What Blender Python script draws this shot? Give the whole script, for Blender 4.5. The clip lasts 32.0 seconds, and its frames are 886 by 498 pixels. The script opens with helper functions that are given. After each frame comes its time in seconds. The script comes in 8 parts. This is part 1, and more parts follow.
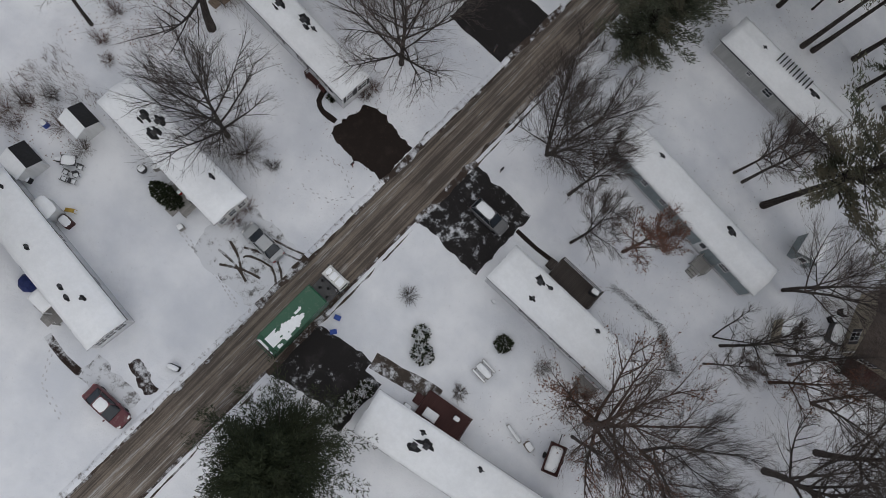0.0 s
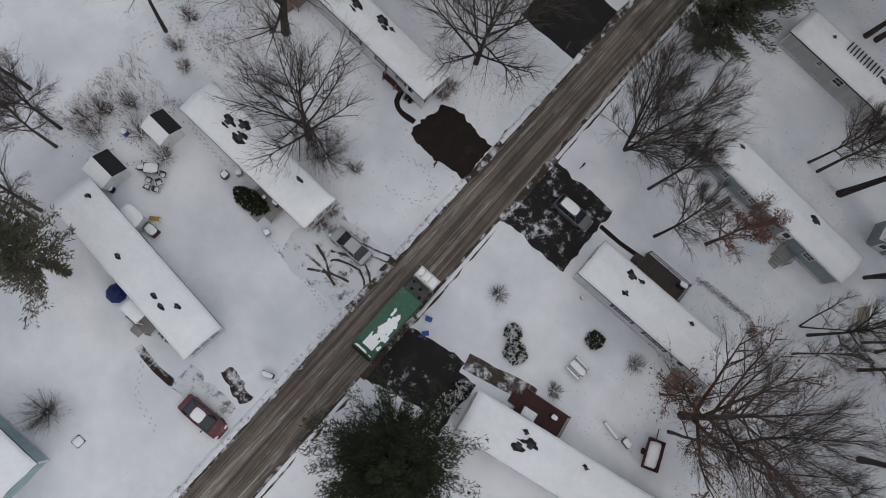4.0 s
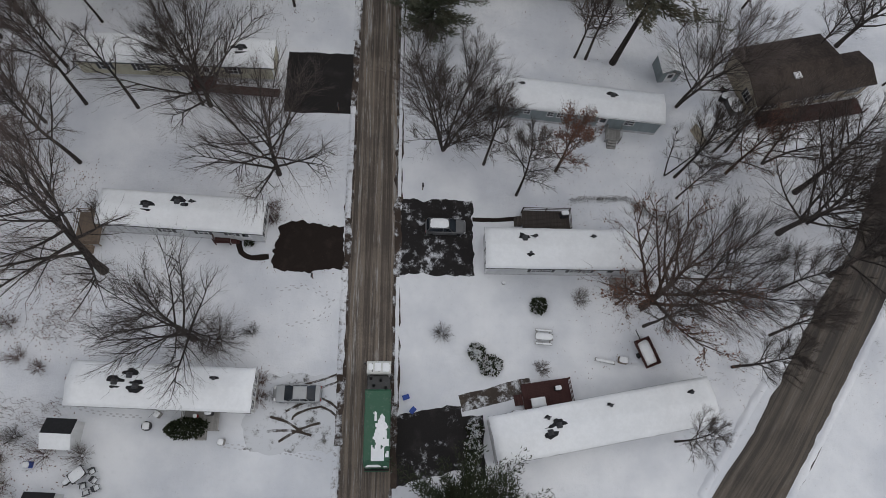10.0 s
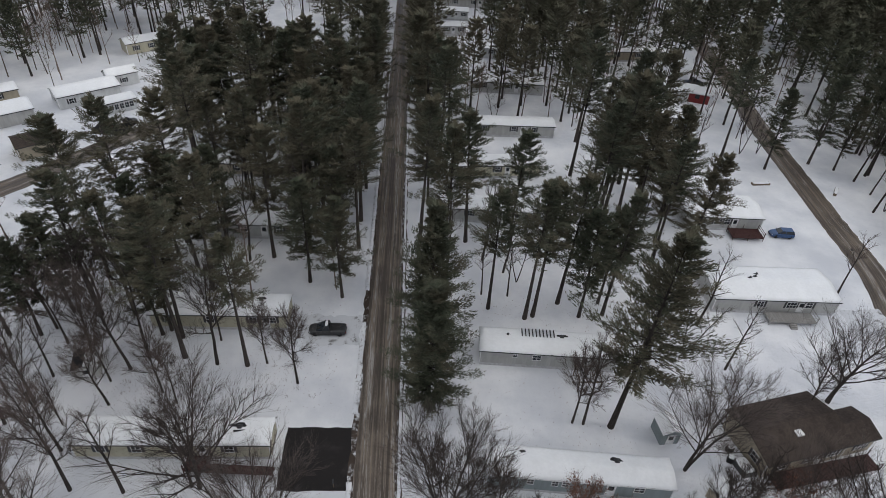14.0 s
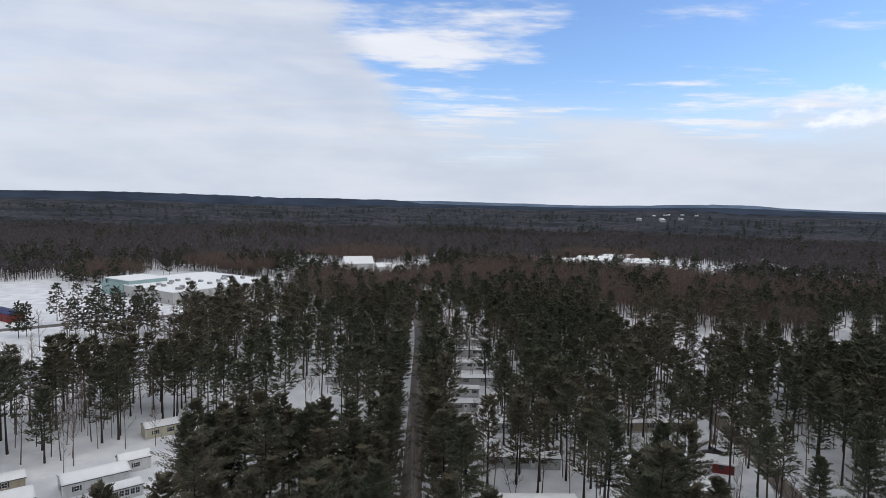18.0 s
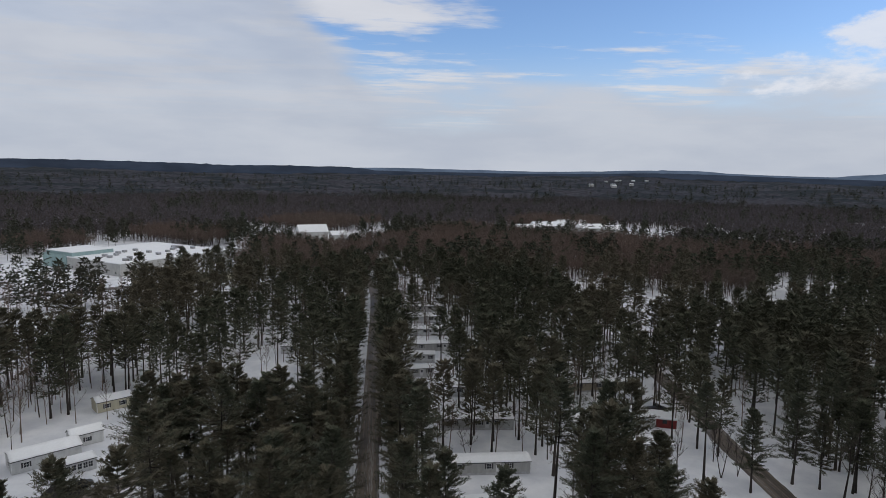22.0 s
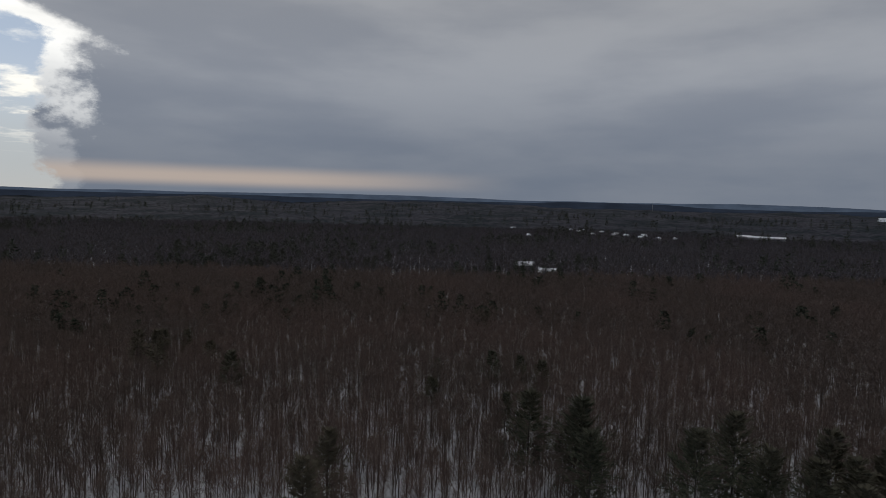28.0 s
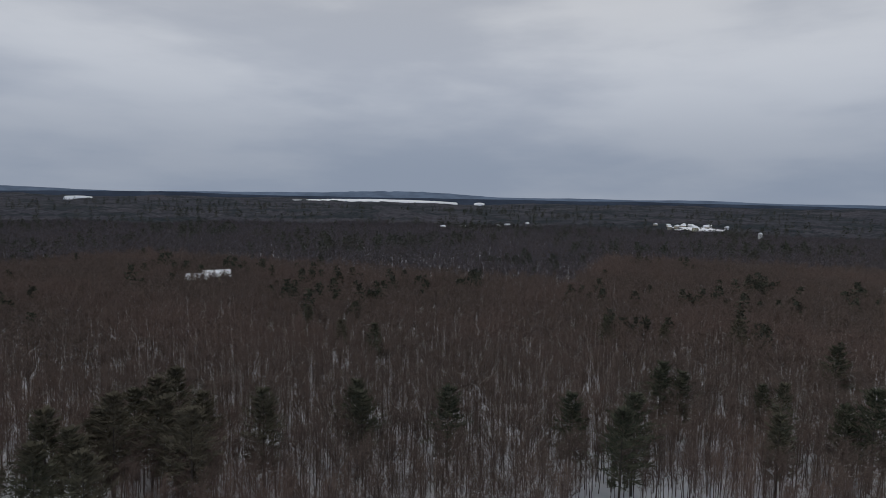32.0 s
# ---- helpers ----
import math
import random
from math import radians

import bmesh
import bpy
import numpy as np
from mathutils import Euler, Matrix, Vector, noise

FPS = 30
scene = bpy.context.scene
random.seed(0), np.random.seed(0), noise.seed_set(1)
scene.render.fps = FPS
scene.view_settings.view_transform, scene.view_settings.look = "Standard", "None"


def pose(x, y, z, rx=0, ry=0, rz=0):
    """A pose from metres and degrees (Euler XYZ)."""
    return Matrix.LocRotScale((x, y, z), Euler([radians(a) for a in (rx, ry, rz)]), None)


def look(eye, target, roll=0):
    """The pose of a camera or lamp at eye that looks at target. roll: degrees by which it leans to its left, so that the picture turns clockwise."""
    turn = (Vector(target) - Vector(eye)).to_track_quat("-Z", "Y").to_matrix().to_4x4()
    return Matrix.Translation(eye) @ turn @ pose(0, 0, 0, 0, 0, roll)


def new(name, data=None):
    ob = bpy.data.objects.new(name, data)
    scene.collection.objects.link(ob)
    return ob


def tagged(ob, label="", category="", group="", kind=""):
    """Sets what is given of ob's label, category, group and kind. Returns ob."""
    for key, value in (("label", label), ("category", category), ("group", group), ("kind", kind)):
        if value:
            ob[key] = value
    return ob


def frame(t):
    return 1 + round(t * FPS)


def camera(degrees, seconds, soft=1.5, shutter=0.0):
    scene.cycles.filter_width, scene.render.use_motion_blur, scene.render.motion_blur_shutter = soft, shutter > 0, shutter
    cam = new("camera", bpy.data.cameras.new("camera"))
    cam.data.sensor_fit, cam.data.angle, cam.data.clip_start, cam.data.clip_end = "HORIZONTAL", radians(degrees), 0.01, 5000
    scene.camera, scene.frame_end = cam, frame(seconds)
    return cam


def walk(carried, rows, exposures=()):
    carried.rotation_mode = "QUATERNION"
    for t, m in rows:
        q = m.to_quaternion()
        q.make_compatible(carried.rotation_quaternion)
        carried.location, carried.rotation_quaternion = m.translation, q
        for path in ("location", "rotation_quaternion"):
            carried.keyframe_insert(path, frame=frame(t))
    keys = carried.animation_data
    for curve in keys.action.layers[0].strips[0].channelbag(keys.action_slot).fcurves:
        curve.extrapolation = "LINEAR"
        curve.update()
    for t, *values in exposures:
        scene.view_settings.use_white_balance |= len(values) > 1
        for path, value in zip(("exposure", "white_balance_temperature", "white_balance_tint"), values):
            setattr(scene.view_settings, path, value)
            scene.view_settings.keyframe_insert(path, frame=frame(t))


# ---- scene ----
cam = camera(71.1, 32.0, 0.5)
PATH = [
    (0, (10.15, -17.146, 64.461), (9.135, -13.008, 44.92), 29.68),
    (0.5, (9.446, -17.979, 64.324), (8.483, -13.751, 44.8), 30.33),
    (1, (8.677, -18.851, 64.124), (7.731, -14.551, 44.615), 30.54),
    (1.5, (7.769, -19.901, 63.802), (6.839, -15.519, 44.31), 30.68),
    (2, (6.698, -21.169, 63.449), (5.806, -16.684, 43.978), 31.21),
    (2.5, (5.685, -22.535, 63.096), (4.783, -17.969, 43.645), 31.04),
    (3, (4.773, -23.754, 62.769), (3.803, -19.172, 43.325), 29.95),
    (3.5, (4.073, -24.523, 62.563), (3.066, -19.949, 43.119), 29.38),
    (5.5, (2.218, -24.512, 62.553), (1.123, -19.699, 43.172), 27.58),
    (6, (1.922, -24.315, 62.811), (0.11, -18.637, 43.72), 22.30),
    (6.5, (1.598, -24.109, 62.981), (-0.64, -17.896, 44.103), 19.84),
    (7, (1.438, -23.995, 63.129), (-0.796, -17.599, 44.312), 19.01),
    (7.5, (1.414, -23.97, 63.327), (-0.352, -17.337, 44.542), 18.41),
    (8, (1.546, -23.903, 63.558), (0.36, -17.068, 44.8), 17.29),
    (8.5, (1.871, -23.913, 63.839), (1.299, -16.936, 45.104), 15.78),
    (9, (2.164, -23.863, 64.231), (2.344, -16.841, 45.505), 14.54),
    (9.5, (2.613, -23.76, 64.706), (3.658, -16.823, 45.976), 13.05),
    (10, (2.869, -23.618, 64.966), (4.297, -16.814, 46.213), 12.21),
    (10.5, (2.771, -23.424, 65.104), (4.284, -16.694, 46.331), 12.36),
    (11, (2.653, -23.154, 65.117), (4.193, -16.178, 46.437), 12.02),
    (11.5, (2.585, -22.86, 65.087), (4.117, -14.77, 46.861), 10.29),
    (12, (2.565, -22.684, 65.009), (4.063, -13.258, 47.434), 8.62),
    (12.5, (2.64, -22.647, 65.135), (4.086, -11.895, 48.333), 7.28),
    (13, (2.876, -22.459, 65.422), (4.231, -10.381, 49.539), 6.02),
    (13.5, (3.102, -22.013, 65.561), (4.377, -8.061, 51.287), 4.82),
    (14, (3.208, -22.104, 65.745), (4.373, -6.361, 53.465), 3.79),
    (14.5, (3.236, -21.992, 65.806), (4.268, -4.727, 55.763), 2.98),
    (15, (3.076, -21.893, 65.813), (3.982, -3.42, 58.201), 2.44),
    (15.5, (2.931, -21.979, 65.841), (3.692, -2.641, 60.796), 2.02),
    (17.5, (2.22, -22.23, 66.07), (2.875, -2.296, 64.558), 1.36),
    (18, (2.29, -22.36, 66.04), (2.859, -2.418, 64.556), 1.31),
    (18.5, (2.39, -22.36, 66.03), (2.904, -2.415, 64.577), 1.19),
    (19, (2.44, -22.28, 66.01), (2.889, -2.355, 64.328), 1.17),
    (19.5, (2.47, -22.24, 65.96), (2.866, -2.363, 63.807), 1.12),
    (20, (2.60, -22.08, 65.96), (2.941, -2.252, 63.345), 1.11),
    (20.5, (2.68, -22.14, 66.03), (2.954, -2.316, 63.420), 1.00),
    (21, (2.81, -22.38, 66.03), (3.058, -2.551, 63.446), 0.95),
    (21.5, (2.81, -22.80, 66.07), (3.663, -2.985, 63.525), 0.97),
    (22, (2.67, -23.44, 66.35), (4.674, -3.702, 63.836), 1.08),
    (22.5, (2.89, -23.57, 66.30), (6.810, -4.116, 63.842), 1.14),
    (23, (2.41, -24.06, 66.22), (9.298, -5.438, 63.819), 1.33),
    (23.5, (1.01, -25.71, 66.61), (10.886, -8.476, 64.290), 1.67),
    (24, (0.29, -27.89, 67.00), (12.964, -12.579, 64.769), 1.69),
    (24.5, (-0.11, -29.80, 67.18), (14.930, -16.794, 65.037), 1.70),
    (26.5, (-0.11, -29.80, 67.18), (19.770, -30.778, 65.278), 1.82),
    (27, (-0.11, -29.80, 67.18), (19.179, -34.752, 65.392), 2.08),
    (27.5, (-0.11, -29.80, 67.18), (17.495, -39.135, 65.528), 1.76),
    (28, (-0.11, -29.80, 67.18), (15.024, -42.772, 65.588), 1.55),
    (28.5, (-0.11, -29.80, 67.18), (11.675, -45.880, 65.626), 1.61),
    (29, (-0.11, -29.80, 67.18), (8.342, -47.859, 65.657), 1.47),
    (29.5, (-0.11, -29.80, 67.18), (5.645, -48.891, 65.652), 1.43),
    (30, (-0.11, -29.80, 67.18), (3.180, -49.465, 65.631), 1.27),
    (30.5, (-0.11, -29.80, 67.18), (0.924, -49.711, 65.618), 1.22),
    (31, (-0.11, -29.80, 67.18), (-1.182, -49.707, 65.587), 1.20),
    (31.5, (-0.11, -29.80, 67.18), (-3.461, -49.449, 65.544), 1.23),
    (32, (-0.11, -29.80, 67.18), (-5.945, -48.858, 65.518), 1.20),
]
EXPOSURES = [(0.0, 0.05), (3.0, 0.0), (9.0, 0.0), (10.0, 0.08), (11.0, 0.1), (13.0, 0.35), (14.2, 0.45), (15.5, 0.7), (18.0, 0.3), (19.5, 0.0), (24.0, -0.15), (26.5, -0.72), (29.0, -0.86), (30.0, -0.62), (32.0, -0.16)]
walk(cam, [(t, look(eye, target, roll)) for t, eye, target, roll in PATH], EXPOSURES)

# ---------- world, sun ----------
SUN_AZ, SUN_EL = radians(97), radians(24)      # clockwise from +y, above the horizon

world = bpy.data.worlds.new("winter_sky")
scene.world = world
world.use_nodes = True


class Nodes:
    """Short hand for building node trees."""

    def __init__(self, tree):
        self.t = tree
        tree.nodes.clear()

    def n(self, kind, out=0, **kw):
        node = self.t.nodes.new(kind)
        ins = kw.pop("ins", {})
        if "operation" in kw:
            node.operation, node.use_clamp = kw["operation"], kw.get("use_clamp", False)
        if "interpolation_type" in kw:
            node.interpolation_type = kw["interpolation_type"]
        if "wave_type" in kw:
            node.wave_type, node.bands_direction, node.wave_profile = kw["wave_type"], kw["bands_direction"], kw["wave_profile"]
        if "sky_type" in kw:
            node.sky_type, node.sun_disc, node.sun_elevation, node.sun_rotation = kw["sky_type"], False, SUN_EL, SUN_AZ
            node.air_density, node.dust_density, node.ozone_density = 1.0, 0.4, 1.6
        for k, v in ins.items():
            if isinstance(v, bpy.types.NodeSocket):
                self.t.links.new(v, node.inputs[k])
            else:
                node.inputs[k].default_value = v
        return node.outputs[out] if len(node.outputs) else None

    def math(self, op, a, b=0.0, c=0.0, clamp=False):
        return self.n("ShaderNodeMath", operation=op, use_clamp=clamp, ins={0: a, 1: b, 2: c})

    def mix(self, f, a, b, blend="MIX"):
        node = self.t.nodes.new("ShaderNodeMix")
        node.data_type, node.blend_type = "RGBA", blend
        for k, v in ((0, f), (6, a), (7, b)):
            if isinstance(v, bpy.types.NodeSocket):
                self.t.links.new(v, node.inputs[k])
            else:
                node.inputs[k].default_value = v if k == 0 else (*v[:3], 1)
        return node.outputs[2]

    def ramp(self, f, a, b, lo=0.0, hi=1.0):
        return self.n("ShaderNodeMapRange", interpolation_type="SMOOTHSTEP", ins={0: f, 1: a, 2: b, 3: lo, 4: hi})

    def noise(self, vec, scale, detail=4.0, rough=0.55, out=0, dist=0.0):
        ins = {"Scale": scale, "Detail": detail, "Roughness": rough, "Distortion": dist}
        if vec is not None:
            ins["Vector"] = vec
        return self.n("ShaderNodeTexNoise", out, ins=ins)

    def map(self, vec, scale=(1, 1, 1), rot=(0, 0, 0), loc=(0, 0, 0)):
        return self.n("ShaderNodeMapping", ins={0: vec, 1: loc, 2: rot, 3: scale})


def build_sky():
    k = Nodes(world.node_tree)
    way = k.n("ShaderNodeTexCoord", 0)
    sep = k.t.nodes.new("ShaderNodeSeparateXYZ")
    k.t.links.new(way, sep.inputs[0])
    x, y, z = sep.outputs
    up = k.math("MAXIMUM", z, 0.012)
    u, v = k.math("DIVIDE", x, up), k.math("DIVIDE", y, up)     # place on the cloud layer
    plane = k.n("ShaderNodeCombineXYZ", ins={0: u, 1: v, 2: 0.0})
    big = k.noise(plane, 0.42, 6, 0.6)
    fine = k.noise(k.map(plane, (0.5, 1.1, 1), (0, 0, 0.5), (7.3, 2.2, 0)), 1.1, 8, 0.62)
    streak = k.noise(k.map(way, (2.0, 2.0, 15.0)), 1.6, 7, 0.6)
    # clear part of the sky
    clear = k.n("ShaderNodeTexSky", sky_type="NISHITA")
    clear = k.mix(1.0, clear, (0.118, 0.135, 0.172), "MULTIPLY")
    # pale haze low down
    low = k.ramp(z, 0.20, 0.03)
    clear = k.mix(k.math("MULTIPLY", low, 0.88), clear, (0.57, 0.63, 0.73))
    # warm glow round the covered sun
    sx, sy, sz = math.sin(SUN_AZ) * math.cos(SUN_EL), math.cos(SUN_AZ) * math.cos(SUN_EL), math.sin(SUN_EL)
    dot = k.math("ADD", k.math("ADD", k.math("MULTIPLY", x, sx), k.math("MULTIPLY", y, sy)), k.math("MULTIPLY", z, sz))
    near_sun = k.ramp(dot, 0.86, 0.998)
    clear = k.mix(k.math("MULTIPLY", k.math("MULTIPLY", k.ramp(dot, 0.55, 0.95), k.ramp(z, 0.04, 0.22)), 0.8), clear, (0.50, 0.68, 0.98))
    clear = k.mix(k.math("MULTIPLY", k.math("MULTIPLY", k.ramp(dot, 0.80, 0.97), k.ramp(z, 0.22, 0.05)), 0.5), clear, (0.95, 0.90, 0.72))
    clear = k.mix(k.math("MULTIPLY", k.ramp(dot, 0.82, 0.98), 0.55), clear, (0.80, 0.92, 1.06))
    # broken fair clouds
    gain = k.math("ADD", k.math("MULTIPLY", big, 0.55), k.math("MULTIPLY", fine, 0.45))
    west = k.ramp(k.math("SUBTRACT", k.math("MULTIPLY", x, -1.0), k.math("MULTIPLY", z, 0.2)), -0.75, 0.45, -0.015, 0.05)
    fair = k.math("MULTIPLY", k.ramp(k.math("ADD", gain, west), 0.50, 0.60), k.ramp(z, 0.035, 0.11))
    lit = k.mix(streak, (0.60, 0.61, 0.65), (0.86, 0.85, 0.86))
    lit = k.mix(near_sun, lit, (2.4, 2.3, 2.05))
    sky = k.mix(k.math("MULTIPLY", fair, 0.85), clear, lit)
    # a pale sheet of cloud low in the north, higher to the west
    az = k.math("DIVIDE", x, k.math("SQRT", k.math("ADD", k.math("MULTIPLY", x, x), k.math("ADD", k.math("MULTIPLY", y, y), 0.0001))))
    wisp = k.noise(k.map(way, (3.0, 3.0, 11.0), loc=(2.0, 5.0, 1.0)), 1.5, 7, 0.52)
    top = k.math("ADD", k.math("ADD", 0.135, k.ramp(az, 0.03, -0.22, 0.0, 0.22)), k.ramp(az, 0.58, 0.92, 0.0, -0.18))
    top = k.math("ADD", top, k.math("MULTIPLY", k.math("SUBTRACT", wisp, 0.5), 0.22))
    top = k.math("SUBTRACT", top, z)
    sheet = k.math("MULTIPLY", k.ramp(top, -0.02, 0.06), 0.88)
    pale = k.mix(k.ramp(wisp, 0.32, 0.68), (0.47, 0.515, 0.61), (0.57, 0.605, 0.68))
    sky = k.mix(sheet, sky, pale)
    # one lit cloud standing in the clear north-east
    puff = k.noise(k.map(way, (5.0, 5.0, 13.0), loc=(4.0, 1.0, 2.0)), 1.5, 9, 0.62)
    east = k.math("SUBTRACT", az, 0.70)
    rise = k.math("SUBTRACT", z, k.math("ADD", 0.195, k.math("MULTIPLY", east, 0.34)))
    oval_ = k.math("ADD", k.math("POWER", k.math("DIVIDE", east, 0.19), 2.0), k.math("POWER", k.math("DIVIDE", rise, 0.042), 2.0))
    body = k.ramp(k.math("ADD", k.math("MULTIPLY", k.math("SUBTRACT", 1.0, oval_), 0.13), puff), 0.50, 0.64)
    body = k.math("MULTIPLY", body, k.ramp(oval_, 2.2, 0.9))
    sky = k.mix(k.math("MULTIPLY", k.math("MULTIPLY", body, k.ramp(y, 0.0, 0.2)), 0.85), sky, k.mix(puff, (0.60, 0.66, 0.78), (0.92, 0.92, 0.95)))
    # the grey deck, its edge north of the sun
    bend = k.math("MINIMUM", k.math("MAXIMUM", k.math("SUBTRACT", 4.6, u), 0.0), 1.6)
    edge = k.math("SUBTRACT", k.math("ADD", v, k.math("MULTIPLY", u, 0.14)), bend)
    ragged = k.math("MULTIPLY", k.math("SUBTRACT", k.noise(k.map(way, (6, 6, 11)), 1.0, 10, 0.68), 0.5), 0.20)
    reach = k.math("SQRT", k.math("ADD", k.math("MULTIPLY", u, u), k.math("ADD", k.math("MULTIPLY", v, v), 0.2)))
    turn = k.math("ADD", k.math("DIVIDE", edge, reach), ragged)
    deck = k.ramp(turn, 0.010, -0.012)
    billow = k.math("MULTIPLY", k.math("SUBTRACT", k.noise(k.map(way, (9, 9, 14), loc=(1, 3, 0)), 1.0, 7, 0.6), 0.5), 0.22)
    rim = k.math("MULTIPLY", k.ramp(k.math("ADD", turn, billow), k.ramp(z, 0.08, 0.24, -0.05, -0.13), k.ramp(z, 0.08, 0.24, -0.015, -0.06)), k.math("MULTIPLY", k.ramp(dot, 0.80, 0.95), k.ramp(z, 0.05, 0.17, 0.15, 1.0)))
    soft = k.noise(k.map(way, (2.0, 2.0, 8)), 1.2, 6, 0.5)
    grey_low = k.mix(k.ramp(soft, 0.38, 0.66), (0.29, 0.33, 0.40), (0.37, 0.40, 0.455))
    grey_mid = k.mix(k.ramp(soft, 0.36, 0.66), (0.45, 0.475, 0.53), (0.61, 0.625, 0.66))
    grey = k.mix(k.ramp(z, 0.03, 0.22), grey_low, grey_mid)
    grey = k.mix(k.ramp(z, 0.30, 0.85), grey, (0.715, 0.730, 0.755))
    grey = k.mix(k.math("MULTIPLY", rim, 0.92), grey, k.mix(k.ramp(soft, 0.3, 0.7), (1.5, 1.46, 1.38), (2.5, 2.4, 2.2)))
    gap = k.math("MULTIPLY", k.ramp(z, 0.006, 0.022), k.ramp(z, 0.048, 0.026))
    gap = k.math("MULTIPLY", gap, k.ramp(dot, 0.70, 0.90))
    grey = k.mix(k.math("MULTIPLY", gap, 0.8), grey, (0.95, 0.75, 0.60))
    grey = k.mix(k.ramp(z, 0.40, 0.12), grey, k.mix(1.0, grey, (0.96, 1.0, 1.06), "MULTIPLY"))
    sky = k.mix(deck, sky, grey)
    bg = k.n("ShaderNodeBackground", ins={0: sky, 1: 1.0})
    k.n("ShaderNodeOutputWorld", ins={0: bg})


build_sky()
sun_data = bpy.data.lights.new("sun", "SUN")
sun_data.energy, sun_data.angle, sun_data.color = 0.45, radians(14), (1.0, 0.95, 0.87)
sun = new("sun", sun_data)
sun.matrix_world = look((0, 0, 200), Vector((0, 0, 200)) - Vector((math.sin(SUN_AZ) * math.cos(SUN_EL), math.cos(SUN_AZ) * math.cos(SUN_EL), math.sin(SUN_EL))))


# ---------- materials ----------
def material(name):
    m = bpy.data.materials.new(name)
    m.use_nodes = True
    return m, Nodes(m.node_tree)


def finish(k, color, rough=0.8, bump=None, depth=0.02, metal=0.0, spec=0.3, extra=None):
    ins = {"Base Color": color if isinstance(color, bpy.types.NodeSocket) else (*color[:3], 1), "Roughness": rough, "Metallic": metal, "Specular IOR Level": spec}
    if bump is not None:
        ins["Normal"] = k.n("ShaderNodeBump", ins={"Strength": 0.7, "Distance": depth, "Height": bump})
    ins.update(extra or {})
    k.n("ShaderNodeOutputMaterial", ins={0: k.n("ShaderNodeBsdfPrincipled", ins=ins)})


def world_pos(k):
    return k.n("ShaderNodeNewGeometry", 0)


def obj_pos(k):
    return k.n("ShaderNodeTexCoord", 3)


def simple(name, color, rough=0.7, metal=0.0, spec=0.3, grain=6.0, vary=0.25, depth=0.01, per_object=False):
    """A plain surface with two scales of wear."""
    m, k = material(name)
    p = obj_pos(k)
    a, b = k.noise(p, grain, 5, 0.6), k.noise(p, grain * 0.17, 3, 0.5)
    f = k.math("ADD", k.math("MULTIPLY", a, 0.5), k.math("MULTIPLY", b, 0.5))
    if per_object:
        f = k.math("ADD", k.math("MULTIPLY", f, 0.6), k.math("MULTIPLY", k.n("ShaderNodeObjectInfo", 5), 0.4))
    dark, light = [c * (1 - vary) for c in color], [min(1, c * (1 + vary)) for c in color]
    finish(k, k.mix(k.ramp(f, 0.3, 0.7), dark, light), rough, a, depth, metal, spec)
    return m


def snow_material(name, dirt=0.0):
    m, k = material(name)
    p = world_pos(k)
    drift, grain, lump = k.noise(p, 0.11, 5, 0.55), k.noise(p, 7.0, 6, 0.65), k.noise(p, 1.1, 5, 0.6)
    col = k.mix(k.ramp(drift, 0.3, 0.7), (0.60, 0.615, 0.66), (0.80, 0.805, 0.83))
    col = k.mix(k.math("MULTIPLY", k.ramp(lump, 0.55, 0.8), 0.35), col, (0.58, 0.59, 0.62))
    # leaf litter, stalks and scuffs that show through
    zone = k.ramp(k.noise(p, 0.075, 4, 0.6), 0.44, 0.62)
    tips = k.math("MULTIPLY", k.ramp(k.noise(p, 2.6, 9, 0.78), 0.60, 0.68), zone)
    specks = k.math("MULTIPLY", k.ramp(k.noise(p, 1.4, 10, 0.85), 0.665, 0.70), 0.8)
    col = k.mix(k.math("MULTIPLY", tips, 0.6), col, (0.20, 0.155, 0.12))
    col = k.mix(specks, col, (0.12, 0.09, 0.075))
    if dirt:
        col = k.mix(k.math("MULTIPLY", k.ramp(k.noise(p, 1.7, 7, 0.7), 0.5, 0.68), dirt), col, (0.16, 0.14, 0.125))
    h = k.math("ADD", k.math("MULTIPLY", lump, 0.6), k.math("MULTIPLY", grain, 0.2))
    finish(k, col, 0.75, h, 0.28, spec=0.25)
    return m


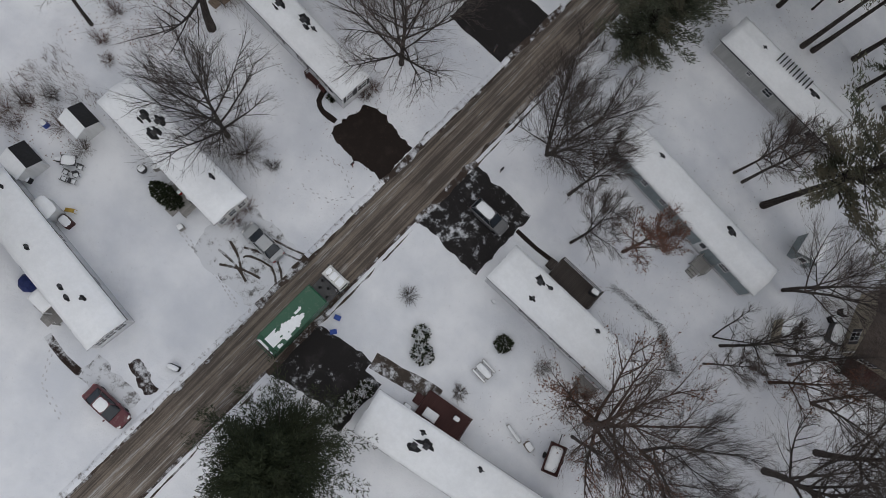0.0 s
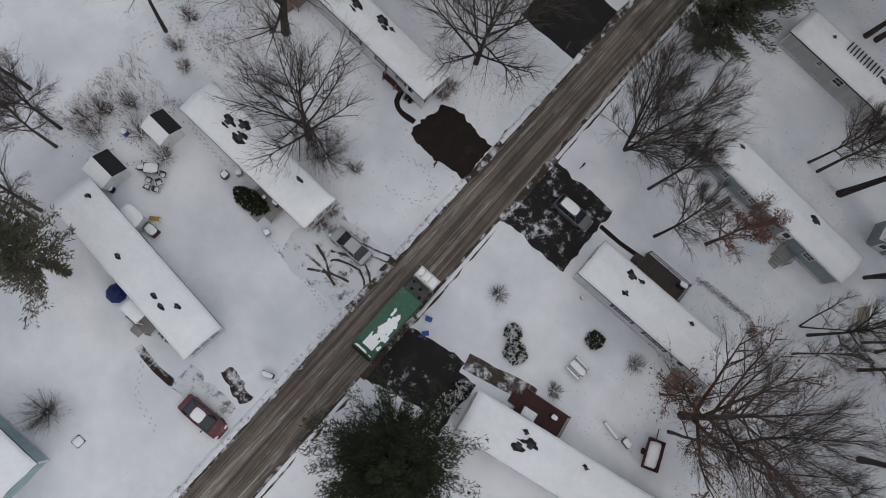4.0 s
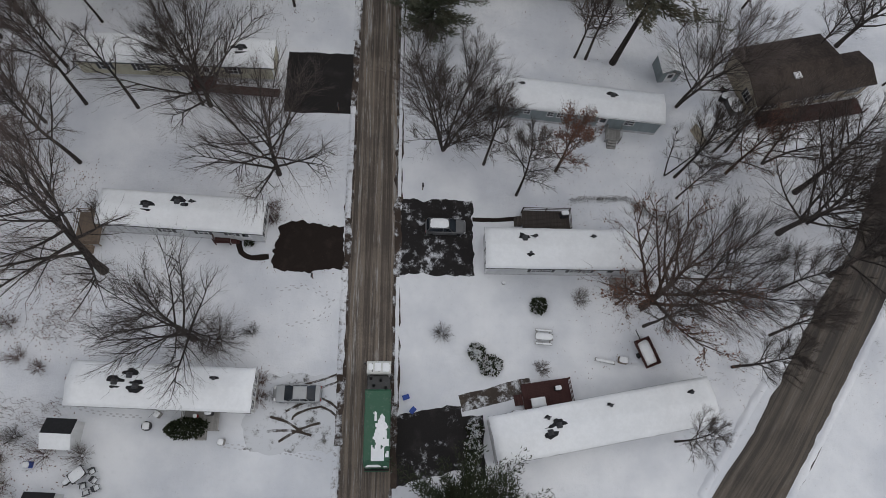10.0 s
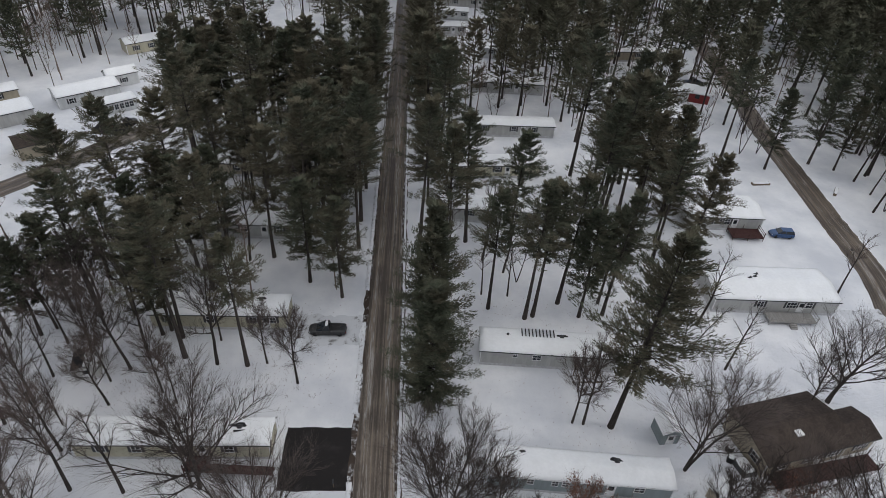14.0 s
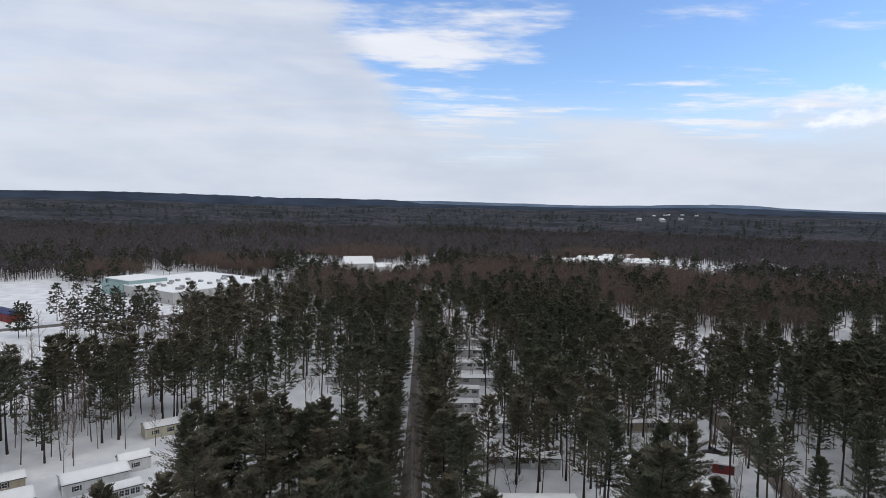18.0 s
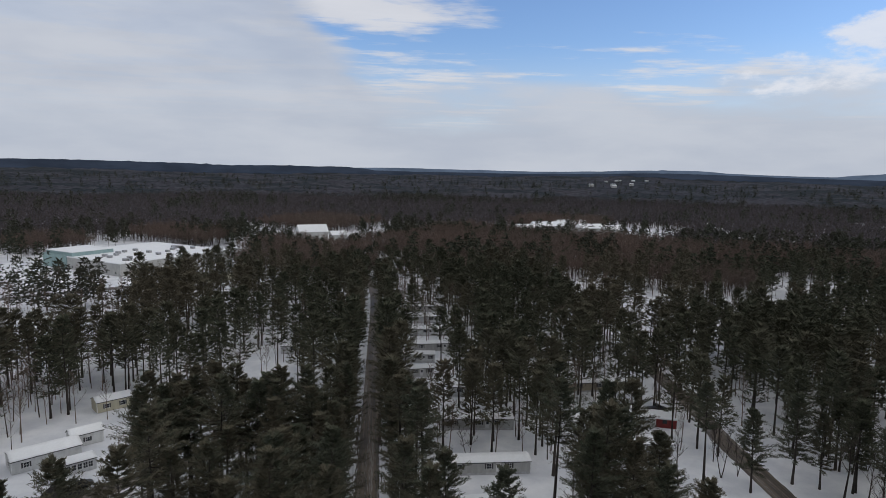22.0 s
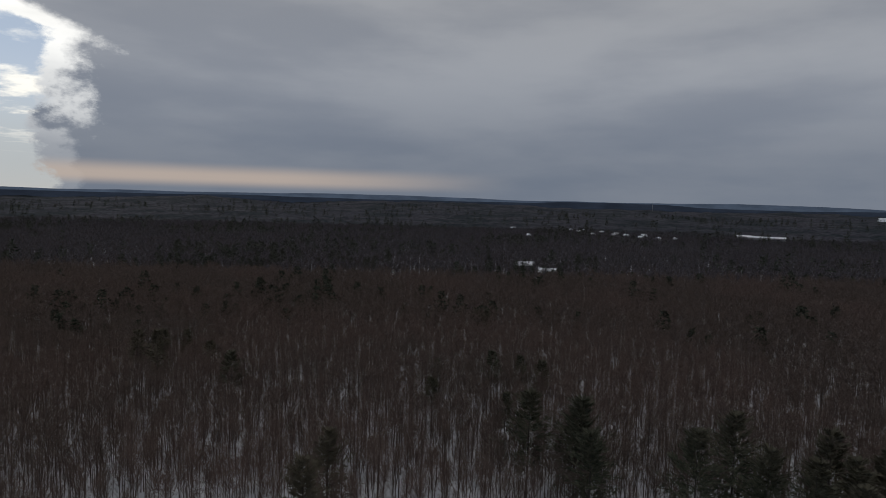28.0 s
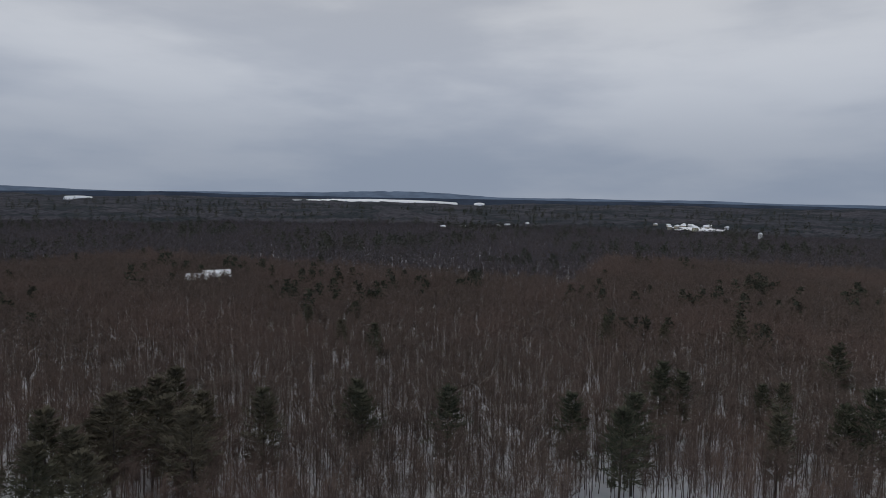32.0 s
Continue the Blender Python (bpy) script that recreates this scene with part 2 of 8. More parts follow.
def road_material(name, tone=1.0, slush=0.5):
    """Wet asphalt under brown slush and grit in long streaks: the streaks run along the mesh's v axis."""
    m, k = material(name)
    uv = k.n("ShaderNodeTexCoord", 2)
    p = world_pos(k)
    long1 = k.noise(k.map(uv, (1.0, 0.010, 1)), 2.6, 9, 0.72)
    long2 = k.noise(k.map(uv, (1.0, 0.022, 1), loc=(3, 1, 0)), 0.9, 5, 0.6)
    thin = k.noise(k.map(uv, (1.0, 0.05, 1), loc=(9, 4, 0)), 6.0, 6, 0.7)
    blot, grit = k.noise(p, 0.16, 6, 0.65), k.noise(p, 9.0, 6, 0.75)
    f = k.math("ADD", k.math("MULTIPLY", long1, 0.6), k.math("MULTIPLY", long2, 0.4))
    f = k.math("ADD", f, k.math("MULTIPLY", k.math("SUBTRACT", blot, 0.5), 0.22))
    f = k.math("ADD", f, k.math("MULTIPLY", k.math("SUBTRACT", grit, 0.5), 0.10))
    dark = k.mix(grit, [c * tone for c in (0.026, 0.020, 0.017)], [c * tone for c in (0.085, 0.064, 0.050)])
    tan = k.mix(grit, [c * tone for c in (0.12, 0.095, 0.075)], [c * tone for c in (0.25, 0.205, 0.165)])
    pale = k.mix(grit, (0.26, 0.25, 0.24), (0.52, 0.51, 0.50))
    col = k.mix(k.ramp(f, 0.43, 0.57), dark, tan)
    g = k.math("ADD", k.math("MULTIPLY", thin, 0.5), k.math("MULTIPLY", long2, 0.5))
    col = k.mix(k.math("MULTIPLY", k.ramp(g, 0.52, 0.62), slush), col, pale)
    finish(k, col, k.ramp(f, 0.42, 0.6, 0.35, 0.8), k.math("ADD", long1, k.math("MULTIPLY", grit, 0.4)), 0.06, spec=0.35)
    return m


def drive_material(name, snowed=0.5, tone=(0.020, 0.018, 0.018)):
    """Black driveway, partly under trodden snow."""
    m, k = material(name)
    p = world_pos(k)
    a, b, g = k.noise(p, 0.9, 8, 0.72), k.noise(p, 0.22, 3, 0.5), k.noise(p, 16, 4, 0.7)
    f = k.math("ADD", k.math("MULTIPLY", a, 0.7), k.math("MULTIPLY", b, 0.3))
    col = k.mix(g, [c * 0.7 for c in tone], [c * 1.6 for c in tone])
    col = k.mix(k.ramp(k.noise(p, 0.5, 5, 0.6), 0.5, 0.75), col, [c * 1.9 for c in tone])
    if snowed:
        edge = 0.66 - 0.22 * snowed
        col = k.mix(k.ramp(k.math("ADD", f, k.math("MULTIPLY", k.math("SUBTRACT", g, 0.5), 0.14)), edge, edge + 0.13), col, (0.60, 0.61, 0.64))
    finish(k, col, 0.85, k.math("ADD", f, k.math("MULTIPLY", g, 0.2)), 0.03, spec=0.12)
    return m


def siding_material(name, color, lap=0.2):
    """Painted lap siding: thin boards, streaked by weather."""
    m, k = material(name)
    p = obj_pos(k)
    board = k.n("ShaderNodeTexWave", 1, wave_type="BANDS", bands_direction="Z", wave_profile="SAW", ins={"Vector": p, "Scale": 0.5 / lap, "Distortion": 0.0})
    stain = k.noise(k.map(p, (1, 1, 0.15)), 1.6, 5, 0.6)
    speck = k.noise(p, 0.35, 3, 0.5)
    f = k.math("ADD", k.math("MULTIPLY", stain, 0.6), k.math("MULTIPLY", speck, 0.4))
    col = k.mix(k.ramp(f, 0.35, 0.7), [c * 0.82 for c in color], [min(1, c * 1.06) for c in color])
    finish(k, col, 0.6, board, 0.02)
    return m


def bark_material(name, a, b):
    m, k = material(name)
    p = obj_pos(k)
    f = k.noise(k.map(p, (1, 1, 0.18)), 7.0, 5, 0.65)
    f2 = k.noise(p, 0.5, 3, 0.5)
    t = k.math("ADD", k.math("MULTIPLY", f, 0.65), k.math("MULTIPLY", f2, 0.35))
    t = k.math("ADD", t, k.math("MULTIPLY", k.math("SUBTRACT", k.n("ShaderNodeObjectInfo", 5), 0.5), 0.25))
    finish(k, k.mix(k.ramp(t, 0.3, 0.7), a, b), 0.9, f, 0.04, spec=0.15)
    return m


def leaf_material(name, a, b, c, rough=0.7, through=0.15):
    """Needles or leaves, each tuft in its own tone."""
    m, k = material(name)
    isl = k.n("ShaderNodeNewGeometry", 8)
    ob = k.n("ShaderNodeObjectInfo", 5)
    col = k.mix(isl, a, b)
    big = k.noise(obj_pos(k), 0.35, 3, 0.5)
    col = k.mix(k.math("MULTIPLY", k.ramp(k.math("ADD", big, k.math("MULTIPLY", ob, 0.35)), 0.5, 0.85), 0.7), col, c)
    finish(k, col, rough, spec=0.12)
    return m


def paint_material(name, color, rough=0.3, metal=0.0):
    m, k = material(name)
    p = obj_pos(k)
    dust = k.noise(p, 2.2, 6, 0.65)
    col = k.mix(k.math("MULTIPLY", k.ramp(dust, 0.5, 0.8), 0.35), color, (0.30, 0.28, 0.26))
    finish(k, col, k.ramp(dust, 0.4, 0.8, rough, min(1, rough + 0.35)), k.noise(p, 40, 2, 0.5), 0.001, metal, 0.5, {"Coat Weight": 0.3})
    return m


def glass_material(name, tint=(0.02, 0.024, 0.03)):
    m, k = material(name)
    p = obj_pos(k)
    finish(k, k.mix(k.noise(p, 0.8, 3, 0.5), [c * 0.6 for c in tint], [c * 1.8 for c in tint]), 0.06, k.noise(p, 3, 2, 0.5), 0.002, 0.0, 0.6)
    return m


def forest_material(name, tones):
    """Many small trees seen from afar: bark and twigs, each tree in a tone of its own."""
    m, k = material(name)
    isl = k.n("ShaderNodeNewGeometry", 8)
    patch = k.noise(world_pos(k), 0.012, 5, 0.6)
    col = k.mix(k.ramp(isl, 0.1, 0.9), tones[0], tones[1])
    col = k.mix(k.ramp(patch, 0.42, 0.62), col, tones[2])
    finish(k, col, 0.9, spec=0.1)
    return m


def hazy_canopy_material(name):
    """Closed winter woods far off, with evergreen stands; bluish distance haze is in the colours."""
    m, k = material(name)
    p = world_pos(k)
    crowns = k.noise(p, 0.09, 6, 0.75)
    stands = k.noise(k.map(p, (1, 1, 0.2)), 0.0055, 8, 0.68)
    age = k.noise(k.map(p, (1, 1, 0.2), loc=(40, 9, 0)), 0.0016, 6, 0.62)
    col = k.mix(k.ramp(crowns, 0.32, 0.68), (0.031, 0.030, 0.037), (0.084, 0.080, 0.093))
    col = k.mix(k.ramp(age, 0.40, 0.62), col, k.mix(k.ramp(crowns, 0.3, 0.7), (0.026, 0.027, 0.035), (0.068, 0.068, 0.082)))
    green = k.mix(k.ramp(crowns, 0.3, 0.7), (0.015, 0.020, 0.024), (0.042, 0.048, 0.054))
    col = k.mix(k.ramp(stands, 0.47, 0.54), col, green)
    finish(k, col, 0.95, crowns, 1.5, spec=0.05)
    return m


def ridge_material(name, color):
    """A glowing backdrop of distance: hills in one bluish haze tone, a little mottled."""
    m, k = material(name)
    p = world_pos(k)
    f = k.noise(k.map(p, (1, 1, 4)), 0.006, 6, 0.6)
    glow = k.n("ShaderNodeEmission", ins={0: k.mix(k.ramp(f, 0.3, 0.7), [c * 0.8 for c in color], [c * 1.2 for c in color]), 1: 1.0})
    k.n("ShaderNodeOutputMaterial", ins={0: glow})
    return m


M_SNOW = snow_material("snow")
M_ROOFSNOW = simple("roof_snow", (0.80, 0.81, 0.83), 0.75, grain=2.5, vary=0.05, depth=0.05, spec=0.25)
M_BANK = snow_material("dirty_snow", 0.85)
M_ROAD = road_material("slushy_road", 1.0, 0.75)
M_VERGE = drive_material("gritty_verge", 0.78, (0.045, 0.034, 0.028))
M_ROAD_DARK = road_material("wet_road", 0.55, 0.12)
M_DRIVE_BLACK = drive_material("black_driveway", 0.0)
M_DRIVE_BROWN = drive_material("cleared_driveway", 0.0, (0.019, 0.014, 0.012))
M_DRIVE_MIX = drive_material("half_cleared_driveway", 0.62)
M_TRACK = drive_material("wheel_tracked_snow", 1.35, (0.09, 0.085, 0.08))
M_MUD = drive_material("muddy_snow", 0.95, (0.026, 0.018, 0.016))
M_PATH = drive_material("trodden_path", 0.75, (0.05, 0.040, 0.034))
M_WHITE = siding_material("white_siding", (0.62, 0.63, 0.64))
M_CREAM = siding_material("cream_siding", (0.50, 0.47, 0.36))
M_GREY = siding_material("grey_green_siding", (0.26, 0.30, 0.31))
M_PALE = siding_material("pale_grey_siding", (0.46, 0.46, 0.45))
M_TAN = siding_material("tan_siding", (0.40, 0.35, 0.27))
M_YELLOW = siding_material("yellow_siding", (0.47, 0.46, 0.30))
M_REDWALL = siding_material("barn_red_boards", (0.20, 0.03, 0.03))
M_TEAL = siding_material("teal_panel_wall", (0.30, 0.42, 0.42), 1.2)
M_SKIRT = simple("skirting", (0.50, 0.50, 0.51), 0.7, grain=3)
M_TRIM = simple("white_trim", (0.70, 0.70, 0.71), 0.5)
M_DARKTRIM = simple("dark_trim", (0.045, 0.045, 0.05), 0.5)
M_SHINGLE = simple("brown_shingles", (0.050, 0.038, 0.032), 0.9, grain=3, vary=0.45, depth=0.03)
M_BLACKROOF = simple("black_roofing", (0.018, 0.018, 0.02), 0.85, grain=4)
M_GLASS = glass_material("dark_glass")
M_BARK = bark_material("grey_bark", (0.030, 0.025, 0.023), (0.085, 0.073, 0.067))
M_BARKBROWN = bark_material("brown_bark", (0.045, 0.030, 0.024), (0.13, 0.088, 0.070))
M_TWIG = bark_material("twigs", (0.050, 0.042, 0.038), (0.140, 0.113, 0.102))
M_PINE = leaf_material("pine_needles", (0.044, 0.053, 0.036), (0.118, 0.126, 0.090), (0.132, 0.110, 0.078))
M_PINEFAR = forest_material("pine_needles_far", ((0.044, 0.049, 0.034), (0.112, 0.115, 0.080), (0.116, 0.102, 0.074)))
M_FIR = leaf_material("fir_needles", (0.018, 0.025, 0.014), (0.046, 0.054, 0.030), (0.044, 0.044, 0.026))
M_OAKLEAF = leaf_material("dead_oak_leaves", (0.10, 0.045, 0.032), (0.23, 0.112, 0.075), (0.15, 0.085, 0.06))
M_OAKBRUSH = bark_material("reddish_twigs", (0.060, 0.032, 0.026), (0.14, 0.080, 0.062))
M_DENT = simple("trodden_snow", (0.50, 0.50, 0.52), 0.8, grain=9, vary=0.2)
M_WOOD = simple("weathered_wood", (0.17, 0.13, 0.10), 0.85, grain=5, vary=0.35)
M_DARKWOOD = simple("dark_weathered_wood", (0.060, 0.050, 0.045), 0.85, grain=5, vary=0.4)
M_REDWOOD = simple("red_stained_wood", (0.060, 0.026, 0.024), 0.8, grain=5, vary=0.3)
M_GREYWOOD = simple("grey_wood", (0.28, 0.27, 0.26), 0.85, grain=5, vary=0.3)
M_RUBBER = simple("rubber", (0.02, 0.02, 0.021), 0.85)
M_STEEL = simple("dull_steel", (0.35, 0.35, 0.36), 0.4, 0.8)
M_SILVER = paint_material("silver_paint", (0.34, 0.35, 0.36), 0.3, 0.5)
M_RED = paint_material("dark_red_paint", (0.085, 0.006, 0.014), 0.3)
M_DARKGREY = paint_material("dark_grey_paint", (0.10, 0.10, 0.105), 0.3)
M_BLUE = paint_material("blue_paint", (0.015, 0.06, 0.17), 0.3)
M_BLACK = paint_material("black_paint", (0.02, 0.02, 0.022), 0.35)
M_GREEN = paint_material("truck_green_paint", (0.010, 0.078, 0.038), 0.45)
M_CABWHITE = paint_material("cab_white_paint", (0.6, 0.6, 0.58), 0.4)
M_BLUEPLASTIC = simple("blue_plastic", (0.03, 0.07, 0.30), 0.5)
M_TARP = simple("blue_tarp", (0.012, 0.022, 0.10), 0.6)
M_YELLOWPLASTIC = simple("yellow_plastic", (0.42, 0.27, 0.04), 0.6)
M_TAILRED = simple("red_lens", (0.30, 0.01, 0.01), 0.25, spec=0.5)
M_LAMPGLASS = simple("clear_lens", (0.6, 0.6, 0.6), 0.15, spec=0.6)
M_FOREST = forest_material("winter_trees", ((0.080, 0.063, 0.053), (0.208, 0.161, 0.137), (0.165, 0.121, 0.102)))
# far copy of M_FOREST, greyer and bluer: distance haze put into the colour
M_HAZEWOODS = forest_material("hazed_winter_trees", ((0.064, 0.060, 0.066), (0.152, 0.142, 0.150), (0.108, 0.100, 0.108)))
M_STEM = forest_material("dark_stems", ((0.034, 0.027, 0.024), (0.096, 0.074, 0.066), (0.076, 0.054, 0.047)))
M_FORESTPINE = forest_material("evergreen_trees", ((0.026, 0.032, 0.022), (0.068, 0.074, 0.052), (0.056, 0.055, 0.041)))
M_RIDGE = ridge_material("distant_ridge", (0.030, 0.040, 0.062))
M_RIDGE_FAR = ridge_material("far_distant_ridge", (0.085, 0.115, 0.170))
M_CANOPY = hazy_canopy_material("far_woods")


# ---------- mesh helpers ----------
class Build:
    """Collects faces for one mesh."""

    def __init__(self):
        self.v, self.f = [], []

    def face_set(self, verts, faces):
        o = len(self.v)
        self.v.extend([tuple(p) for p in verts])
        self.f.extend([tuple(i + o for i in f) for f in faces])
        return self

    def box(self, x0, y0, z0, x1, y1, z1, bevel=0.0, m=None):
        """A box with its upright and top edges taken off."""
        b = min(bevel, (x1 - x0) / 2.1, (y1 - y0) / 2.1, (z1 - z0) / 1.1)
        if b <= 0:
            vs = [(x, y, z) for z in (z0, z1) for x, y in ((x0, y0), (x1, y0), (x1, y1), (x0, y1))]
            fs = [(3, 2, 1, 0), (4, 5, 6, 7), (0, 1, 5, 4), (1, 2, 6, 5), (2, 3, 7, 6), (3, 0, 4, 7)]
        else:
            ring = lambda q, z: [(x0 + q, y0, z), (x1 - q, y0, z), (x1, y0 + q, z), (x1, y1 - q, z), (x1 - q, y1, z), (x0 + q, y1, z), (x0, y1 - q, z), (x0, y0 + q, z)]
            inner = [(x0 + b, y0 + b, z1), (x1 - b, y0 + b, z1), (x1 - b, y1 - b, z1), (x0 + b, y1 - b, z1)]
            vs = ring(b, z0) + ring(b, z1 - b) + inner
            fs = [tuple(range(7, -1, -1)), (16, 17, 18, 19)] + [(i, (i + 1) % 8, 8 + (i + 1) % 8, 8 + i) for i in range(8)]
            for c, (p, q) in enumerate(((0, 1), (2, 3), (4, 5), (6, 7))):
                fs.append((8 + p, 8 + q, 16 + (c + 1) % 4, 16 + c))
            for c, (p, q) in enumerate(((7, 0), (1, 2), (3, 4), (5, 6))):
                fs.append((8 + p, 8 + q, 16 + c))
        if m is not None:
            vs = [m @ Vector(p) for p in vs]
        return self.face_set(vs, fs)

    def tube(self, pts, radii, sides=6, cap=True):
        pts = [Vector(p) for p in pts]
        n, vs, fs = len(pts), [], []
        for i, p in enumerate(pts):
            d = (pts[min(i + 1, n - 1)] - pts[max(i - 1, 0)])
            d = d.normalized() if d.length > 1e-6 else Vector((0, 0, 1))
            a = d.orthogonal().normalized()
            b = d.cross(a)
            for s in range(sides):
                w = 2 * math.pi * s / sides
                vs.append(p + (a * math.cos(w) + b * math.sin(w)) * radii[i])
        for i in range(n - 1):
            for s in range(sides):
                fs.append((i * sides + s, i * sides + (s + 1) % sides, (i + 1) * sides + (s + 1) % sides, (i + 1) * sides + s))
        if cap:
            fs.append(tuple(range(sides - 1, -1, -1)))
            fs.append(tuple((n - 1) * sides + s for s in range(sides)))
        return self.face_set(vs, fs)

    def lathe(self, profile, sides=14, m=None):
        """Turned round z: profile of (radius, height)."""
        vs, fs = [], []
        for r, z in profile:
            vs += [(r * math.cos(2 * math.pi * s / sides), r * math.sin(2 * math.pi * s / sides), z) for s in range(sides)]
        for i in range(len(profile) - 1):
            fs += [(i * sides + s, i * sides + (s + 1) % sides, (i + 1) * sides + (s + 1) % sides, (i + 1) * sides + s) for s in range(sides)]
        fs += [tuple(range(sides - 1, -1, -1)), tuple((len(profile) - 1) * sides + s for s in range(sides))]
        return self.face_set([m @ Vector(p) for p in vs] if m is not None else vs, fs)

    def prism(self, outline, y0, y1, m=None):
        """An outline in x and z, drawn out from y0 to y1."""
        n = len(outline)
        vs = [(x, y0, z) for x, z in outline] + [(x, y1, z) for x, z in outline]
        fs = [tuple(range(n)), tuple(range(2 * n - 1, n - 1, -1))] + [(i, i + n, (i + 1) % n + n, (i + 1) % n) for i in range(n)]
        return self.face_set([m @ Vector(p) for p in vs] if m is not None else vs, fs)

    def mesh(self, name, mat, smooth=False):
        me = bpy.data.meshes.new(name)
        me.from_pydata([tuple(p) for p in self.v], [], self.f)
        me.materials.append(mat)
        if smooth:
            me.polygons.foreach_set("use_smooth", [True] * len(me.polygons))
        me.update()
        return me


def part(name, build, mat, parent=None, label="", smooth=False, m=None):
    """Links a mesh as one object under a thing or a part."""
    me = build.mesh(name, mat, smooth) if isinstance(build, Build) else build
    ob = new(name, me)
    if parent is not None:
        ob.parent = parent
    if m is not None:
        ob.matrix_local = m
    return tagged(ob, label)


def thing(name, m, label, category, group="", kind=""):
    ob = new(name)
    ob.empty_display_size = 0.3
    ob.matrix_world = m
    return tagged(ob, label, category, group, kind)


# ---------- ground ----------
HALF = 2.65                                              # half the lane's width


def rings_sheet(radii, steps, height, cx=0.0, cy=0.0):
    """A round sheet in rings, with a height for every (x, y)."""
    vs, fs = [(cx, cy, height(cx, cy))], []
    for r in radii:
        for s in range(steps):
            a = 2 * math.pi * s / steps
            x, y = cx + r * math.cos(a), cy + r * math.sin(a)
            vs.append((x, y, height(x, y)))
    for s in range(steps):
        fs.append((0, 1 + s, 1 + (s + 1) % steps))
    for i in range(len(radii) - 1):
        for s in range(steps):
            a, b = 1 + i * steps + s, 1 + i * steps + (s + 1) % steps
            fs.append((a, a + steps, b + steps, b))
    return vs, fs


b = Build()
b.face_set(*rings_sheet([30, 60, 100, 160, 260, 450, 900, 2000, 4700], 72, lambda x, y: 0.0))
ground = tagged(part("ground", b, M_SNOW), "flat ground under a thin cover of fresh snow", "ground", kind="structure")


def strip(name, pts, width, mat, z=0.02, label="", cat="road", ragged=0.0, kind="structure", lumps=None, uvs=True):
    """A lane along a line of points, resampled, with an uneven border; its mesh carries metres across and along as coordinates."""
    pts = [Vector((*p, 0)) for p in pts]
    fine = []
    for i in range(len(pts) - 1):
        p0, p1, p2, p3 = pts[max(i - 1, 0)], pts[i], pts[i + 1], pts[min(i + 2, len(pts) - 1)]
        n = max(2, int((p2 - p1).length / 1.2))
        for s in range(n):
            t = s / n
            fine.append(0.5 * ((2 * p1) + (p2 - p0) * t + (2 * p0 - 5 * p1 + 4 * p2 - p3) * t * t + (3 * p1 - p0 - 3 * p2 + p3) * t ** 3))
    fine.append(pts[-1])
    across = [-1, -0.6, 0, 0.6, 1]
    vs, fs, uv, run = [], [], [], 0.0
    for i, p in enumerate(fine):
        d = (fine[min(i + 1, len(fine) - 1)] - fine[max(i - 1, 0)]).normalized()
        side = Vector((d.y, -d.x, 0))
        run += (p - fine[i - 1]).length if i else 0
        for a in across:
            w = a * width / 2
            if abs(a) == 1:
                w += a * ragged * (noise.noise(Vector((run * 0.55, a * 7, 3))) + 0.6 * noise.noise(Vector((run * 1.9, a * 11, 5))))
            q = p + side * w
            vs.append((q.x, q.y, z if abs(a) < 1 else z - 0.015))
            uv.append((w, run))
    m = len(across)
    for i in range(len(fine) - 1):
        for j in range(m - 1):
            a = i * m + j
            fs.append((a, a + 1, a + m + 1, a + m))
    b = Build().face_set(vs, fs)
    me = b.mesh(name, mat)
    layer = me.uv_layers.new(name="lane")
    idx = np.zeros(len(me.loops), dtype=np.int32)
    me.loops.foreach_get("vertex_index", idx)
    layer.data.foreach_set("uv", np.array(uv, dtype=np.float32)[idx].ravel())
    return tagged(new(name, me), label, cat, kind=kind)


LANE = [(0, -78), (0, -50), (0, 0), (0, 50), (0.4, 120), (0.6, 200), (0, 300), (-6, 360)]
strip("road", LANE, 2 * HALF, M_ROAD, 0.03, "narrow asphalt lane streaked with brown slush and salt", "road", 0.28)
EAST = [(-30, -95), (8, -62), (37.5, -28), (45, -19), (59.0, 1), (72, 25), (83, 52), (85.6, 76), (89, 117), (93, 143), (96, 193)]
strip("road", EAST[:6], 6.6, M_ROAD_DARK, 0.03, "dark wet asphalt road curving between snowy verges", "road", 0.3)
strip("road", EAST[5:], 5.4, M_ROAD, 0.028, "slushy asphalt lane beside the pine trees", "road", 0.3)
FORK = [(76.5, 32), (90, 39), (103, 53), (117.3, 68.6), (124.7, 77.5), (146.9, 105.4), (173.9, 144.1), (199.1, 175), (231.9, 213.6), (289.9, 289)]
strip("road", FORK, 5.2, M_ROAD, 0.024, "slushy asphalt lane along a row of mobile homes", "road", 0.3)
WEST = [(-150, -20), (-108, 35), (-72, 77), (-53, 103), (-31, 122), (-3, 145)]
strip("road", WEST, 5.4, M_ROAD, 0.024, "grey slushy lane under tall pines", "road", 0.3)
HIGHWAY = [(-420, 190), (-300, 232), (-215, 270), (-165, 305), (-110, 340), (-60, 368), (0, 395)]
strip("road", HIGHWAY, 8, M_ROAD_DARK, 0.026, "dark main road beyond the trees", "road", 0.3)
ROADS = [(LANE, 3.6), (EAST, 4.2), (FORK, 3.6), (WEST, 3.6), (HIGHWAY, 5)]


for side in (-1, 1):
    strip("verge", [(side * (HALF + 0.12), y) for y in (-78, -40, 0, 40, 90, 140)], 0.75, M_VERGE, 0.042, "gritty brown verge where ploughed snow has thawed", "verge", 0.42)


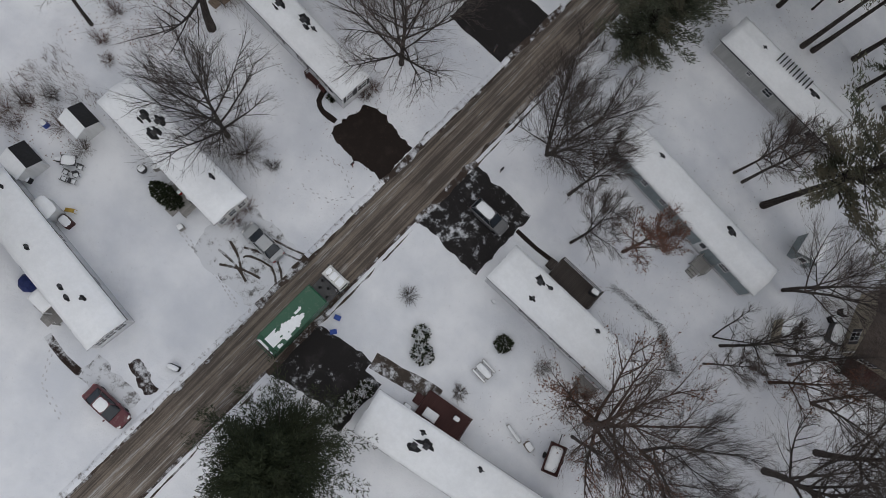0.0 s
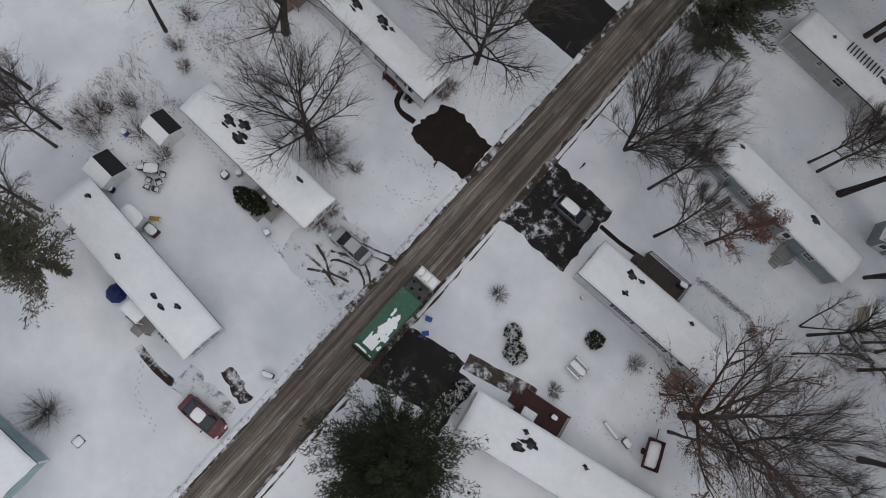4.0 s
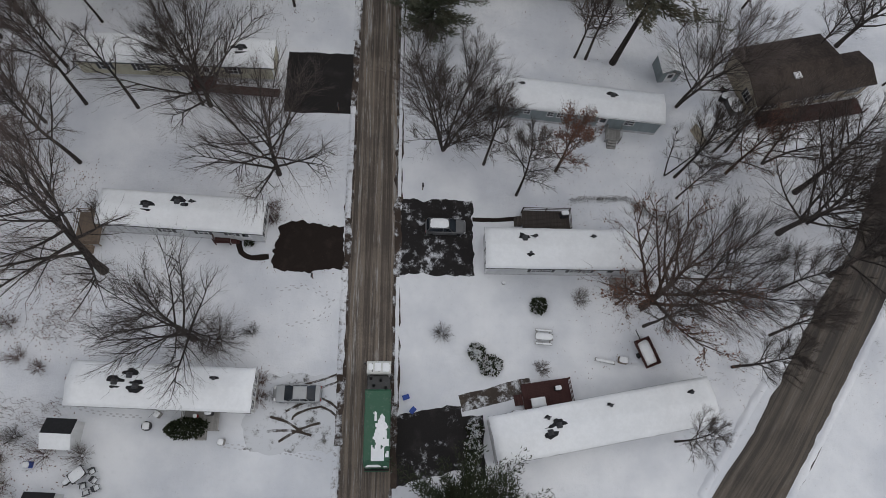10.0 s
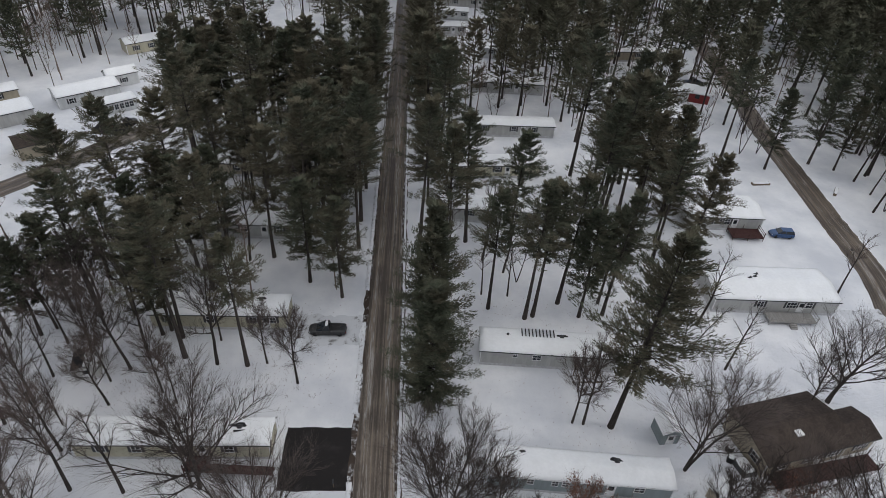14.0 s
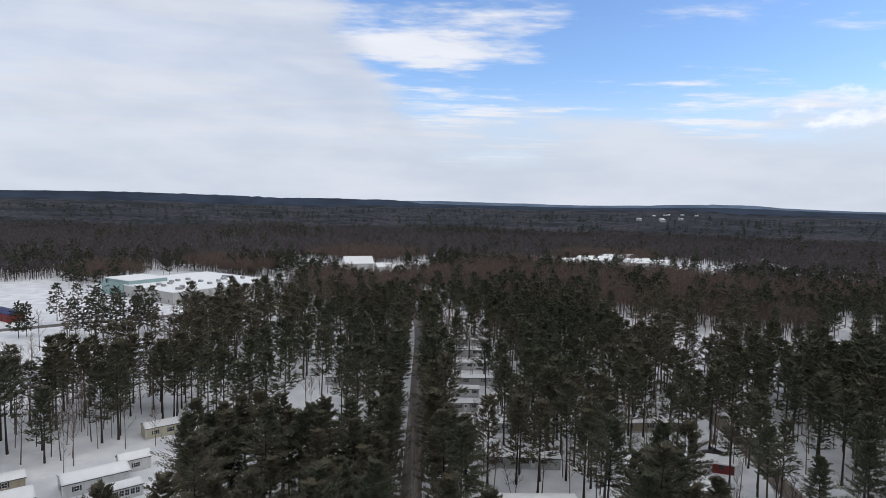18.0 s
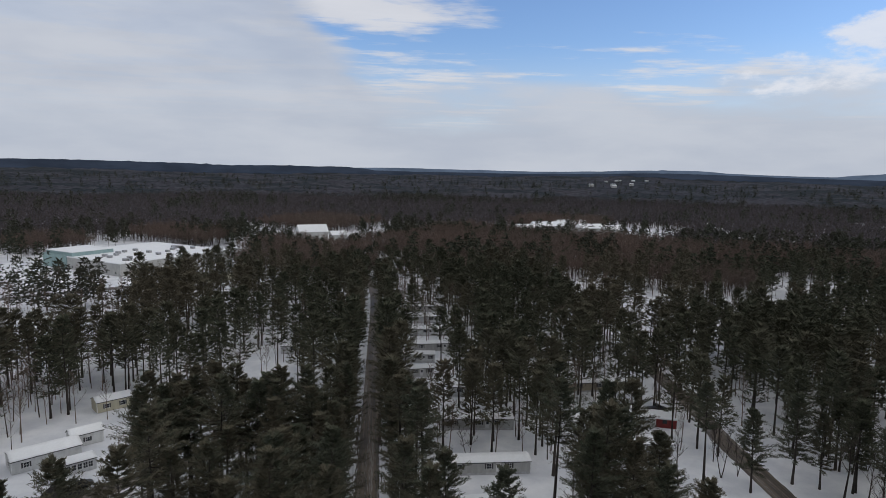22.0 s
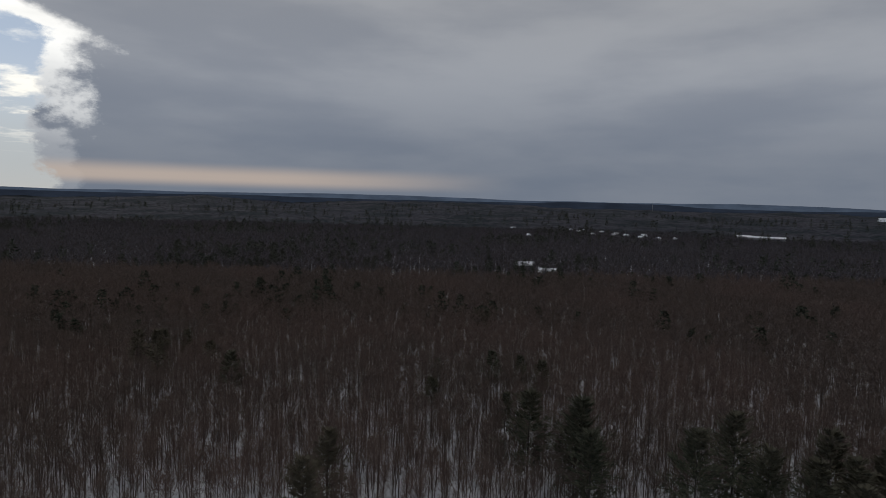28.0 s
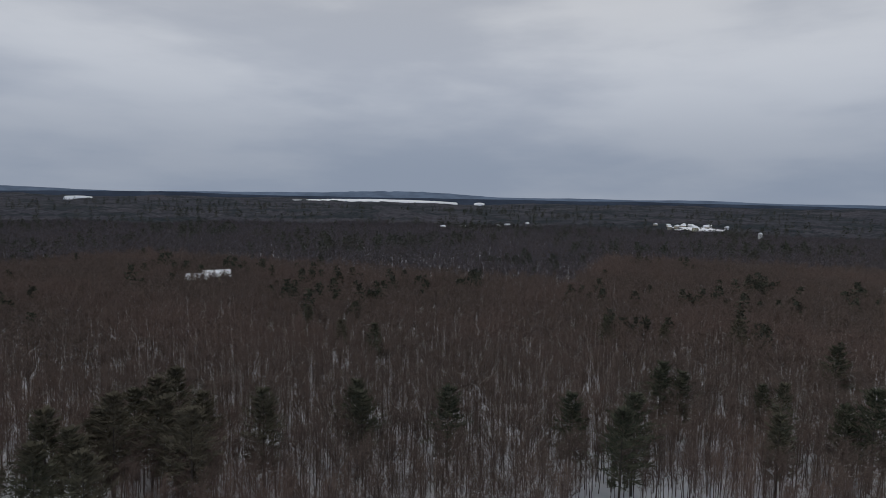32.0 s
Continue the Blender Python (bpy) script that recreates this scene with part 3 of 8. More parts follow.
def patch(name, poly, mat, z, label, cat="driveway", ragged=0.25, step=0.5):
    """A flat patch on the ground with a ragged border."""
    out = []
    for i, p in enumerate(poly):
        a, c = Vector(poly[i - 1]), Vector(p)
        n = max(1, int((c - a).length / step))
        nrm = Vector(((c - a).y, -(c - a).x)).normalized()
        for s in range(n):
            q = a + (c - a) * (s / n)
            w = noise.noise(Vector((q.x * 0.9, q.y * 0.9, z * 50))) + 0.6 * noise.noise(Vector((q.x * 2.3, q.y * 2.3, 7)))
            out.append(q + nrm * ragged * w)
    mid = sum(out, Vector((0, 0))) / len(out)
    vs = [(mid.x, mid.y, z)] + [(mid.x + (q.x - mid.x) * 0.9, mid.y + (q.y - mid.y) * 0.9, z) for q in out] + [(q.x, q.y, z - 0.012) for q in out]
    n = len(out)
    fs = [(0, 1 + i, 1 + (i + 1) % n) for i in range(n)] + [(1 + i, 1 + n + i, 1 + n + (i + 1) % n, 1 + (i + 1) % n) for i in range(n)]
    return tagged(part(name, Build().face_set(vs, fs), mat), label, cat, kind="structure")


def rect(x0, y0, x1, y1):
    return [(x0, y0), (x1, y0), (x1, y1), (x0, y1)]


patch("driveway", rect(3.0, -3.1, 11.2, 5.9), M_DRIVE_MIX, 0.034, "black asphalt driveway with patches of trodden snow", ragged=0.35)
patch("driveway", [(-3.0, -2.7), (-3.2, 2.5), (-6, 2.5), (-8.4, 3.0), (-10.2, 2.2), (-10.9, -0.5), (-10.6, -2.5), (-7, -2.9)], M_DRIVE_BROWN, 0.034, "cleared dark brown driveway with rounded corners", ragged=0.45, step=0.25)
patch("driveway", rect(-11.1, 16.9, -2.9, 25.5), M_DRIVE_BLACK, 0.034, "cleared black asphalt driveway", ragged=0.12)
patch("driveway", [(2.8, -25.0), (10.4, -22.8), (9.6, -17.0), (5, -17.6), (2.8, -18.4)], M_DRIVE_MIX, 0.034, "asphalt driveway, half covered by snow", ragged=0.35)
patch("driveway", [(2.8, -22.2), (7.6, -20.4), (9.0, -17.4), (5, -17.9), (2.8, -18.8)], M_DRIVE_BLACK, 0.039, "wet black asphalt where snow was cleared", ragged=0.4)
patch("driveway", [(9.6, -24.2), (11.8, -24.2), (11.8, -18.0), (9.4, -18.2)], M_DRIVE_MIX, 0.036, "trodden snow with dark gravel", ragged=0.3)
patch("driveway", rect(-11.6, 39.5, -3.2, 45.5), M_TRACK, 0.034, "driveway of trodden snow and mud", ragged=0.6)
patch("driveway", rect(-12, -21.5, -2.8, -14.0), M_TRACK, 0.03, "snow with dark wheel tracks", ragged=0.5)
patch("driveway", [(-12, -19.0), (-3, -20.6), (-3, -17.9), (-8, -17.2)], M_TRACK, 0.036, "dark wheel tracks in snow", ragged=0.4)
patch("driveway", rect(-10.3, -37.4, -4.2, -34.6), M_TRACK, 0.034, "muddy parking place in the snow", ragged=0.5)
patch("driveway", [(-4.2, -34.3), (-3.8, -33.1), (-7.2, -32.3), (-7.7, -33.4)], M_MUD, 0.034, "bare strip of dark mud in the snow", ragged=0.3, step=0.25)
patch("driveway", rect(52, 62, 57, 65), M_TRACK, 0.03, "trodden snow", ragged=0.4)
patch("driveway", rect(72.5, 42.5, 80, 48.5), M_TRACK, 0.03, "snow scuffed by wheels", ragged=0.5)
patch("driveway", rect(-65, 99.5, -57, 105.5), M_DRIVE_BLACK, 0.03, "dark cleared driveway", ragged=0.3)
patch("driveway", rect(-83, 79, -76, 86), M_DRIVE_BLACK, 0.03, "dark cleared driveway", ragged=0.3)
strip("footpath", [(-11.2, -1.3), (-13.0, -1.5), (-14.2, -0.9), (-14.6, 0.6)], 0.6, M_DRIVE_BROWN, 0.03, "narrow cleared path to the porch", "path", 0.12)
strip("footpath", [(11.2, 3.6), (14, 3.6), (16.8, 3.9)], 0.5, M_DRIVE_BROWN, 0.03, "narrow cleared path beside the home", "path", 0.1)
strip("footpath", [(-3.4, 21.0), (-3.2, 17.5)], 0.3, M_DRIVE_BLACK, 0.03, "bare verge", "path", 0.1)
strip("footpath", [(-15.2, -36.6), (-12.4, -37.0), (-9.0, -36.9)], 0.75, M_MUD, 0.03, "trodden path in the snow", "path", 0.15)
strip("footpath", [(9.5, -16.9), (14, -15.8), (17.0, -15.0)], 1.7, M_PATH, 0.03, "muddy path of bare brown earth", "path", 0.3)


def bank(name, pts, width, height, label, mat=M_BANK, seed=0):
    """A low ridge of ploughed snow with a lumpy top."""
    b, rows = Build(), []
    n = int(sum((Vector(pts[i + 1]) - Vector(pts[i])).length for i in range(len(pts) - 1)) / 0.45)
    L = [0]
    for i in range(len(pts) - 1):
        L.append(L[-1] + (Vector(pts[i + 1]) - Vector(pts[i])).length)
    vs, fs = [], []
    for i in range(n + 1):
        s = L[-1] * i / n
        j = max(q for q in range(len(pts) - 1) if L[q] <= s + 1e-9)
        t = (s - L[j]) / (L[j + 1] - L[j])
        a, c = Vector(pts[j]), Vector(pts[j + 1])
        p, d = a + (c - a) * t, (c - a).normalized()
        side = Vector((d.y, -d.x))
        for k in range(5):
            w = (k - 2) / 2 * width / 2 * (1 + 0.5 * noise.noise(Vector((s * 0.7, k, seed))))
            h = height * (1 - ((k - 2) / 2) ** 2) * (0.55 + 0.9 * abs(noise.noise(Vector((s * 0.9, k * 0.7, seed + 5)))))
            q = p + side * w
            vs.append((q.x, q.y, h + (0.004 if k in (0, 4) else 0.012)))
    for i in range(n):
        for k in range(4):
            a = i * 5 + k
            fs.append((a, a + 1, a + 6, a + 5))
    b.face_set(vs, fs)
    return tagged(part(name, b, mat, smooth=True), label, "snowbank", kind="structure")


for i, (ya, yb) in enumerate(((-120, -21), (-14, -2.6), (3.4, 18), (27.5, 44), (51, 120))):
    bank("snowbank", [(-HALF - 0.25, ya), (-HALF - 0.25, yb)], 0.75, 0.22, "low ridge of dirty ploughed snow along the lane", seed=i)
for i, (ya, yb) in enumerate(((-120, -25), (-16.8, -3.4), (6.2, 120))):
    bank("snowbank", [(HALF + 0.2, ya), (HALF + 0.2, yb)], 0.5, 0.12, "thin ridge of ploughed snow along the lane", M_SNOW, seed=20 + i)
bank("snowbank", [(40.0, -30), (47.5, -20.5), (62.5, -1.0), (77, 26)], 0.9, 0.2, "low ridge of snow beside the wet road", M_SNOW, 31)
bank("snowbank", [(33.6, -26), (41.0, -16.5), (56, 1.5), (70.5, 28)], 0.9, 0.2, "low ridge of snow beside the wet road", M_SNOW, 32)


# ---------- homes ----------
def wall_window(parent, m, w=1.0, h=1.1, shutters=True, shutter_mat=None, bars=1):
    """A window set on a wall: m puts x along the wall, y outward and z up, at the sill's middle."""
    f = Build()
    t = 0.07
    f.box(-w / 2 - t, -0.02, -t, w / 2 + t, 0.06, 0, 0.01).box(-w / 2 - t, -0.02, h, w / 2 + t, 0.06, h + t, 0.01)
    f.box(-w / 2 - t, -0.02, 0, -w / 2, 0.06, h, 0.01).box(w / 2, -0.02, 0, w / 2 + t, 0.06, h, 0.01)
    f.box(-w / 2, -0.01, h * 0.5 - 0.025, w / 2, 0.04, h * 0.5 + 0.025)
    for i in range(bars):
        x = -w / 2 + w * (i + 1) / (bars + 1)
        f.box(x - 0.02, -0.01, 0, x + 0.02, 0.035, h)
    win = part("window", f, M_TRIM, parent, m=m)
    part("pane", Build().box(-w / 2, -0.01, 0, w / 2, 0.015, h), M_GLASS, win)
    if shutters:
        for s in (-1, 1):
            g = Build()
            x = s * (w / 2 + t + 0.19)
            g.box(x - 0.17, -0.01, -0.05, x + 0.17, 0.035, h + 0.05, 0.01)
            part("shutter", g, shutter_mat or M_DARKTRIM, win)
    return win


def wall_door(parent, m, mat=None, w=0.92, h=2.02):
    f = Build()
    f.box(-w / 2 - 0.08, -0.02, 0, -w / 2, 0.05, h + 0.08, 0.01).box(w / 2, -0.02, 0, w / 2 + 0.08, 0.05, h + 0.08, 0.01).box(-w / 2, -0.02, h, w / 2, 0.05, h + 0.08, 0.01)
    door = part("door", f, M_TRIM, parent, m=m)
    part("leaf", Build().box(-w / 2, -0.01, 0, w / 2, 0.02, h).box(-w / 2 + 0.12, 0.02, 0.15, w / 2 - 0.12, 0.03, h * 0.42, 0.01), mat or M_TRIM, door)
    part("pane", Build().box(-w / 2 + 0.14, 0.02, h * 0.52, w / 2 - 0.14, 0.032, h * 0.92), M_GLASS, door)
    part("handle", Build().tube([(w / 2 - 0.1, 0.02, 1.0), (w / 2 - 0.1, 0.08, 1.0), (w / 2 - 0.2, 0.08, 1.0)], [0.012] * 3, 5), M_STEEL, door)
    return door


def snow_blanket(parent, L, W, eave, rise, over, thick=0.11, seed=0, bare=(), mat=None):
    """Snow on a low gable: thick, rounded at the borders, a little uneven."""
    nx, ny = max(10, int(L / 0.8)), 12
    vs, fs = [], []
    for i in range(nx + 1):
        for j in range(ny + 1):
            u, v = i / nx * 2 - 1, j / ny * 2 - 1
            x, y = u * (L / 2 + over), v * (W / 2 + over)
            x += 0.05 * noise.noise(Vector((y * 1.3, seed, 3))) * (abs(u) == 1)
            y += 0.05 * noise.noise(Vector((x * 1.3, seed, 9))) * (abs(v) == 1)
            edge = min(1, (1 - abs(v)) * W / 2 / 0.22 + 0.1, (1 - abs(u)) * L / 2 / 0.22 + 0.1)
            z = eave + rise * (1 - abs(v)) + 0.03 + thick * edge ** 0.5 * (1 + 0.35 * noise.noise(Vector((x * 0.5, y * 0.7, seed))))
            vs.append((x, y, z))
    for i in range(nx):
        for j in range(ny):
            a = i * (ny + 1) + j
            fs.append((a, a + ny + 1, a + ny + 2, a + 1))
    b = Build().face_set(vs, fs)
    o = len(b.v)
    rim = [i * (ny + 1) for i in range(nx + 1)] + [nx * (ny + 1) + j for j in range(1, ny + 1)] + [i * (ny + 1) + ny for i in range(nx - 1, -1, -1)] + [j for j in range(ny - 1, 0, -1)]
    b.v += [(b.v[r][0], b.v[r][1], b.v[r][2] - 0.05) for r in rim]
    b.f += [(rim[i], o + i, o + (i + 1) % len(rim), rim[(i + 1) % len(rim)]) for i in range(len(rim))]
    return part("snow_cover", b, mat or M_ROOFSNOW, parent, "smooth fresh snow on the roof", smooth=True)


def roof_vent(parent, x, y, z, kind=0):
    """A vent with a dark ragged patch round its foot, just above the snow."""
    b = Build()
    if kind == 0:
        b.lathe([(0.10, -0.3), (0.10, 0.25), (0.16, 0.27), (0.16, 0.34), (0.03, 0.40)], 10, Matrix.Translation((x, y, z)))
    else:
        b.box(x - 0.28, y - 0.28, z - 0.3, x + 0.28, y + 0.28, z + 0.22, 0.05).lathe([(0.14, 0.2), (0.2, 0.3), (0.05, 0.42)], 10, Matrix.Translation((x, y, z)))
    v = part("vent", b, M_DARKTRIM, parent, "dark roof vent")
    n, pts = 18, []
    for s in range(n):
        a = 2 * math.pi * s / n
        r = (0.34 if kind == 0 else 0.62) * (1 + 0.5 * noise.noise(Vector((math.cos(a) * 1.7 + x, math.sin(a) * 1.7 + y, 1))))
        pts.append((x + r * math.cos(a) * 1.25, y + r * math.sin(a), z + 0.012))
    part("thawed_patch", Build().face_set([(x, y, z + 0.03)] + pts, [(0, 1 + i, 1 + (i + 1) % n) for i in range(n)]), M_BLACKROOF, parent, "dark ragged patch round the vent")
    return v


def home(x0, y0, x1, y1, wall, label, rot=0.0, eave=2.9, rise=0.42, windows=(), doors=(), vents=(), seed=0, shutters=True, base=None, roof_mat=None, snow=True, name="mobile_home", over=0.18, group="homes in the park", shutter_mat=None, pitch_along=False):
    """A long low home: x0..x1 by y0..y1 before it is turned by rot about its middle.
    windows: (side, place along the wall, width, height, sill); doors: (side, place); vents: (x, y, kind)."""
    cx, cy, L, W = (x0 + x1) / 2, (y0 + y1) / 2, abs(x1 - x0), abs(y1 - y0)
    root = thing(name, pose(cx, cy, 0, 0, 0, rot), label, "house" if name != "shed" else "shed", group)
    hx, hy, t, sk = L / 2, W / 2, 0.12, 0.55 if name == "mobile_home" else 0.12
    part("skirting", Build().box(-hx + 0.06, -hy + 0.06, -0.15, hx - 0.06, hy - 0.06, sk, 0.02), base or M_SKIRT, root)
    part("wall", Build().box(-hx, -hy, sk, hx, -hy + t, eave, 0), wall, root)
    part("wall", Build().box(-hx, hy - t, sk, hx, hy, eave, 0), wall, root)
    for s in (-1, 1):
        xa, xb = (-hx, -hx + t) if s < 0 else (hx - t, hx)
        g = Build().box(xa, -hy + t, sk, xb, hy - t, eave)
        g.face_set([(xa, -hy, eave), (xb, -hy, eave), (xb, 0, eave + rise), (xa, 0, eave + rise), (xb, hy, eave), (xa, hy, eave)], [(0, 3, 5), (1, 4, 2)])
        part("wall", g, wall, root)
        for q in (-hy - 0.01, hy - 0.09):
            part("corner_trim", Build().box(xa - 0.015, q, sk, xb + 0.015, q + 0.10, eave, 0.01), M_TRIM, root)
    r = Build()
    o = over
    for s in (-1, 1):
        r.face_set([(-hx - o, 0, eave + rise), (hx + o, 0, eave + rise), (hx + o, s * (hy + o), eave - 0.02), (-hx - o, s * (hy + o), eave - 0.02),
                    (-hx - o, 0, eave + rise + 0.09), (hx + o, 0, eave + rise + 0.09), (hx + o, s * (hy + o), eave + 0.07), (-hx - o, s * (hy + o), eave + 0.07)],
                   [(0, 1, 2, 3), (4, 7, 6, 5), (3, 2, 6, 7), (0, 3, 7, 4), (1, 5, 6, 2)])
    part("roof", r, roof_mat or M_BLACKROOF, root)
    for s in (-1, 1):
        part("gutter", Build().box(-hx - o, s * (hy + o) - 0.02, eave - 0.1, hx + o, s * (hy + o) + 0.02, eave + 0.05), M_DARKTRIM if wall is not M_GREY else M_TRIM, root)
    if snow:
        snow_blanket(root, L, W, eave + 0.06, rise, o, seed=seed)
    at = {"s": lambda p, z: pose(p, -hy, z, 0, 0, 180), "n": lambda p, z: pose(p, hy, z), "e": lambda p, z: pose(hx, p, z, 0, 0, -90), "w": lambda p, z: pose(-hx, p, z, 0, 0, 90)}
    for side, p, w, h, sill in windows:
        wall_window(root, at[side](p, sk + sill), w, h, shutters, shutter_mat, 1 if w < 1.3 else 2)
    for side, p in doors:
        wall_door(root, at[side](p, sk + 0.02))
    for x, y, kd in vents:
        roof_vent(root, x, y, eave + 0.06 + rise * (1 - abs(y) / hy) + 0.13, kd)
    return root


def deck(x0, y0, x1, y1, h, mat, label, steps="", rail="nsew", rot=0.0, boards=True, name="deck"):
    """A wooden landing: boards, posts, rails and a few steps."""
    cx, cy, L, W = (x0 + x1) / 2, (y0 + y1) / 2, x1 - x0, y1 - y0
    root = thing(name, pose(cx, cy, 0, 0, 0, rot), label, "deck")
    n = max(3, int(W / 0.15))
    me = Build().box(-L / 2, -0.065, -0.04, L / 2, 0.065, 0, 0.008).mesh("board", mat)
    for i in range(n):
        ob = part("board", me, mat, root)
        ob.location = (0, -W / 2 + (i + 0.5) * W / n, h)
    part("joist", Build().box(-L / 2 + 0.03, -W / 2 + 0.03, h - 0.2, L / 2 - 0.03, W / 2 - 0.03, h - 0.045), mat, root)
    pm = Build().box(-0.05, -0.05, -0.05, 0.05, 0.05, h + 0.92, 0.01).mesh("post", mat)
    spots = {(sx * (L / 2 - 0.06), sy * (W / 2 - 0.06)) for sx in (-1, 1) for sy in (-1, 1)} | ({(0, sy * (W / 2 - 0.06)) for sy in (-1, 1)} if L > 2.4 else set())
    for p in sorted(spots):
        part("post", pm, mat, root).location = (*p, 0)
    sides = {"n": (-L / 2, W / 2 - 0.06, L / 2, W / 2 - 0.06), "s": (-L / 2, -W / 2 + 0.06, L / 2, -W / 2 + 0.06), "e": (L / 2 - 0.06, -W / 2, L / 2 - 0.06, W / 2), "w": (-L / 2 + 0.06, -W / 2, -L / 2 + 0.06, W / 2)}
    for s in rail:
        xa, ya, xb, yb = sides[s]
        for z in (h + 0.88, h + 0.45):
            part("rail", Build().box(min(xa, xb) - 0.03, min(ya, yb) - 0.03, z, max(xa, xb) + 0.03, max(ya, yb) + 0.03, z + 0.06, 0.01), mat, root)
    for s in steps:
        for i in range(3):
            z, d = h * (3 - i) / 4, 0.28 * (i + 1)
            q = {"s": (-0.55, -W / 2 - d, 0.55, -W / 2 - d + 0.28), "n": (-0.55, W / 2 + d - 0.28, 0.55, W / 2 + d), "e": (L / 2 + d - 0.28, -0.55, L / 2 + d, 0.55), "w": (-L / 2 - d, -0.55, -L / 2 - d + 0.28, 0.55)}[s]
            part("step", Build().box(q[0], q[1], 0, q[2], q[3], z, 0.02), mat, root)
    return root


W1 = lambda side, *ps: [(side, p, 1.0, 1.1, 0.95) for p in ps]
# west side of the lane
home(-28.0, -17.6, -11.0, -13.7, M_PALE, "single-wide mobile home, snow on its roof, glazed end room", rot=-2.4, windows=W1("s", -6, -2.2, 1.0) + [("e", -1.2, 0.8, 1.2, 0.7), ("e", 0, 0.8, 1.2, 0.7), ("e", 1.2, 0.8, 1.2, 0.7)], doors=[("s", 4.2)], vents=[(4.9, 0.9, 0), (-4.2, 0.2, 1), (-3.0, 0.9, 1), (-2.2, -0.1, 1)], seed=1, shutters=False)
home(-28.4, 0.7, -11.5, 4.4, M_WHITE, "long white mobile home with black shutters under snow", rot=-3.0, windows=W1("s", -1.6, 2.2) + [("s", 5.2, 0.7, 0.8, 1.2), ("e", 0.9, 1.2, 1.1, 0.9), ("e", -0.9, 0.7, 1.0, 0.9)], doors=[("s", 6.6)], vents=[(-0.6, 0.9, 1), (0.2, 0.5, 0), (0.9, 1.0, 0), (-3.6, 0.2, 1)], seed=2)
home(-34.6, 21.0, -12.2, 24.7, M_CREAM, "cream mobile home with a snowy roof beside a black driveway", windows=W1("s", -8, -4, 0.5, 6.5), doors=[("s", 3.4)], vents=[(7.5, 0.2, 1), (6.6, 0.3, 0), (1.0, 1.2, 0)], seed=3)
home(-32.9, 42.2, -13.7, 46.6, M_CREAM, "cream mobile home behind bare trees", windows=W1("s", -7, -1.2, 4.8) + [("s", 7.6, 0.8, 1.0, 1.0)], doors=[("s", 6.6)], vents=[(2.0, 0.8, 0), (5.6, 0.6, 1)], seed=4)
home(-29.3, -33.1, -10.3, -29.1, M_WHITE, "single-wide mobile home with dark windows and a snowy roof", rot=-6.0, windows=W1("n", -5.5, -1.0, 4.5) + [("e", -1.1, 0.9, 1.2, 0.8), ("e", 0, 0.9, 1.2, 0.8), ("e", 1.1, 0.9, 1.2, 0.8)] + W1("s", -3, 3), doors=[("s", 6.4)], vents=[(-1.6, -0.4, 0), (3.4, -0.3, 0), (4.6, -0.5, 0), (5.6, 0.4, 0), (-8.0, 0.9, 0)], seed=5, shutters=False)
home(-34, -53, -13.4, -48.6, M_TEAL, "mobile home with grey-green walls and snow on the roof", windows=W1("n", -2, 4), doors=[], seed=6)
home(-33, 64, -14, 68.4, M_PALE, "mobile home among tall pines", windows=W1("s", -6, -1, 5), doors=[("s", 2.4)], seed=7)
home(-36, 84, -12, 88.4, M_TAN, "tan mobile home among tall pines", windows=W1("s", -6, -1, 5), doors=[("s", 2.4)], seed=8)
home(-54.0, -6.2, -42.0, -1.0, M_YELLOW, "pale yellow house with a snowy gable roof", rot=12, rise=1.4, windows=[("e", 0, 0.8, 1.0, 1.0)] + W1("s", -1.5), seed=9, eave=3.0, name="house")
# east side of the lane
home(12.3, -3.0, 30.4, 1.3, M_WHITE, "white mobile home with dark shuttered windows and a snowy roof", windows=[("s", -3.6, 0.9, 1.1, 0.9), ("s", -2.4, 0.9, 1.1, 0.9), ("s", 0.6, 0.9, 1.1, 0.9), ("s", 1.9, 0.9, 1.1, 0.9), ("w", -0.6, 0.9, 1.0, 0.9)], doors=[("n", -1.6), ("s", 4.6)], vents=[(-4.9, 1.0, 1), (-3.8, 1.2, 0), (-4.4, -0.7, 0), (2.7, 1.3, 0)], seed=10)
home(12.3, -20.9, 35.0, -16.6, M_WHITE, "long white mobile home with a snowy roof", rot=10.0, windows=W1("n", -6, 1.5, 6), doors=[("n", -3.0), ("s", 2)], vents=[(-5.8, 1.1, 0), (-4.9, 0.3, 1), (-5.9, -0.2, 1), (0.7, 1.2, 0), (9.2, 1.0, 0)], seed=11)
home(12.9, 16.3, 34.2, 20.1, M_GREY, "grey-green mobile home with white window frames", rot=-5.2, windows=[("s", -5.6, 0.7, 0.9, 1.1), ("s", -2.8, 0.7, 0.9, 1.1), ("s", -1.6, 0.7, 0.9, 1.1), ("s", 6.8, 1.1, 0.9, 1.1)], doors=[("s", 3.6)], vents=[(4.4, 0.8, 1), (-6.6, 1.0, 0)], seed=12, shutters=False)
home(13.7, 35.4, 32.6, 39.7, M_PALE, "pale grey mobile home, slats showing through roof snow", rot=-4.0, windows=[("s", -4.6, 0.5, 0.6, 1.4), ("s", -1.6, 1.1, 0.9, 1.1)], vents=[(-5.6, 0.6, 0), (2.0, 0.9, 1)], doors=[("s", 5)], seed=13, shutters=False)
home(51.4, 47.2, 71.2, 55.2, M_PALE, "wide grey mobile home with a broad snowy roof", rot=-1.5, windows=W1("s", -2.6, 5.2) + [("s", 2.4, 1.5, 1.1, 0.9)], doors=[("s", 4.0)], vents=[(-2.2, 0.6, 0), (-1.6, 1.4, 0), (-3.2, 0.2, 0)], seed=14, rise=0.7)
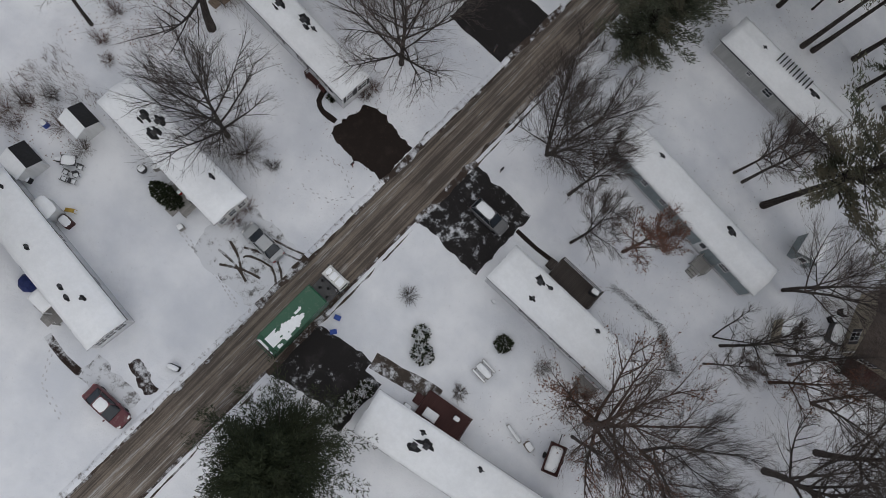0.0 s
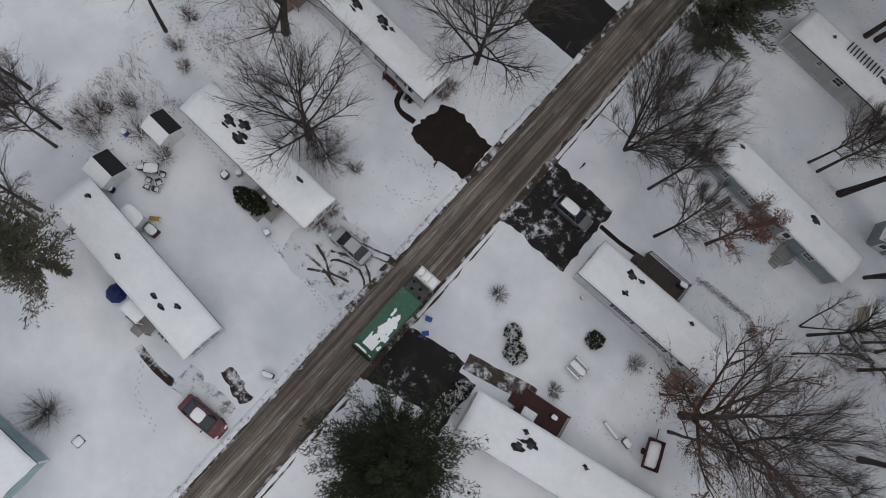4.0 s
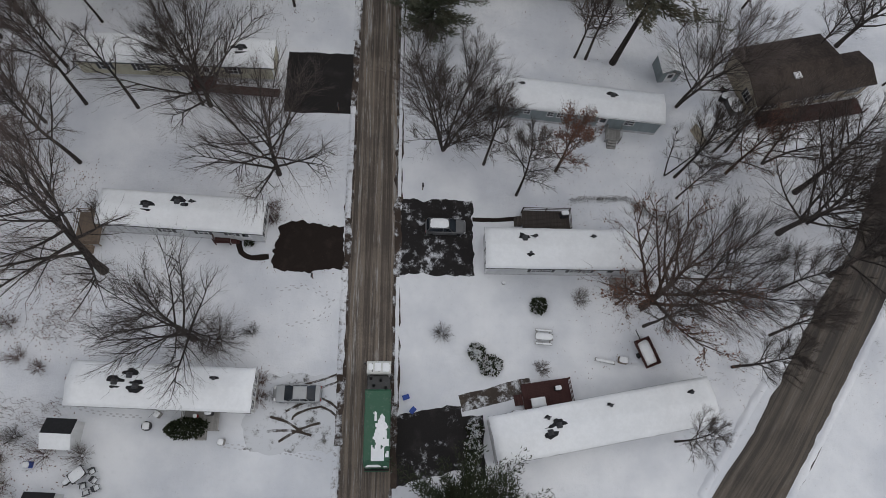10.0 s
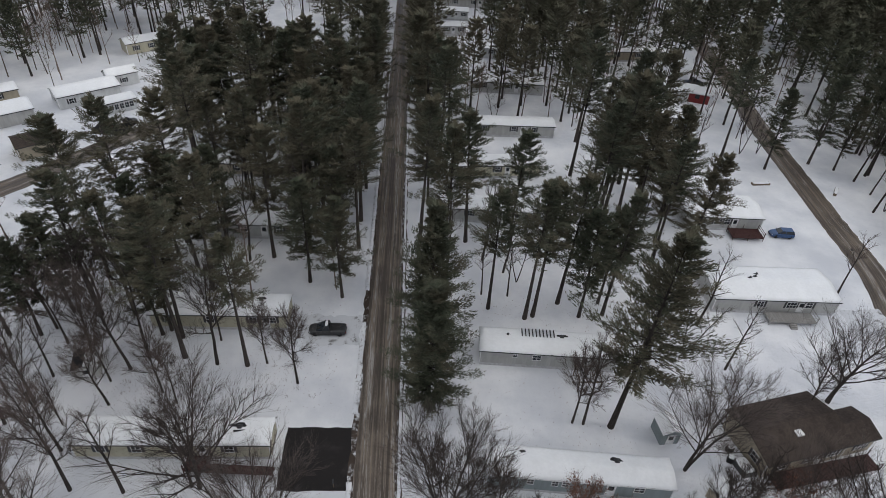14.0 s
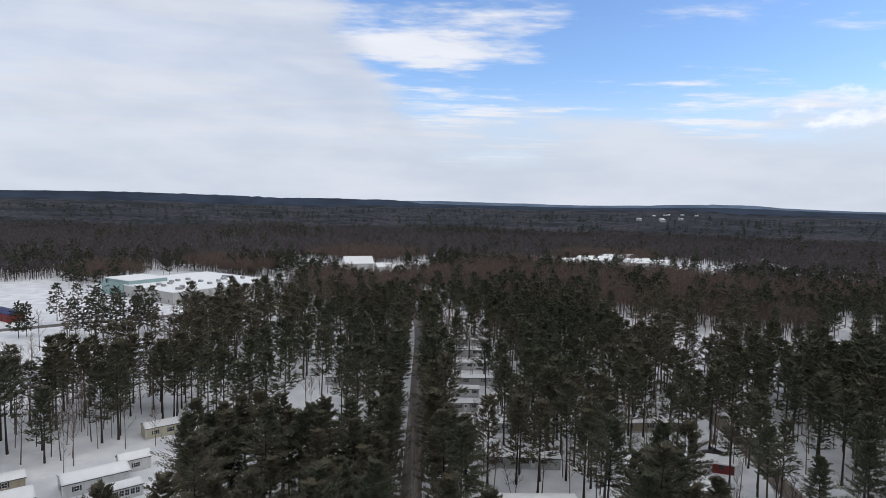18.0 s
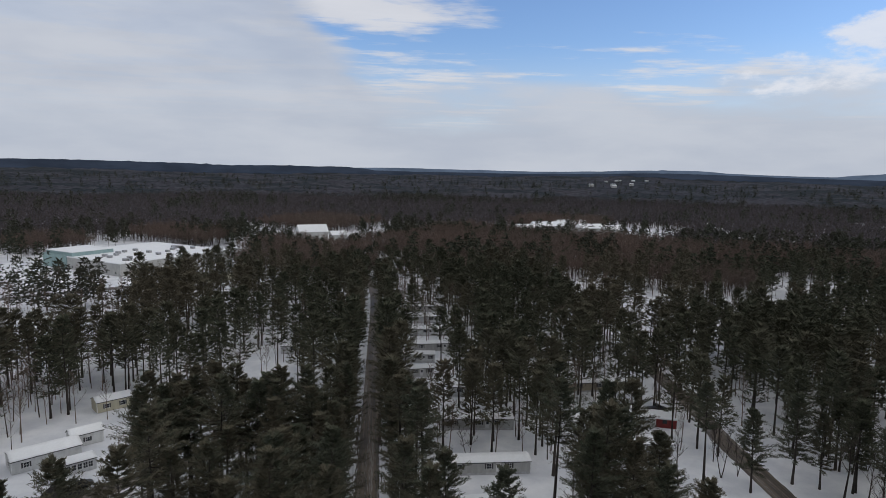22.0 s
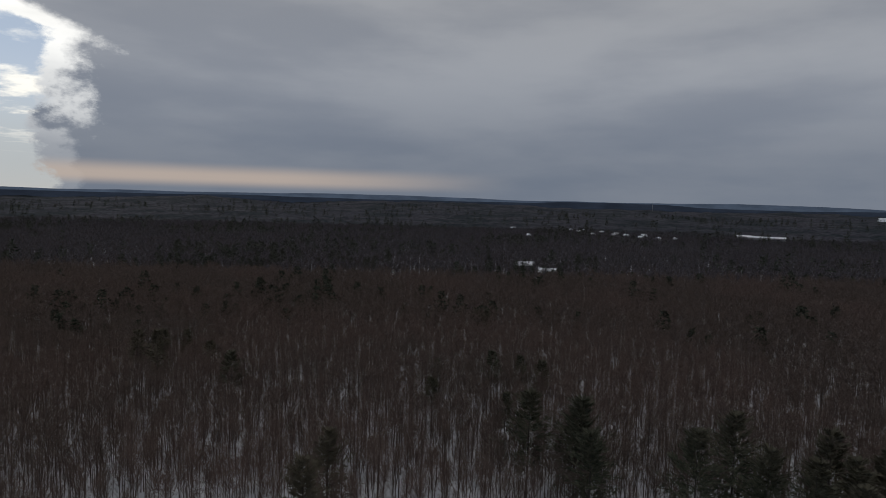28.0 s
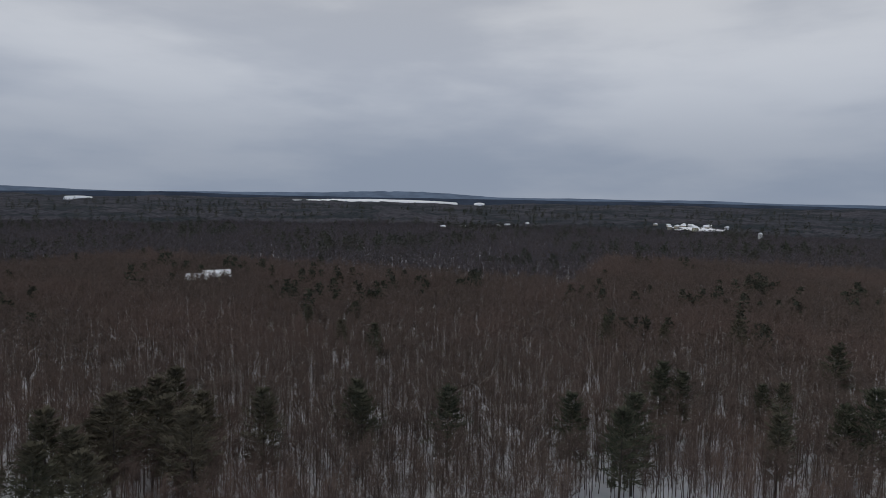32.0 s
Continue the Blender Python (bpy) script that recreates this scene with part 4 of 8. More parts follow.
home(54.7, 69.6, 69.1, 77.2, M_PALE, "grey mobile home with a red porch and snowy roof", rot=-1.5, windows=W1("s", -4.6, 0.5) + [("s", -1.2, 1.4, 1.1, 0.9)], doors=[("s", 2.0)], vents=[(-2, 0.6, 0), (2, 1.4, 0)], seed=15, rise=0.7)
# two-storey house with a brown roof
brown_house = home(45.2, 19.8, 57.2, 27.4, M_TAN, "tan house with a bare brown shingle roof", rot=13.8, eave=3.1, rise=1.1, windows=[("w", -1.9, 1.0, 1.2, 1.0), ("s", -3.6, 1.6, 1.2, 0.9), ("s", 0.5, 1.2, 1.2, 0.9), ("s", 4.2, 1.8, 1.2, 0.9)], doors=[("s", 2.2)], roof_mat=M_SHINGLE, snow=False, name="house", over=0.45, seed=16)
part("skylight", Build().box(-0.6, -1.9, 3.70, 0.4, -0.9, 4.02, 0.03), M_TRIM, brown_house, "small pale skylight")
home(57.14, 21.8, 61.74, 26.2, M_TAN, "brown-roofed wing of the tan house with no snow", rot=13.8, eave=2.8, rise=0.8, windows=[("s", 0.3, 1.6, 1.1, 0.9)], roof_mat=M_SHINGLE, snow=False, name="garage", over=0.35, seed=17)
deck(47.2, 18.0, 61.8, 20.2, 0.5, M_REDWOOD, "bare reddish-brown deck along the tan house", rail="", rot=11.0)


def shed(x, y, rot, w, l, wall, label, roof_mat=M_ROOFSNOW, h=2.0, rise=0.55, bare=True):
    """A garden shed with snow on its roof, one slope dark where the snow slid off (bare)."""
    root = thing("shed", pose(x, y, 0, 0, 0, rot), label, "shed", "sheds in the yards")
    part("body", Build().prism([(-w / 2, 0), (w / 2, 0), (w / 2, h), (0, h + rise), (-w / 2, h)], -l / 2, l / 2), wall, root)
    for s, mt, nm in ((-1, M_BLACKROOF if bare else roof_mat, "bare dark roofing" if bare else "snow-covered roof slope"), (1, roof_mat, "snow-covered roof slope")):
        t = 0.07 if s < 0 else 0.14
        o = [(0, h + rise + 0.01), (s * (w / 2 + 0.16), h - 0.16 * rise / (w / 2) + 0.01), (s * (w / 2 + 0.16), h - 0.16 * rise / (w / 2) + t), (0, h + rise + t)]
        part("roof", Build().prism(o if s > 0 else o[::-1], -l / 2 - 0.15, l / 2 + 0.15), mt, root, nm)
    wall_door(root, pose(0, -l / 2, 0.02, 0, 0, 180), M_TRIM, 0.9, 1.75)
    return root


shed(-28.6, -19.9, -93, 2.5, 2.5, M_WHITE, "small white shed, half its roof bare black")
shed(-29.3, -26.5, -93, 2.7, 2.5, M_WHITE, "small white shed beside stored bins")
shed(36.4, 24.6, 6, 2.4, 2.8, M_GREY, "grey-green garden shed in the snow", h=2.2, bare=False)
shed(40.4, 15.6, 25, 2.6, 2.6, M_TAN, "small brown shed with a snowy roof", bare=False)
shed(-38.5, 34.5, 15, 3.0, 3.2, M_PALE, "old grey shed in the bare wood")


# ---------- vehicles ----------
def loft(sections):
    """A body through cross-sections (x, half width low, half width high, floor, waist, top)."""
    b, rings = Build(), []
    for x, w0, w1, z0, z1, z2 in sections:
        rings.append([(x, -w0 * 0.94, z0), (x, -w0, z0 + 0.14), (x, -w0, z1), (x, -w1, z2 - 0.04), (x, -w1 * 0.8, z2), (x, w1 * 0.8, z2), (x, w1, z2 - 0.04), (x, w0, z1), (x, w0, z0 + 0.14), (x, w0 * 0.94, z0)])
    n = len(rings[0])
    fs = []
    for i in range(len(rings) - 1):
        fs += [(i * n + j, i * n + (j + 1) % n, (i + 1) * n + (j + 1) % n, (i + 1) * n + j) for j in range(n)]
    fs += [tuple(range(n)), tuple((len(rings) - 1) * n + j for j in range(n - 1, -1, -1))]
    return b.face_set([p for r in rings for p in r], [f[::-1] for f in fs])


def wheel(parent, x, y, r=0.33, w=0.22):
    turn = pose(x, y, r, 90, 0, 0)
    tyre = part("wheel", Build().lathe([(r * 0.62, -w / 2), (r * 0.95, -w / 2), (r, -w / 2 + 0.04), (r, w / 2 - 0.04), (r * 0.95, w / 2), (r * 0.62, w / 2)], 16), M_RUBBER, parent, smooth=False, m=turn)
    part("rim", Build().lathe([(r * 0.61, -w / 2 + 0.03), (r * 0.55, w / 2 - 0.02), (0.06, w / 2 - 0.05)], 12), M_STEEL, tyre)


def snow_cap(parent, x0, y0, x1, y1, z, t=0.09, seed=1, name="snow_cover", holes=0.0):
    """A pillow of snow lying on a flat top."""
    n, vs, fs = 14, [], []
    cx, cy = (x0 + x1) / 2, (y0 + y1) / 2
    for r, (q, h) in enumerate(((1.0, 0.0), (0.93, 0.75), (0.6, 1.0))):
        for s in range(n * 2):
            a = math.pi * s / n
            c, d = math.cos(a), math.sin(a)
            e = 1 / max(abs(c), abs(d)) ** 0.75
            k = q * (1 + 0.10 * noise.noise(Vector((c * 2 + seed, d * 2, 1))))
            vs.append((cx + c * e * k * (x1 - x0) / 2, cy + d * e * k * (y1 - y0) / 2, z + t * h * (1 + 0.3 * noise.noise(Vector((c * 3, d * 3, seed))))))
    vs.append((cx, cy, z + t * 1.05))
    m = n * 2
    for r in range(2):
        fs += [(r * m + s, r * m + (s + 1) % m, (r + 1) * m + (s + 1) % m, (r + 1) * m + s) for s in range(m)]
    fs += [(2 * m + s, 2 * m + (s + 1) % m, 3 * m) for s in range(m)]
    return part(name, Build().face_set(vs, fs), M_ROOFSNOW, parent, "patch of fresh snow", smooth=True)


def ragged_snow(parent, x0, y0, x1, y1, z, seed, cell=0.11, t=0.035):
    """Wind-torn snow left on a flat top: a thin layer with streaky holes."""
    nx, ny, b = int((x1 - x0) / cell), int((y1 - y0) / cell), Build()
    def on(i, j):
        if not (0 <= i < nx and 0 <= j < ny):
            return False
        x, y, u, v = x0 + i * cell, y0 + j * cell, (i + 0.5) / nx, (j + 0.5) / ny
        edge = min(u, 1 - u, v, 1 - v) * 1.3 + 0.45 * (1 - u)
        return edge + 0.55 * noise.noise(Vector((x * 0.55, y * 1.5, seed))) + 0.30 * noise.noise(Vector((x * 1.9, y * 3.1, seed + 3))) > 0.42
    for i in range(nx):
        for j in range(ny):
            if on(i, j):
                x, y = x0 + i * cell, y0 + j * cell
                h = z + t * (0.7 + 0.5 * noise.noise(Vector((x * 2, y * 2, seed + 8))))
                b.face_set([(x, y, z), (x + cell, y, z), (x + cell, y + cell, z), (x, y + cell, z), (x, y, h), (x + cell, y, h), (x + cell, y + cell, h), (x, y + cell, h)], [(4, 5, 6, 7)] + [f for f, q in (((0, 1, 5, 4), (i, j - 1)), ((1, 2, 6, 5), (i + 1, j)), ((2, 3, 7, 6), (i, j + 1)), ((3, 0, 4, 7), (i - 1, j))) if not on(*q)])
    return part("snow_cover", b, M_ROOFSNOW, parent, "torn patch of thin snow")


def car(x, y, rot, mat, label, L=4.75, W=1.82, H=1.45, suv=False, snow=(), pickup=False):
    """A parked car that heads along its own +x."""
    root = thing("car", pose(x, y, 0.03, 0, 0, rot), label, "car", "parked cars")
    h, w = L / 2, W / 2
    hood = 0.98 if suv else 0.86
    body = part("body", loft([(-h, w * 0.80, w * 0.74, 0.42, 0.62, hood - 0.10), (-h + 0.12, w * 0.93, w * 0.86, 0.28, 0.66, hood), (-h + 0.9, w, w * 0.94, 0.22, 0.7, hood + 0.03), (0, w, w * 0.95, 0.2, 0.7, hood + 0.02), (h - 1.2, w, w * 0.93, 0.2, 0.68, hood), (h - 0.35, w * 0.94, w * 0.82, 0.24, 0.6, hood - 0.12), (h, w * 0.74, w * 0.62, 0.36, 0.52, hood - 0.30)]), mat, root, smooth=False)
    back = -h + (0.12 if suv else 0.55)
    if pickup:
        back = -0.3
    part("glazing", loft([(back, w * 0.86, w * 0.80, hood - 0.06, hood, hood + 0.04), (back + (0.25 if suv else 0.75) * (0.3 if pickup else 1), w * 0.86, w * 0.70, hood - 0.06, hood, H - 0.03), (0.35, w * 0.86, w * 0.70, hood - 0.06, hood, H - 0.03), (h - 1.15, w * 0.84, w * 0.76, hood - 0.08, hood - 0.02, hood + 0.02)]), M_GLASS, root, "dark car windows")
    top0, top1 = back + (0.25 if suv else 0.78) * (0.3 if pickup else 1), 0.32
    part("roof", Build().box(top0, -w * 0.70, H - 0.05, top1, w * 0.70, H + 0.015, 0.05), mat, root)
    for s in (-1, 1):
        for px, pz0 in ((top0 - 0.25, hood), (-0.35, hood), (0.62, hood)):
            part("pillar", Build().tube([(px + (0.1 if px > 0 else 0), s * w * 0.865, pz0 - 0.02), (max(top0, min(top1, px)), s * w * 0.715, H - 0.02)], [0.035, 0.03], 5), mat, root)
        part("door", Build().box(-0.75, s * (w + 0.004) - 0.012, 0.34, 0.2, s * (w + 0.004) + 0.012, hood - 0.14, 0.01), mat, root)
        part("mirror", Build().box(0.72, s * (w + 0.09) - 0.09, hood - 0.02, 0.86, s * (w + 0.09) + 0.09, hood + 0.13, 0.03), mat, root)
        part("headlight", Build().box(h - 0.34, s * w * 0.66 - 0.17, 0.56, h - 0.07, s * w * 0.66 + 0.17, 0.68, 0.03), M_LAMPGLASS, root, "clear headlight")
        part("tail_light", Build().box(-h - 0.015, s * w * 0.68 - 0.14, 0.62, -h + 0.1, s * w * 0.68 + 0.14, 0.78, 0.02), M_TAILRED, root, "red tail light")
        for px in (-h + 0.85, h - 0.92):
            wheel(root, px, s * (w - 0.12), 0.36 if suv else 0.32)
    part("bumper", Build().box(h - 0.12, -w * 0.68, 0.3, h + 0.05, w * 0.68, 0.45, 0.04), M_RUBBER, root)
    part("bumper", Build().box(-h - 0.06, -w * 0.74, 0.3, -h + 0.1, w * 0.74, 0.5, 0.04), mat, root)
    for q in snow:
        if q == "roof":
            snow_cap(root, top0 + 0.1, -w * 0.62, top1 - 0.05, w * 0.62, H + 0.012, 0.07, x)
        if q == "hood":
            snow_cap(root, h - 1.25, -w * 0.72, h - 0.35, w * 0.72, hood - 0.03, 0.05, y)
        if q == "trunk":
            snow_cap(root, -h + 0.15, -w * 0.7, back + 0.12, w * 0.7, hood + 0.01, 0.05, y)
        if q == "bed":
            snow_cap(root, -h + 0.2, -w * 0.8, back - 0.15, w * 0.8, hood + 0.01, 0.08, y)
    return root


car(-7.0, -16.0, 180, M_SILVER, "silver sedan parked on tracked snow", snow=())
car(8.1, 2.4, 0, M_DARKGREY, "dark grey hatchback on the black driveway with snow on its roof", L=4.5, suv=True, H=1.6, snow=("roof",))
car(-5.9, -37.2, 2, M_RED, "dark red sedan with snow on its roof", L=4.8, snow=("roof",))
car(-8.0, 42.0, 180, M_BLACK, "black pickup truck with snow on its roof", L=5.3, W=1.9, H=1.75, suv=True, snow=("roof",), pickup=True)
car(72.6, 68.2, 175, M_BLUE, "blue hatchback parked on the snow", L=4.3, H=1.55, suv=True)
car(-59.0, 104.0, 40, M_BLACK, "black pickup truck with a snowy top", L=5.4, W=1.9, H=1.8, suv=True, snow=("roof", "bed"), pickup=True)
car(81.0, 138.5, 5, M_BLACK, "dark pickup truck by the lane", L=5.3, W=1.9, H=1.8, suv=True, pickup=True)
car(98, 147, 40, M_BLACK, "dark sport utility car under the pines", L=4.8, W=1.9, H=1.75, suv=True, snow=("roof",))
car(71.5, 10.2, 70, M_BLACK, "dark car beside the brown house", L=4.6, snow=("roof",))


def garbage_truck(x, y, rot):
    root = thing("garbage_truck", pose(x, y, 0.03, 0, 0, rot), "green garbage truck with snow on its body, standing in the lane", "truck")
    part("chassis", Build().box(-4.9, -0.45, 0.62, 4.7, 0.45, 0.95, 0.03), M_RUBBER, root)
    body = part("body", Build().prism([(-4.6, 0.95), (2.2, 0.95), (2.2, 3.3), (2.05, 3.45), (-4.3, 3.45), (-4.6, 3.2)], -1.24, 1.24), M_GREEN, root)
    for i in range(7):
        xx = -4.2 + i * 1.0
        for s in (-1, 1):
            part("rib", Build().box(xx - 0.05, s * 1.27 - 0.035, 1.0, xx + 0.05, s * 1.27 + 0.035, 3.35, 0.01), M_GREEN, body)
    for y in (-1.2, 1.2):
        part("rib", Build().box(-4.3, y - 0.04, 3.45, 2.0, y + 0.04, 3.5, 0.01), M_GREEN, body)
    part("tailgate", Build().prism([(-5.0, 1.0), (-4.6, 0.95), (-4.6, 3.2), (-4.9, 3.0)], -1.2, 1.2), M_GREEN, root)
    for q in (0.0, 0.25):
        part("tail_bar", Build().box(-5.1 - q, -1.15, 1.3 + q, -5.02 - q, 1.15, 1.42 + q, 0.02), M_GREEN, root)
    part("rear_bumper", Build().box(-5.25, -1.2, 0.55, -5.0, 1.2, 0.85, 0.03), M_RUBBER, root)
    for s in (-1, 1):
        for q in (0.75, 1.0):
            part("tail_light", Build().box(-5.06, s * q - 0.09, 1.05, -4.98, s * q + 0.09, 1.2, 0.01), M_LAMPGLASS, root)
    part("hopper", Build().box(2.2, -1.15, 0.95, 3.75, 1.15, 1.9, 0.05), M_BLACK, root, "dark machinery behind the cab")
    for xx, y, h in ((2.5, -0.7, 2.6), (2.7, 0.5, 2.4), (3.2, -0.2, 2.3), (3.4, 0.8, 2.5)):
        part("hydraulic_ram", Build().tube([(xx, y, 1.8), (xx + 0.2, y, h)], [0.16, 0.13], 8), M_BLACK, root)
    part("exhaust", Build().tube([(3.6, -1.0, 1.2), (3.6, -1.0, 3.2)], [0.07, 0.07], 8), M_STEEL, root)
    part("cab", Build().prism([(3.8, 0.7), (5.1, 0.7), (5.18, 1.7), (5.02, 2.75), (4.9, 2.85), (3.9, 2.85), (3.8, 2.75)], -1.2, 1.2), M_CABWHITE, root, "white truck cab")
    for i in range(7):
        part("roof_rib", Build().box(3.95, -1.0 + i * 0.33 - 0.04, 2.85, 4.85, -1.0 + i * 0.33 + 0.04, 2.88, 0.01), M_DARKTRIM if i % 2 else M_CABWHITE, root)
    part("windshield", Build().face_set([(5.185, -1.08, 1.72), (5.185, 1.08, 1.72), (5.05, 1.02, 2.65), (5.05, -1.02, 2.65), (5.13, -1.08, 1.72), (5.13, 1.08, 1.72), (5.0, 1.02, 2.65), (5.0, -1.02, 2.65)], [(0, 1, 2, 3), (7, 6, 5, 4), (0, 4, 5, 1), (1, 5, 6, 2), (2, 6, 7, 3), (3, 7, 4, 0)]), M_GLASS, root)
    for s in (-1, 1):
        part("side_window", Build().box(3.95, s * 1.2 - 0.012, 1.7, 4.9, s * 1.2 + 0.012, 2.55, 0.02), M_GLASS, root)
        part("mirror", Build().box(4.85, s * 1.42 - 0.1, 1.7, 4.95, s * 1.42 + 0.1, 2.4, 0.03), M_BLACK, root)
        for xx in (-3.2, -1.9, 4.0):
            wheel(root, xx, s * 1.02, 0.52, 0.4)
    snow_cap(root, 3.95, -1.05, 4.85, -0.35, 2.87, 0.05, 2)
    snow_cap(root, 4.0, -0.2, 4.85, 0.45, 2.87, 0.05, 5)
    snow_cap(root, 4.1, 0.6, 4.8, 1.05, 2.87, 0.04, 7)
    ragged_snow(root, -4.4, -1.15, 0.9, 0.55, 3.452, 4)
    ragged_snow(root, -4.95, -1.0, -4.65, 1.0, 3.1, 6)
    return root


garbage_truck(1.15, -18.1, 90)


# ---------- trees ----------
def bend(p, d, length, n, rng, curl, lift):
    """A wandering line from p along d."""
    pts, d = [Vector(p)], Vector(d).normalized()
    for i in range(n):
        d = (d + Vector((rng.uniform(-1, 1), rng.uniform(-1, 1), rng.uniform(-0.6, 1) * 0.6)) * curl + Vector((0, 0, lift))).normalized()
        pts.append(pts[-1] + d * (length / n))
    return pts


def on_line(pts, t):
    f = t * (len(pts) - 1)
    i = min(int(f), len(pts) - 2)
    return pts[i].lerp(pts[i + 1], f - i), (pts[i + 1] - pts[i]).normalized()


def bare_tree(seed, h, r, spread=0.9, limbs=9, subs=6, twigs=6, fork=0.3, stems=1, leaves=0, sway=0.05, tips=3, open_=0.6, low_leaves=1.0):
    """Meshes of a leafless tree: (trunk and limbs, twigs, dead leaves or None)."""
    rng = random.Random(seed)
    wood, fine, leaf = Build(), Build(), Build()
    for st in range(stems):
        tilt = Vector((0, 0, 1))
        if stems > 1:
            a = 2 * math.pi * st / stems + rng.uniform(-0.4, 0.4)
            tilt = Vector((math.cos(a) * 0.24, math.sin(a) * 0.24, 1))
        elif sway > 0.1:
            tilt = Vector((rng.uniform(-sway, sway), rng.uniform(-sway, sway), 1))
        hh, rr = h * rng.uniform(0.82, 0.94), r * (1 if stems == 1 else 0.62)
        trunk = bend((0, 0, -0.2), tilt, hh, 7, rng, sway, 0.04)
        wood.tube(trunk, [rr * 1.25] + [rr * (1 - i / 7) ** 0.9 + 0.02 for i in range(1, 8)], 7)
        for i in range(limbs):
            t = fork + (0.95 - fork) * (i + rng.random() * 0.8) / limbs
            p, d = on_line(trunk, t)
            a = i * 2.4 + rng.uniform(-0.5, 0.5)
            out = Vector((math.cos(a), math.sin(a), 0))
            rise = open_ + 0.75 * t * t + rng.uniform(-0.15, 0.25)
            ln = h * 0.60 * spread * (1.15 - t) ** 0.62 * rng.uniform(0.8, 1.15)
            limb = bend(p, out + Vector((0, 0, rise)), ln, 5, rng, 0.09, 0.035)
            r0 = max(0.035, rr * (1.10 - t) * 0.55)
            wood.tube(limb, [r0 * (1 - q / 5.4) + 0.010 for q in range(6)], 5, False)
            for j in range(subs):
                u = 0.15 + 0.83 * (j + rng.random()) / subs
                q, e = on_line(limb, u)
                side = e.orthogonal().normalized()
                side.rotate(Matrix.Rotation(rng.uniform(0, 6.28), 3, e))
                l2 = ln * 0.46 * (1.2 - u) ** 0.5 * rng.uniform(0.7, 1.2)
                sub = bend(q, e * 1.0 + side * 0.62 + Vector((0, 0, 0.08)), l2, 3, rng, 0.10, 0.04)
                wood.tube(sub, [r0 * 0.34 + 0.008, r0 * 0.26 + 0.008, r0 * 0.17 + 0.007, 0.008], 3, False)
                for k in range(twigs):
                    w = 0.12 + 0.87 * (k + rng.random()) / twigs
                    s, g = on_line(sub, w)
                    side2 = g.orthogonal().normalized()
                    side2.rotate(Matrix.Rotation(rng.uniform(0, 6.28), 3, g))
                    l3 = max(0.6, l2 * 0.62 * rng.uniform(0.6, 1.25))
                    end = s + (g * 1.0 + side2 * 0.65 + Vector((0, 0, 0.10))).normalized() * l3
                    w1 = (end - s).orthogonal().normalized() * 0.013
                    w2 = (end - s).normalized().cross(w1)
                    fine.face_set([s - w1, s + w1, s + w2, end], [(0, 1, 3), (1, 2, 3), (2, 0, 3)])
                    for z in range(tips):
                        m0 = s.lerp(end, rng.uniform(0.2, 0.9))
                        e2 = m0 + (g * 1.0 + Vector((rng.uniform(-1, 1), rng.uniform(-1, 1), rng.uniform(-0.3, 0.9))) * 0.5).normalized() * l3 * 0.65
                        n2 = (e2 - m0).orthogonal().normalized() * 0.009
                        fine.face_set([m0 - n2, m0 + n2, e2], [(0, 1, 2)])
                    if leaves and t < low_leaves and rng.random() < leaves and (s - trunk[2]).length > 1:
                        for z in range(6):
                            c = s.lerp(end, rng.random()) + Vector((rng.uniform(-0.3, 0.3), rng.uniform(-0.3, 0.3), rng.uniform(-0.35, 0.15)))
                            a1 = Vector((rng.uniform(-1, 1), rng.uniform(-1, 1), rng.uniform(-1, 1))).normalized()
                            a2 = a1.orthogonal().normalized()
                            z1 = rng.uniform(0.07, 0.15)
                            leaf.face_set([c - a1 * z1, c + a2 * z1 * 0.55, c + a1 * z1, c - a2 * z1 * 0.55], [(0, 1, 2, 3)])
    return wood.mesh("trunk", M_BARK if not leaves else M_BARKBROWN), fine.mesh("crown", M_TWIG), leaf.mesh("leaves", M_OAKLEAF) if leaves else None


UP = Vector((0, 0, 1))


